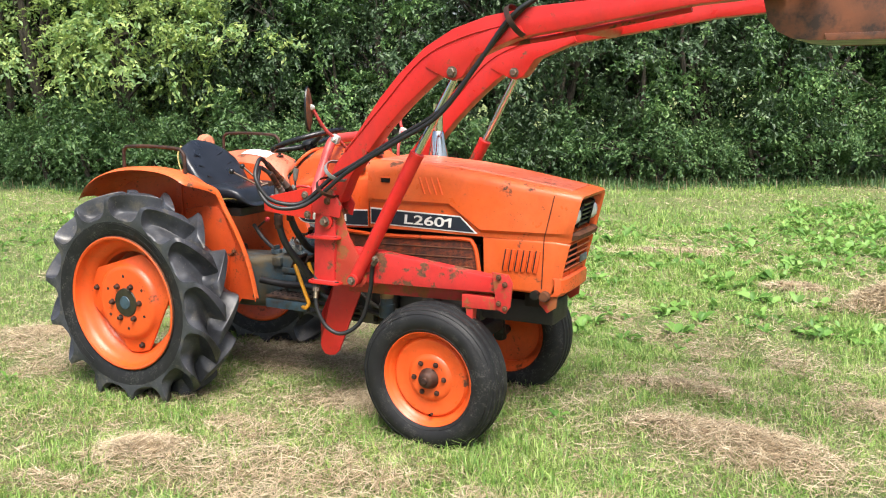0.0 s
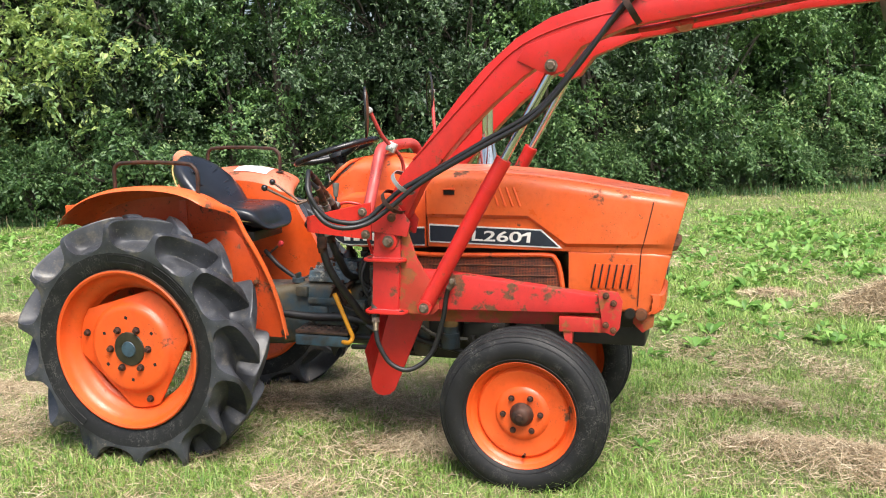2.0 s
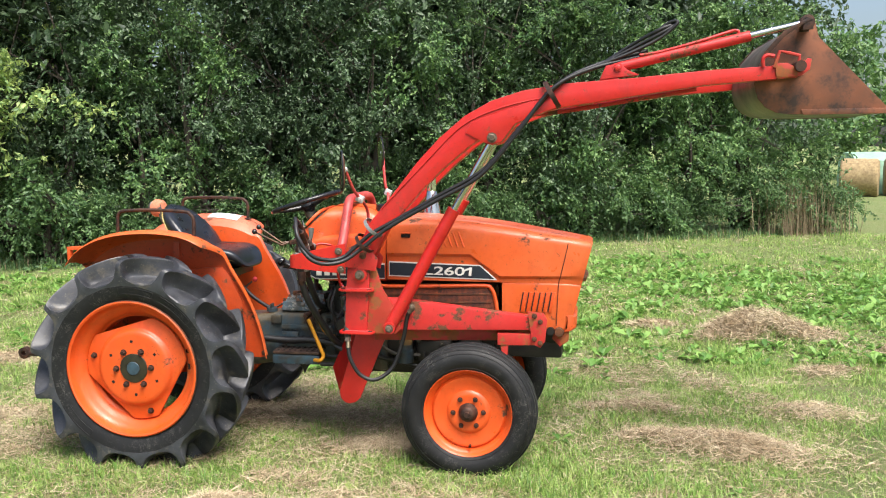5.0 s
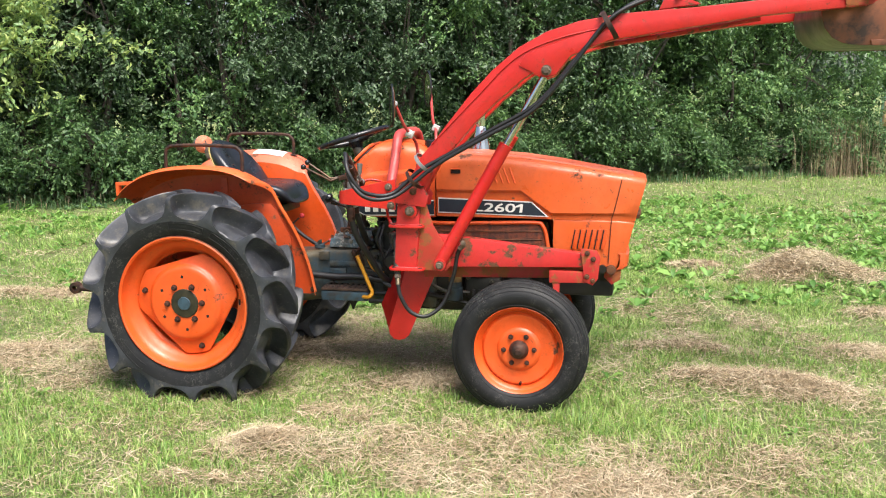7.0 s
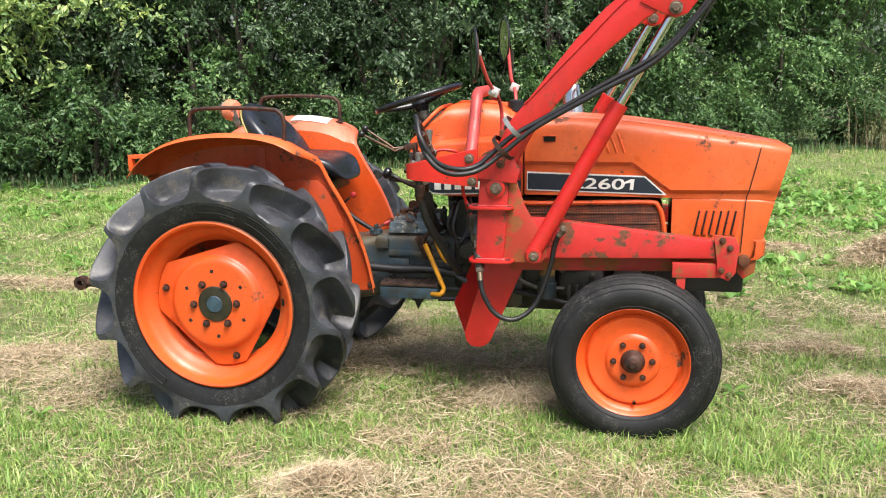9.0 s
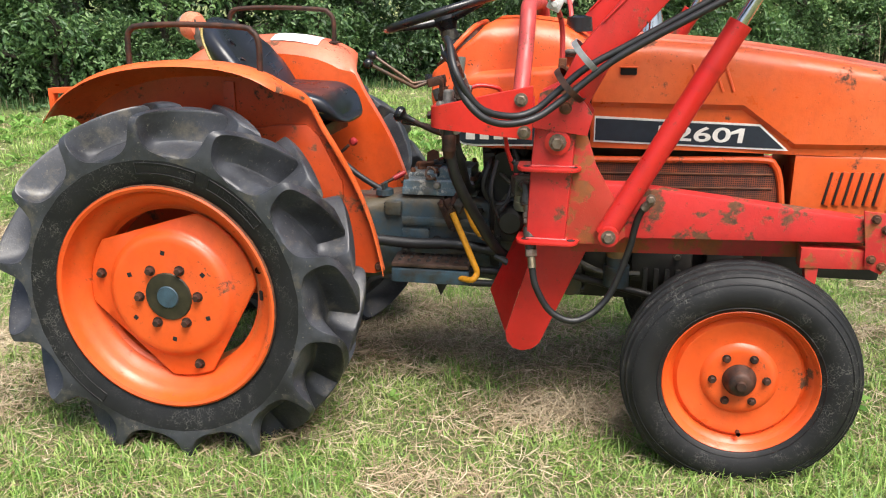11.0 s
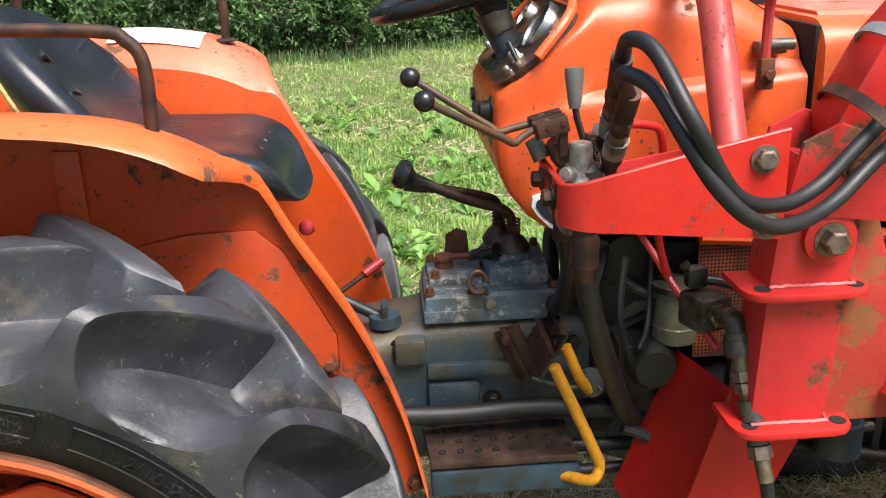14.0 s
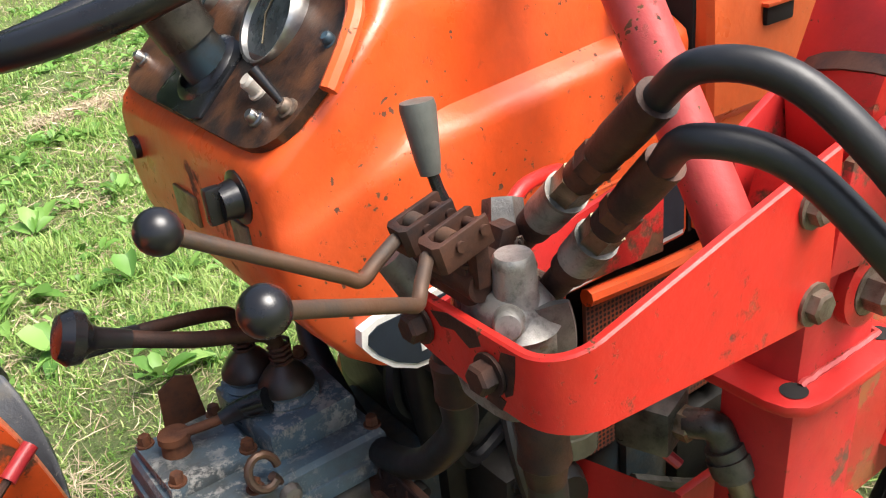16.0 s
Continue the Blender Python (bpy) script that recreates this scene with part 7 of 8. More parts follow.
# raked hay: centre, half length, half width, turn
HAY = [
    (3.20, -0.02, 0.50, 0.24, -18, 0.075), (2.75, 0.68, 0.38, 0.13, 0, 0.05), (3.82, 0.70, 0.32, 0.16, -10, 0.06), (4.2, 1.87, 0.3, 0.15, 10, 0.03), (3.95, 3.10, 0.60, 0.32, 6, 0.26), (3.1, 3.52, 0.30, 0.16, 0, 0.03), (0.67, -1.2, 0.30, 0.16, 25, 0.085), (2.76, 0.05, 0.22, 0.14, 0, 0.05),
    (0.6, 0.35, 0.5, 0.3, 0, 0.01), (1.30, -0.20, 0.4, 0.2, 10, 0.01), (-1.3, 0.0, 0.6, 0.3, 30, 0.02), (0.5, -1.6, 0.25, 0.12, 10, 0.02), (2.2, -1.5, 0.5, 0.3, 40, 0.02), (-2.2, 1.6, 0.7, 0.25, 10, 0.02), (5.2, 2.6, 0.6, 0.25, 15, 0.03), (1.9, 4.6, 0.6, 0.2, 10, 0.02),
]


def hay_amount(x, y):
    h = np.zeros_like(x)
    for cx, cy, a, b, turn, lift in HAY:
        c, d = math.cos(radians(turn)), math.sin(radians(turn))
        u, v = (x - cx) * c + (y - cy) * d, -(x - cx) * d + (y - cy) * c
        r = np.sqrt((u / a) ** 2 + (v / b) ** 2) + 0.5 * (smooth_noise(x, y, 3.5, 5) - 0.5)
        h = np.maximum(h, np.clip(1.25 - r, 0, 1))
    swath = smooth_noise(x * 0.5 + y * 0.55, y * 0.9 - x * 0.25, 1.3, 8) * 0.6 + smooth_noise(x, y, 4.0, 9) * 0.4
    return np.maximum(h, np.clip((swath - 0.525) * 4.5, 0, 0.75) * np.clip(1.25 - 0.35 * y, 0.3, 1.0))


def hay_lift(x, y):
    h = np.zeros_like(x)
    for cx, cy, a, b, turn, lift in HAY:
        c, d = math.cos(radians(turn)), math.sin(radians(turn))
        u, v = (x - cx) * c + (y - cy) * d, -(x - cx) * d + (y - cy) * c
        h = np.maximum(h, lift * np.exp(-1.6 * ((u / a) ** 2 + (v / b) ** 2)))
    return h


def ground_material():
    """Thatch between the blades: dead stalks and moss over dark soil."""
    n = Nodes("mown_field_thatch")
    c = n.mix(n.ramp(n.noise(1.4, 6, 0.65), (0.36, 0.0), (0.62, 1.0)), (0.120, 0.205, 0.042), (0.23, 0.24, 0.095))
    c = n.mix(n.ramp(n.noise(26, 6, 0.7), (0.4, 0.0), (0.66, 0.85)), c, (0.100, 0.160, 0.038))
    c = n.mix(n.ramp(n.noise(110, 5, 0.75, stretch=(1, 2.5, 1)), (0.48, 0.0), (0.66, 0.8)), c, (0.30, 0.25, 0.14))
    c = n.mix(n.ramp(n.noise(150, 4, 0.7, stretch=(2.5, 1, 1)), (0.52, 0.0), (0.66, 0.7)), c, (0.15, 0.24, 0.05))
    n.bump(n.noise(90, 6, 0.8), 1.0, 0.03)
    return n.done(c, 0.95)


GROUND = ground_material()
xs = np.concatenate([[-900, -300, -120, -60, -30], np.arange(-20, 20.01, 0.25), [30, 60, 120, 300, 900]])
ys = np.concatenate([[-900, -300, -100, -40, -15], np.arange(-8, 20.01, 0.25), [30, 60, 120, 300, 900]])
gx, gy = np.meshgrid(xs, ys)
gz = field_height(gx, gy) + hay_lift(gx, gy) * 0.3
gz[(np.abs(gx) > 25) | (np.abs(gy) > 25)] = 0
verts = np.stack([gx.ravel(), gy.ravel(), gz.ravel()], 1)
nx = len(xs)
ii, jj = np.meshgrid(np.arange(nx - 1), np.arange(len(ys) - 1))
base = (jj * nx + ii).ravel()
faces = np.stack([base, base + 1, base + nx + 1, base + nx], 1)
ground = tagged(new("ground", raw("ground", verts, faces, GROUND, True)), "mown grass field with raked hay", "ground", kind="structure")


def scatter(rng, x0, x1, y0, y1, per):
    n = int((x1 - x0) * (y1 - y0) * per)
    return rng.uniform(x0, x1, n), rng.uniform(y0, y1, n)


def blades(x, y, z, length, width, lean, rng, bend=0.5):
    """Grass blades of three triangles: verts and faces."""
    n = len(x)
    a = rng.uniform(0, 2 * np.pi, n)
    d = np.stack([np.cos(a), np.sin(a)], 1)
    w = np.stack([-d[:, 1], d[:, 0]], 1) * (width * 0.5)[:, None]
    rise = np.cos(lean) * length
    run = np.sin(lean) * length
    V = np.zeros((n, 5, 3))
    P = np.stack([x, y], 1)
    mid = P + d * (run * 0.4)[:, None]
    tip = P + d * (run * (1 + bend * 0.3))[:, None]
    V[:, 0, :2], V[:, 1, :2] = P - w, P + w
    V[:, 2, :2], V[:, 3, :2] = mid - w * 0.75, mid + w * 0.75
    V[:, 4, :2] = tip
    V[:, :2, 2] = (z - 0.004)[:, None]
    V[:, 2:4, 2] = (z + rise * 0.62)[:, None]
    V[:, 4, 2] = z + rise * (1 - 0.25 * bend)
    k = np.arange(n)[:, None] * 5
    F = np.concatenate([k + [0, 1, 3], k + [0, 3, 2], k + [2, 3, 4]], 0)
    return V.reshape(-1, 3), F


GRASS = leafy("grass_blades", (0.055, 0.150, 0.026), (0.195, 0.365, 0.060), (0.50, 0.585, 0.205), 0.5, 0.38)
STRAW = leafy("dry_straw", (0.13, 0.085, 0.045), (0.40, 0.305, 0.185), (0.72, 0.62, 0.44), 0.65, 0.15)
WEED = leafy("broad_weed_leaves", (0.045, 0.13, 0.022), (0.14, 0.30, 0.052), (0.29, 0.47, 0.12), 0.5, 0.35)

rng = np.random.RandomState(3)
# x0, x1, y0, y1, blades to the square metre
zones = ((-1.6, 3.9, -0.4, 1.5, 8200), (-0.9, 3.4, -1.9, -0.4, 8200), (-1.7, -0.9, -1.2, -0.4, 6000), (-2.8, -1.6, -0.2, 1.5, 3600), (-4.0, -2.8, 0.6, 1.5, 1800), (3.9, 5.4, 0.4, 1.5, 3000), (3.9, 5.3, -0.5, 0.4, 2800), (3.4, 4.7, -1.1, -0.4, 2800), (-5.2, -3.0, 1.5, 2.8, 1500), (-3.0, 5.0, 1.5, 2.8, 4600), (-1.2, 2.2, 1.5, 3.2, 4600), (5.0, 6.4, 1.5, 2.8, 2600), (-6.4, -3.6, 2.8, 4.2, 1300), (-3.6, 7.4, 2.8, 4.2, 2700), (-6.0, 7.0, 4.2, 6.2, 1900), (-2.6, 3.2, 2.8, 5.2, 1900), (-4.4, 8.4, 6.2, 8.2, 900), (-2.8, 9.2, 8.2, 12.8, 620), (-8.5, -6.0, 3.6, 6.2, 800))
X, Y = zip(*[scatter(rng, *zn) for zn in zones])
X, Y = np.concatenate(X), np.concatenate(Y)
hay = hay_amount(X, Y)
tuft = smooth_noise(X, Y, 2.2, 21) * 0.45 + smooth_noise(X, Y, 7.0, 22) * 0.35 + smooth_noise(X, Y, 17.0, 23) * 0.2
keep = rng.rand(len(X)) > np.maximum(hay * 0.86, np.clip(0.50 - tuft, 0, 1) * 1.5)
X, Y, tuft = X[keep], Y[keep], tuft[keep]
far = np.clip((Y - 1.0) / 6, 0, 1)
L = (0.022 + 0.165 * np.clip(tuft - 0.30, 0, 1) ** 1.25) * rng.uniform(0.4, 1.5, len(X)) * (1 + 0.45 * far)
lean = np.abs(rng.normal(1.02, 0.42, len(X))).clip(0, 1.5)
V, F = blades(X, Y, field_height(X, Y) + hay_lift(X, Y) * 0.3, L, (0.0044 + 0.0046 * far) * rng.uniform(0.6, 1.5, len(X)), lean, rng)
tagged(new("grass", raw("grass", V, F, GRASS)), "short green meadow grass, freshly mown", "grass", kind="stuff")


def straws(x, y, z, length, width, rng, tilt=0.25):
    """Dry stalks, each a bowed ribbon lying at a slant."""
    n = len(x)
    a = rng.uniform(0, 2 * np.pi, n)
    t = rng.normal(0, tilt, n)
    d = np.stack([np.cos(a) * np.cos(t), np.sin(a) * np.cos(t), np.sin(t)], 1)
    w = np.stack([-np.sin(a), np.cos(a), rng.normal(0, 0.6, n)], 1) * (width * 0.5)[:, None]
    c = np.stack([x, y, z], 1)
    bow = np.stack([-np.sin(a), np.cos(a), np.full(n, 0.25)], 1) * (rng.normal(0, 0.09, n) * length)[:, None]
    h = (length * 0.5)[:, None]
    V = np.stack([c - d * h, c + bow + w, c + bow - w, c + d * h], 1)
    k = np.arange(n)[:, None] * 4
    F = np.concatenate([k + [0, 1, 2], k + [2, 1, 3]], 0)
    return V.reshape(-1, 3), F


X, Y = zip(*[scatter(rng, x0, x1, y0, y1, per * 0.9) for x0, x1, y0, y1, per in zones])
X, Y = np.concatenate(X), np.concatenate(Y)
hay = hay_amount(X, Y)
keep = rng.rand(len(X)) < hay * 1.1 + 0.10 + 0.20 * (Y < 1.2)
X, Y, hay = X[keep], Y[keep], hay[keep]
Z = field_height(X, Y) + hay_lift(X, Y) * rng.uniform(0.55, 1.05, len(X)) + 0.012 + 0.03 * hay * rng.rand(len(X))
V, F = straws(X, Y, Z, rng.uniform(0.03, 0.17, len(X)), 0.0026 + 0.0044 * np.clip((Y - 1) / 6, 0, 1), rng, 0.32)
# the swaths themselves: thick tangles of longer stalks
SX, SY, SZ = [], [], []
for cx, cy, a, b, turn, lift in HAY:
    m = int(a * b * (17000 + 260000 * max(0.0, lift - 0.03)))
    u, v = rng.normal(0, 0.52, m) * a, rng.normal(0, 0.52, m) * b
    c, d = math.cos(radians(turn)), math.sin(radians(turn))
    px, py = cx + u * c - v * d, cy + u * d + v * c
    ok = smooth_noise(px, py, 5.5, 41) * 0.7 + smooth_noise(px, py, 14.0, 42) * 0.3 > rng.uniform(0.25, 0.62, m)
    px, py, u, v, m = px[ok], py[ok], u[ok], v[ok], int(ok.sum())
    SX.append(px)
    SY.append(py)
    SZ.append(hay_lift(px, py) * rng.uniform(0.3, 0.85, m) + 0.035 * np.exp(-((u / a) ** 2 + (v / b) ** 2)) * rng.rand(m) + 0.012)
SX, SY = np.concatenate(SX), np.concatenate(SY)
SZ = np.concatenate(SZ) + field_height(SX, SY)
V2, F2 = straws(SX, SY, SZ, rng.uniform(0.04, 0.18, len(SX)), 0.0027 + 0.003 * np.clip((SY - 1) / 5, 0, 1), rng, 0.42)
V, F = np.concatenate([V, V2]), np.concatenate([F, F2 + len(V)])
tagged(new("hay", raw("hay", V, F, STRAW)), "dry cut hay lying in loose swaths", "hay", kind="stuff")


def leaf_fan(x, y, z, size, rng, leaves=7, up=0.6):
    """Rosettes of broad pointed leaves with a folded middle, arching over."""
    Vs, Fs, n0 = [], [], 0
    for k in range(leaves):
        n = len(x)
        a = rng.uniform(0, 2 * np.pi, n) + 2 * np.pi * k / leaves
        e = rng.uniform(0.05, 1.1, n) * up + 0.12
        ln = (size * rng.uniform(0.45, 1.25, n))[:, None]
        wide = rng.uniform(0.15, 0.27, n)[:, None] * ln
        d = np.stack([np.cos(a) * np.cos(e), np.sin(a) * np.cos(e), np.sin(e)], 1)
        w = np.stack([-np.sin(a), np.cos(a), rng.normal(0, 0.25, n)], 1)
        c = np.stack([x, y, z], 1) + d * (0.12 * ln)
        lift = np.array([0, 0, 1.0])
        rib = lambda f, sag: c + d * f * ln - lift * sag * ln
        pts = [c, rib(0.30, 0.0) - w * wide * 0.85 + lift * 0.05 * ln, rib(0.36, 0.03), rib(0.30, 0.0) + w * wide * 0.85 + lift * 0.05 * ln,
               rib(0.66, 0.10) - w * wide * 0.80 + lift * 0.05 * ln, rib(0.66, 0.10) + w * wide * 0.80 + lift * 0.05 * ln, rib(1.0, 0.30)]
        Vs.append(np.stack(pts, 1).reshape(-1, 3))
        b = np.arange(n)[:, None] * 7 + n0
        Fs.append(np.concatenate([b + [0, 1, 2], b + [0, 2, 3], b + [1, 4, 2], b + [2, 5, 3], b + [2, 4, 6], b + [2, 6, 5]], 0))
        n0 += n * 7
    return np.concatenate(Vs), np.concatenate(Fs)


wx, wy = scatter(rng, 2.4, 8.6, 2.0, 9.0, 190)
ok = rng.rand(len(wx)) < np.clip((smooth_noise(wx, wy, 0.55, 31) * 0.6 + smooth_noise(wx, wy, 2.3, 35) * 0.4 - 0.28) * 1.9, 0, 1) * np.clip((wx - 2.4) / 0.8, 0, 1)
wx2, wy2 = scatter(rng, -6.0, 2.6, 1.4, 7.0, 70)
ok2 = rng.rand(len(wx2)) < np.clip((smooth_noise(wx2, wy2, 0.6, 33) * 0.45 + smooth_noise(wx2, wy2, 2.6, 34) * 0.55 - 0.33) * 2.0, 0.03, 1)
wx3, wy3 = scatter(rng, -2.6, 5, -3.0, 1.0, 1.2)
wx, wy = np.concatenate([wx[ok], wx2[ok2], wx3]), np.concatenate([wy[ok], wy2[ok2], wy3])
ws = (0.028 + 0.115 * rng.rand(len(wx)) ** 1.7) * np.where(np.arange(len(wx)) >= ok.sum() + ok2.sum(), 0.55, 1.0)
V, F = leaf_fan(wx, wy, field_height(wx, wy) + 0.012, ws, rng, 6, 0.85)
tagged(new("broad_leaved_weeds", raw("broad_leaved_weeds", V, F, WEED, True)), "patches of broad-leaved docks and weeds in the grass", "weeds", kind="stuff")


# ---- hedge and trees ----
def foliage(rng, lumps, leaf, per, leaves=9):
    """Leafy sprays that spring from the middle of many lumps (x, y, z, radius): boughs, side twigs, and folded pointed leaves along each twig."""
    c, r = lumps[:, :3], lumps[:, 3]
    cnt = np.maximum(5, (per * r ** 2).astype(int))
    boughs = 6
    dirs = rng.normal(size=(len(r), boughs, 3)) + np.array([0, 0, 0.35])
    dirs /= np.linalg.norm(dirs, axis=2)[:, :, None]
    idx = np.repeat(np.arange(len(r)), cnt)
    m = len(idx)
    d = dirs[idx, rng.randint(0, boughs, m)]
    f = rng.uniform(0.25, 1.15, m) ** 0.8
    reach = r[idx]
    start = c[idx] + d * (reach * f)[:, None] + rng.normal(0, 0.05, (m, 3))
    start[:, 2] -= 0.18 * reach * f ** 2
    twig = d * 0.7 + rng.normal(0, 0.62, (m, 3)) + np.array([0, 0, 0.1])
    twig /= np.linalg.norm(twig, axis=1)[:, None]
    span = leaf * rng.uniform(2.4, 4.6, m)
    V, F = [], []
    for k in range(leaves):
        g = (k + rng.uniform(0.1, 0.9, m)) / leaves
        p = start + twig * (span * g)[:, None] + rng.normal(0, leaf * 0.22, (m, 3))
        p[:, 2] -= 0.35 * span * g ** 2
        p[:, 2] = np.maximum(p[:, 2], 0.03)
        t = twig * 0.75 + rng.normal(0, 0.6, (m, 3)) + np.array([0, 0, -0.25])
        t /= np.linalg.norm(t, axis=1)[:, None]
        nrm = np.array([0, 0, 0.8]) + d * 0.45 + rng.normal(0, 0.42, (m, 3))
        nrm -= t * (nrm * t).sum(1)[:, None]
        nrm /= np.linalg.norm(nrm, axis=1)[:, None]
        b = np.cross(nrm, t)
        L = (leaf * rng.uniform(0.55, 1.3, m))[:, None]
        V.append(np.stack([p - t * L * 0.5, p - b * L * 0.24 + nrm * L * 0.08, p + t * L * 0.55 - nrm * L * 0.10, p + b * L * 0.24 + nrm * L * 0.08], 1).reshape(-1, 3))
        q = np.arange(m)[:, None] * 4 + k * m * 4
        F.append(np.concatenate([q + [0, 1, 2], q + [0, 2, 3]], 0))
    return np.concatenate(V), np.concatenate(F)


def crown_lumps(rng, w, d, h, n, low=0.0, r=(0.28, 0.62)):
    out = []
    while len(out) < n:
        x, y, z = rng.uniform(-1, 1, 3)
        if x * x + y * y + z * z > 1:
            continue
        zz = low + (z + 1) * 0.5 * (h - low)
        out.append((x * w, y * d, zz, rng.uniform(*r)))
    return np.array(out)


def tree(name, label, category, seed, w, d, h, n, leaf, per, material, stems=4, low=0.0, r=(0.28, 0.62)):
    rng = np.random.RandomState(seed)
    lumps = crown_lumps(rng, w, d, h, n, low, r)
    # stray shoots break the outline
    shoots = lumps[rng.choice(len(lumps), len(lumps) // 3)].copy()
    shoots[:, :3] += rng.normal(0, 0.4, (len(shoots), 3))
    shoots[:, 3] *= 0.45
    ob = tagged(new(name), label, category)
    bm = B()
    for k in range(stems):
        a = rng.uniform(0, 6.28)
        foot = Vector((0.25 * math.cos(a), 0.25 * math.sin(a), -0.05))
        head = Vector((w * 0.5 * math.cos(a), d * 0.5 * math.sin(a), h * 0.55))
        mid = foot.lerp(head, 0.45) + Vector((rng.normal(0, 0.15), rng.normal(0, 0.15), 0.2))
        add_tube(bm, [foot, mid, head], [0.03 + 0.008 * h, 0.008], 7, 3)
        for j in range(6):
            tgt = Vector(lumps[rng.randint(len(lumps))][:3])
            st = foot.lerp(head, rng.uniform(0.3, 0.9))
            add_tube(bm, [st, st.lerp(tgt, 0.5) + Vector((0, 0, 0.12)), tgt], [0.02, 0.006], 4, 2)
    part("trunk", bm, BARK, ob)
    V, F = foliage(rng, np.concatenate([lumps, shoots]), leaf, per)
    cr = new("crown", raw("crown", V, F, material))
    cr.parent = ob
    return ob


BARK = rusty("grey_bark", (0.025, 0.02, 0.015), (0.075, 0.062, 0.046), 0.95, 0.0, 14)
LEAF_YELLOW = leafy("yellow_green_leaves", (0.095, 0.185, 0.072), (0.210, 0.340, 0.120), (0.52, 0.60, 0.19), 0.45, 0.4)
LEAF_DARK = leafy("dark_green_leaves", (0.010, 0.026, 0.010), (0.036, 0.076, 0.032), (0.15, 0.23, 0.11), 0.5, 0.2)
LEAF_MID = leafy("mid_green_leaves", (0.026, 0.072, 0.026), (0.080, 0.175, 0.058), (0.25, 0.39, 0.13), 0.45, 0.3)
LEAF_LOW = leafy("nettle_green_leaves", (0.030, 0.076, 0.028), (0.072, 0.155, 0.052), (0.19, 0.30, 0.11), 0.5, 0.32)
DRY_STEM = leafy("dry_stems", (0.14, 0.10, 0.06), (0.26, 0.20, 0.12), (0.38, 0.31, 0.19), 0.7, 0.1)

BASE = [(-16, 5.4), (-11, 6.2), (-7.2, 6.3), (-5.4, 6.9), (-2.2, 9.0), (0.2, 9.8), (3.5, 11.5), (7.4, 13.0)]


def along(s):
    """The point at share s of the hedge's foot."""
    seg = [math.dist(a, b) for a, b in zip(BASE, BASE[1:])]
    t = s * sum(seg)
    for (a, b), l in zip(zip(BASE, BASE[1:]), seg):
        if t <= l:
            return a[0] + (b[0] - a[0]) * t / l, a[1] + (b[1] - a[1]) * t / l, math.degrees(math.atan2(b[1] - a[1], b[0] - a[0]))
        t -= l
    return (*BASE[-1], 25)


shapes = {
    "yellow": tree("hazel_shrub", "tall yellow-green hazel shrub in the hedge", "shrub", 11, 1.75, 1.1, 5.6, 40, 0.074, 205, LEAF_YELLOW, 4, 0.0, (0.40, 0.8)),
    "dark": tree("plum_tree", "dark green wild plum tree in the hedge", "tree", 12, 1.7, 1.2, 5.4, 34, 0.074, 215, LEAF_DARK, 4, 0.5, (0.40, 0.85)),
    "mid": tree("thorn_shrub", "mid-green hedge shrub with glossy leaves", "shrub", 13, 1.5, 1.1, 4.6, 34, 0.074, 215, LEAF_MID, 4, 0.0, (0.38, 0.8)),
    "low": tree("bramble_bush", "low bramble and nettle growth at the hedge foot", "bush", 14, 0.95, 0.55, 1.15, 36, 0.058, 390, LEAF_LOW, 3, 0.0, (0.16, 0.34)),
    "back": tree("ash_tree", "tall leafy tree behind the hedge", "tree", 15, 2.6, 1.9, 8.8, 80, 0.17, 45, LEAF_DARK, 3, 0.3, (0.5, 0.95)),
}
prng = random.Random(4)
first = {k: True for k in shapes}


def plant(kind, x, y, turn, size=1.0):
    m = pose(x, y, 0, 0, 0, turn) @ Matrix.Diagonal((size, size, size, 1))
    if first[kind]:
        first[kind] = False
        shapes[kind].matrix_basis = m
        return shapes[kind]
    o = copy_thing(shapes[kind], pose(x, y, 0, 0, 0, turn))
    o.scale = (size, size, size)
    return o


N_FRONT = 15
for k in range(N_FRONT):
    s = (k + 0.4) / N_FRONT
    x, y, ang = along(s)
    kind = "yellow" if s < 0.41 else ("dark" if s < 0.68 else "mid")
    if k in (7, 11):
        kind = "mid" if kind == "dark" else "dark"
    o = plant(kind, x - 1.0 * math.sin(radians(ang)) + prng.uniform(-0.2, 0.2), y + 1.0 * math.cos(radians(ang)) + prng.uniform(-0.25, 0.3), ang + prng.choice((0, 180)) + prng.uniform(-25, 25), prng.uniform(0.92, 1.15) * (1.22 if kind == "yellow" else 1.0))
for k in range(24):
    s = (k + 0.5) / 24
    x, y, ang = along(s)
    plant("low", x - 0.25 * math.sin(radians(ang)) + prng.uniform(-0.2, 0.2), y + 0.25 * math.cos(radians(ang)) + prng.uniform(-0.2, 0.2), ang + prng.choice((0, 180)) + prng.uniform(-20, 20), prng.uniform(0.7, 1.3) * (1.2 if s < 0.45 else 1.0))
for k in range(10):
    s = (k + 0.2) / 10.5
    x, y, ang = along(s)
    plant("back" if s > 0.36 else "yellow", x - 3.4 * math.sin(radians(ang)), y + 3.4 * math.cos(radians(ang)), prng.uniform(0, 360), prng.uniform(0.9, 1.15) * (1.0 if s > 0.36 else 1.6))
for x, y, sz in ((6.0, 17.5, 0.95), (2.8, 17.0, 1.1), (-1.5, 15.2, 1.1), (-11.5, 8.4, 0.62), (-8.6, 8.8, 0.6), (-6.6, 9.2, 0.6), (-14.0, 8.0, 0.62)):
    plant("back", x, y, prng.uniform(0, 360), sz)
for o in shapes.values():
    o["group"] = "hedge plants"
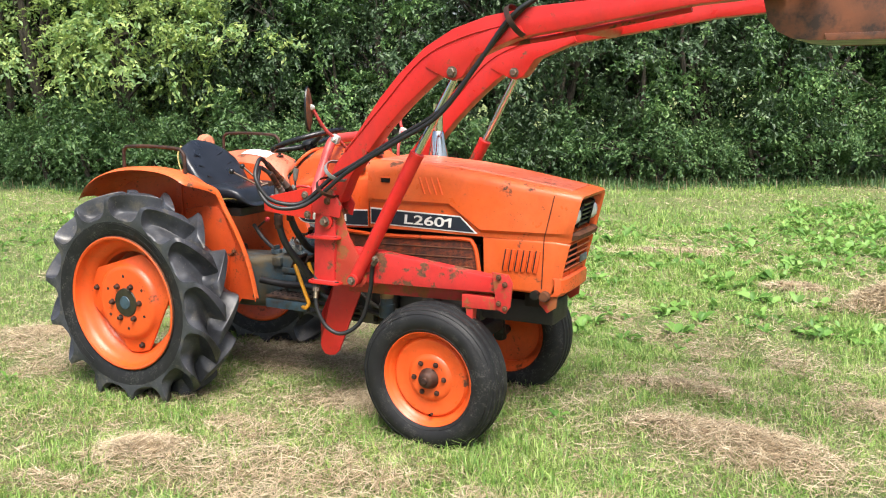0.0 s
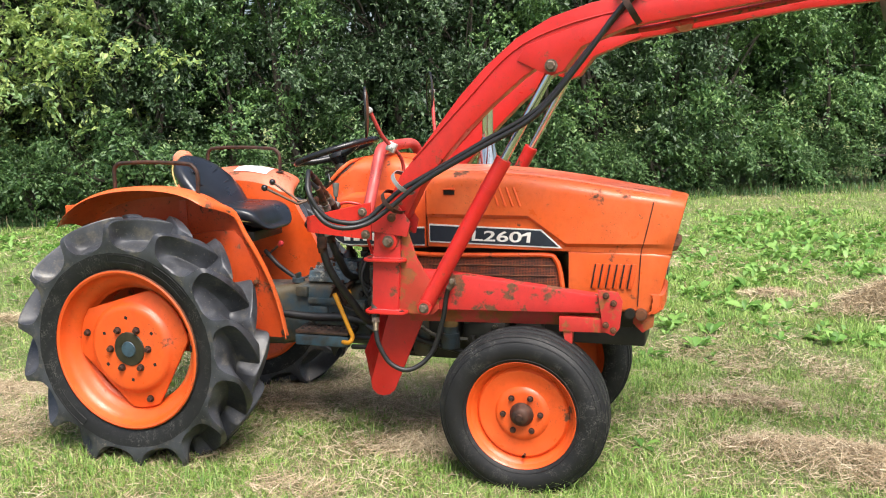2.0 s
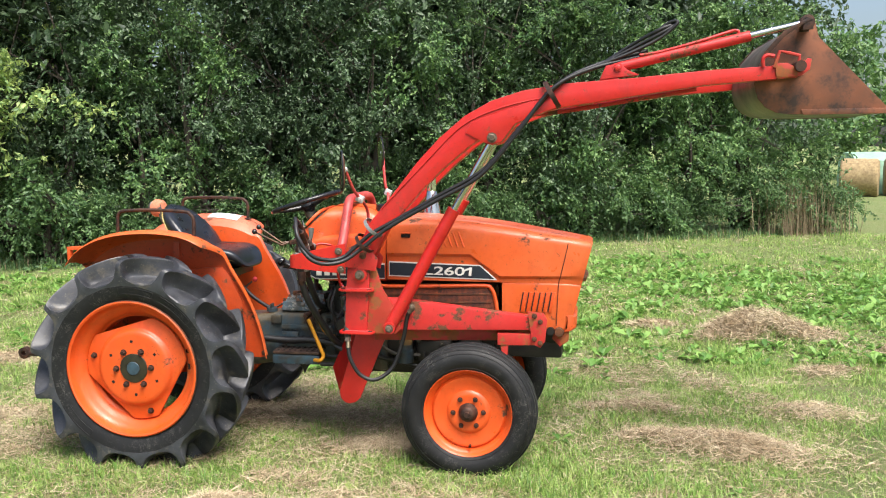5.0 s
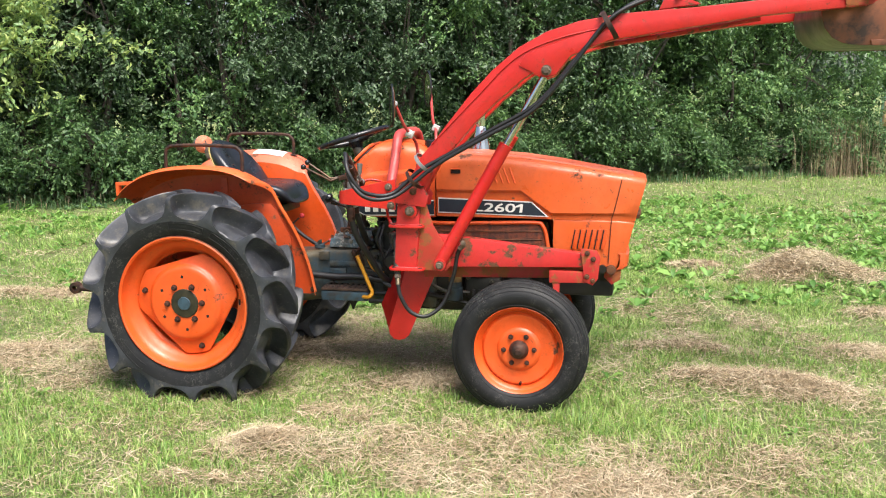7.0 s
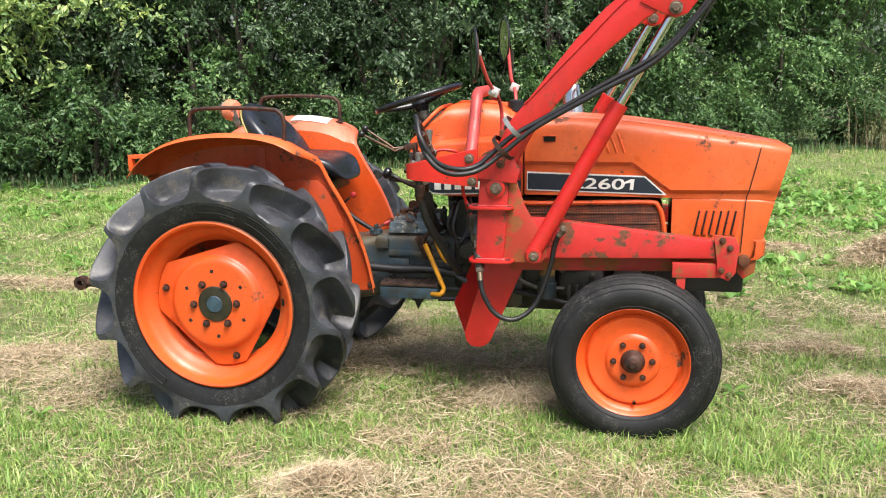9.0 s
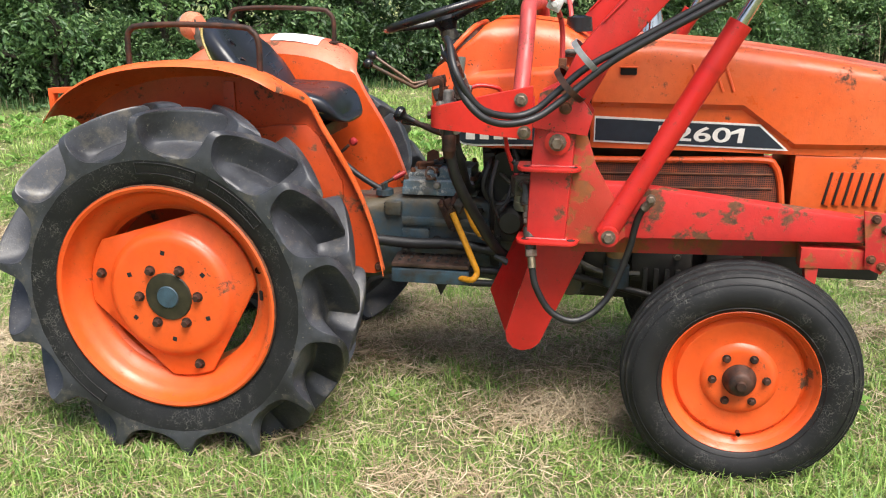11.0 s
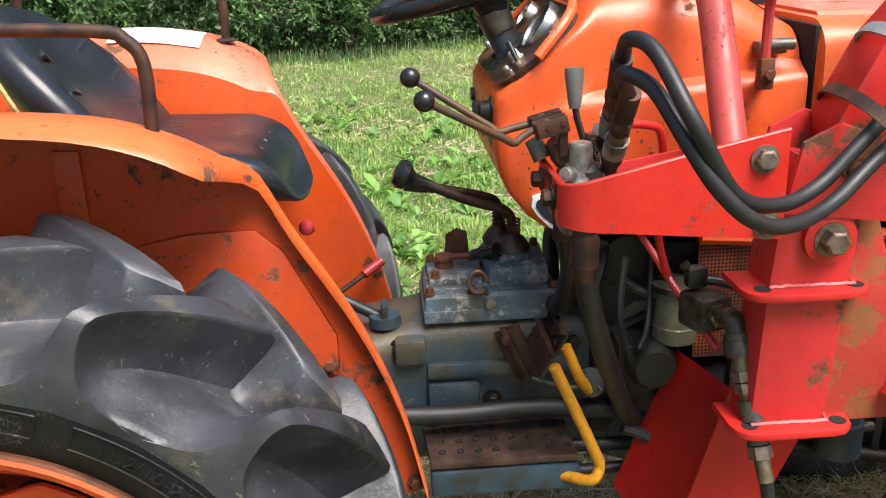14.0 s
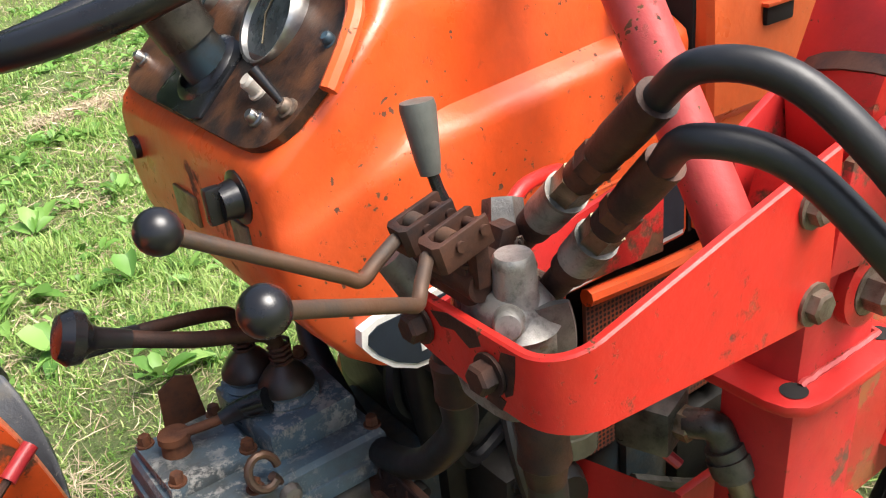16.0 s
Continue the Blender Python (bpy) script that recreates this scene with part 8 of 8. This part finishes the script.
# rank grass along the hedge foot, dry where it meets the gap
n = 9000
s_ = rng.rand(n)
pts = np.array([along(v)[:2] for v in s_])
X, Y = pts[:, 0] + rng.normal(0, 0.25, n), pts[:, 1] + rng.normal(0, 0.22, n) - 0.1
dry = (s_ > 0.95) | (rng.rand(n) < 0.10)
Lh = np.where(s_ > 0.95, rng.uniform(0.4, 1.4, n), rng.uniform(0.06, 0.24, n))
V, F = blades(X[~dry], Y[~dry], np.zeros((~dry).sum()), Lh[~dry], np.full((~dry).sum(), 0.010), np.abs(rng.normal(0.65, 0.35, (~dry).sum())).clip(0, 1.4), rng)
tagged(new("rank_grass", raw("rank_grass", V, F, LEAF_LOW)), "tall rank grass at the foot of the hedge", "grass", kind="stuff")
V, F = blades(X[dry], Y[dry], np.zeros(dry.sum()), Lh[dry], np.full(dry.sum(), 0.009), np.abs(rng.normal(0.15, 0.12, dry.sum())), rng)
tagged(new("dry_grass_stems", raw("dry_grass_stems", V, F, DRY_STEM)), "dry pale grass stems at the hedge end", "dry grass", kind="stuff")


# ---- beyond the hedge's end ----
BALE = rusty("baled_hay", (0.20, 0.14, 0.07), (0.42, 0.32, 0.17), 0.9, 0.0, 9)


def round_bale(x, y, turn):
    """A round bale on its side: wound flank, ringed face, rounded shoulders."""
    bm = B()
    prof = [(0.0, -0.58), (0.18, -0.585), (0.2, -0.575), (0.38, -0.585), (0.40, -0.575), (0.54, -0.58), (0.61, -0.54)]
    prof += [(0.625 + 0.006 * (k % 2), -0.50 + 0.125 * k) for k in range(9)]
    prof += [(0.61, 0.54), (0.54, 0.58), (0.40, 0.575), (0.38, 0.585), (0.2, 0.575), (0.0, 0.58)]
    add_lathe(bm, prof, 40)
    for v in bm.verts:
        v.co += 0.02 * noise.noise_vector(v.co * 4.0)
    ob = part("round_bale", bm, BALE, None, "", pose(x, y, 0.60, 0, 0, turn))
    return tagged(ob, "round straw bale standing in the far field", "hay bale", "bales beyond the hedge")


for x, y, turn in ((11.9, 26.0, 70), (13.4, 26.4, 75), (14.9, 26.2, 66)):
    round_bale(x, y, turn)
bm = B()
rings = []
for k in range(9):
    x = 12.2 + 0.75 * k
    sag = 0.10 * math.sin(k * 1.7)
    rings.append([(x, 27.2, 0.0), (x, 27.3, 1.05 + sag), (x, 27.9, 1.38 + sag * 0.6), (x, 28.8, 1.42), (x, 29.4, 1.1), (x, 29.5, 0.0)])
add_loft(bm, rings)
sheet = tagged(part("bale_sheet", bm, plain("pale_green_sheet", (0.28, 0.46, 0.33), 0.5, 0.0, 0.25, 3), None), "pale green sheet laid over stacked bales", "tarpaulin")
far_tree = tree("field_tree", "broad leafy tree at the far field edge", "tree", 16, 3.2, 2.6, 7.5, 40, 0.34, 14, LEAF_MID, 3, 0.2, (0.7, 1.3))
far_tree.matrix_basis = pose(15.0, 42.0, 0)
for x, y, sz in ((20.5, 44, 1.0), (26, 47, 1.15), (32, 45, 0.95), (11, 50, 1.0), (38, 48, 1.1)):
    o = copy_thing(far_tree, pose(x, y, 0, 0, 0, x * 37))
    o.scale = (sz, sz, sz * 0.8)
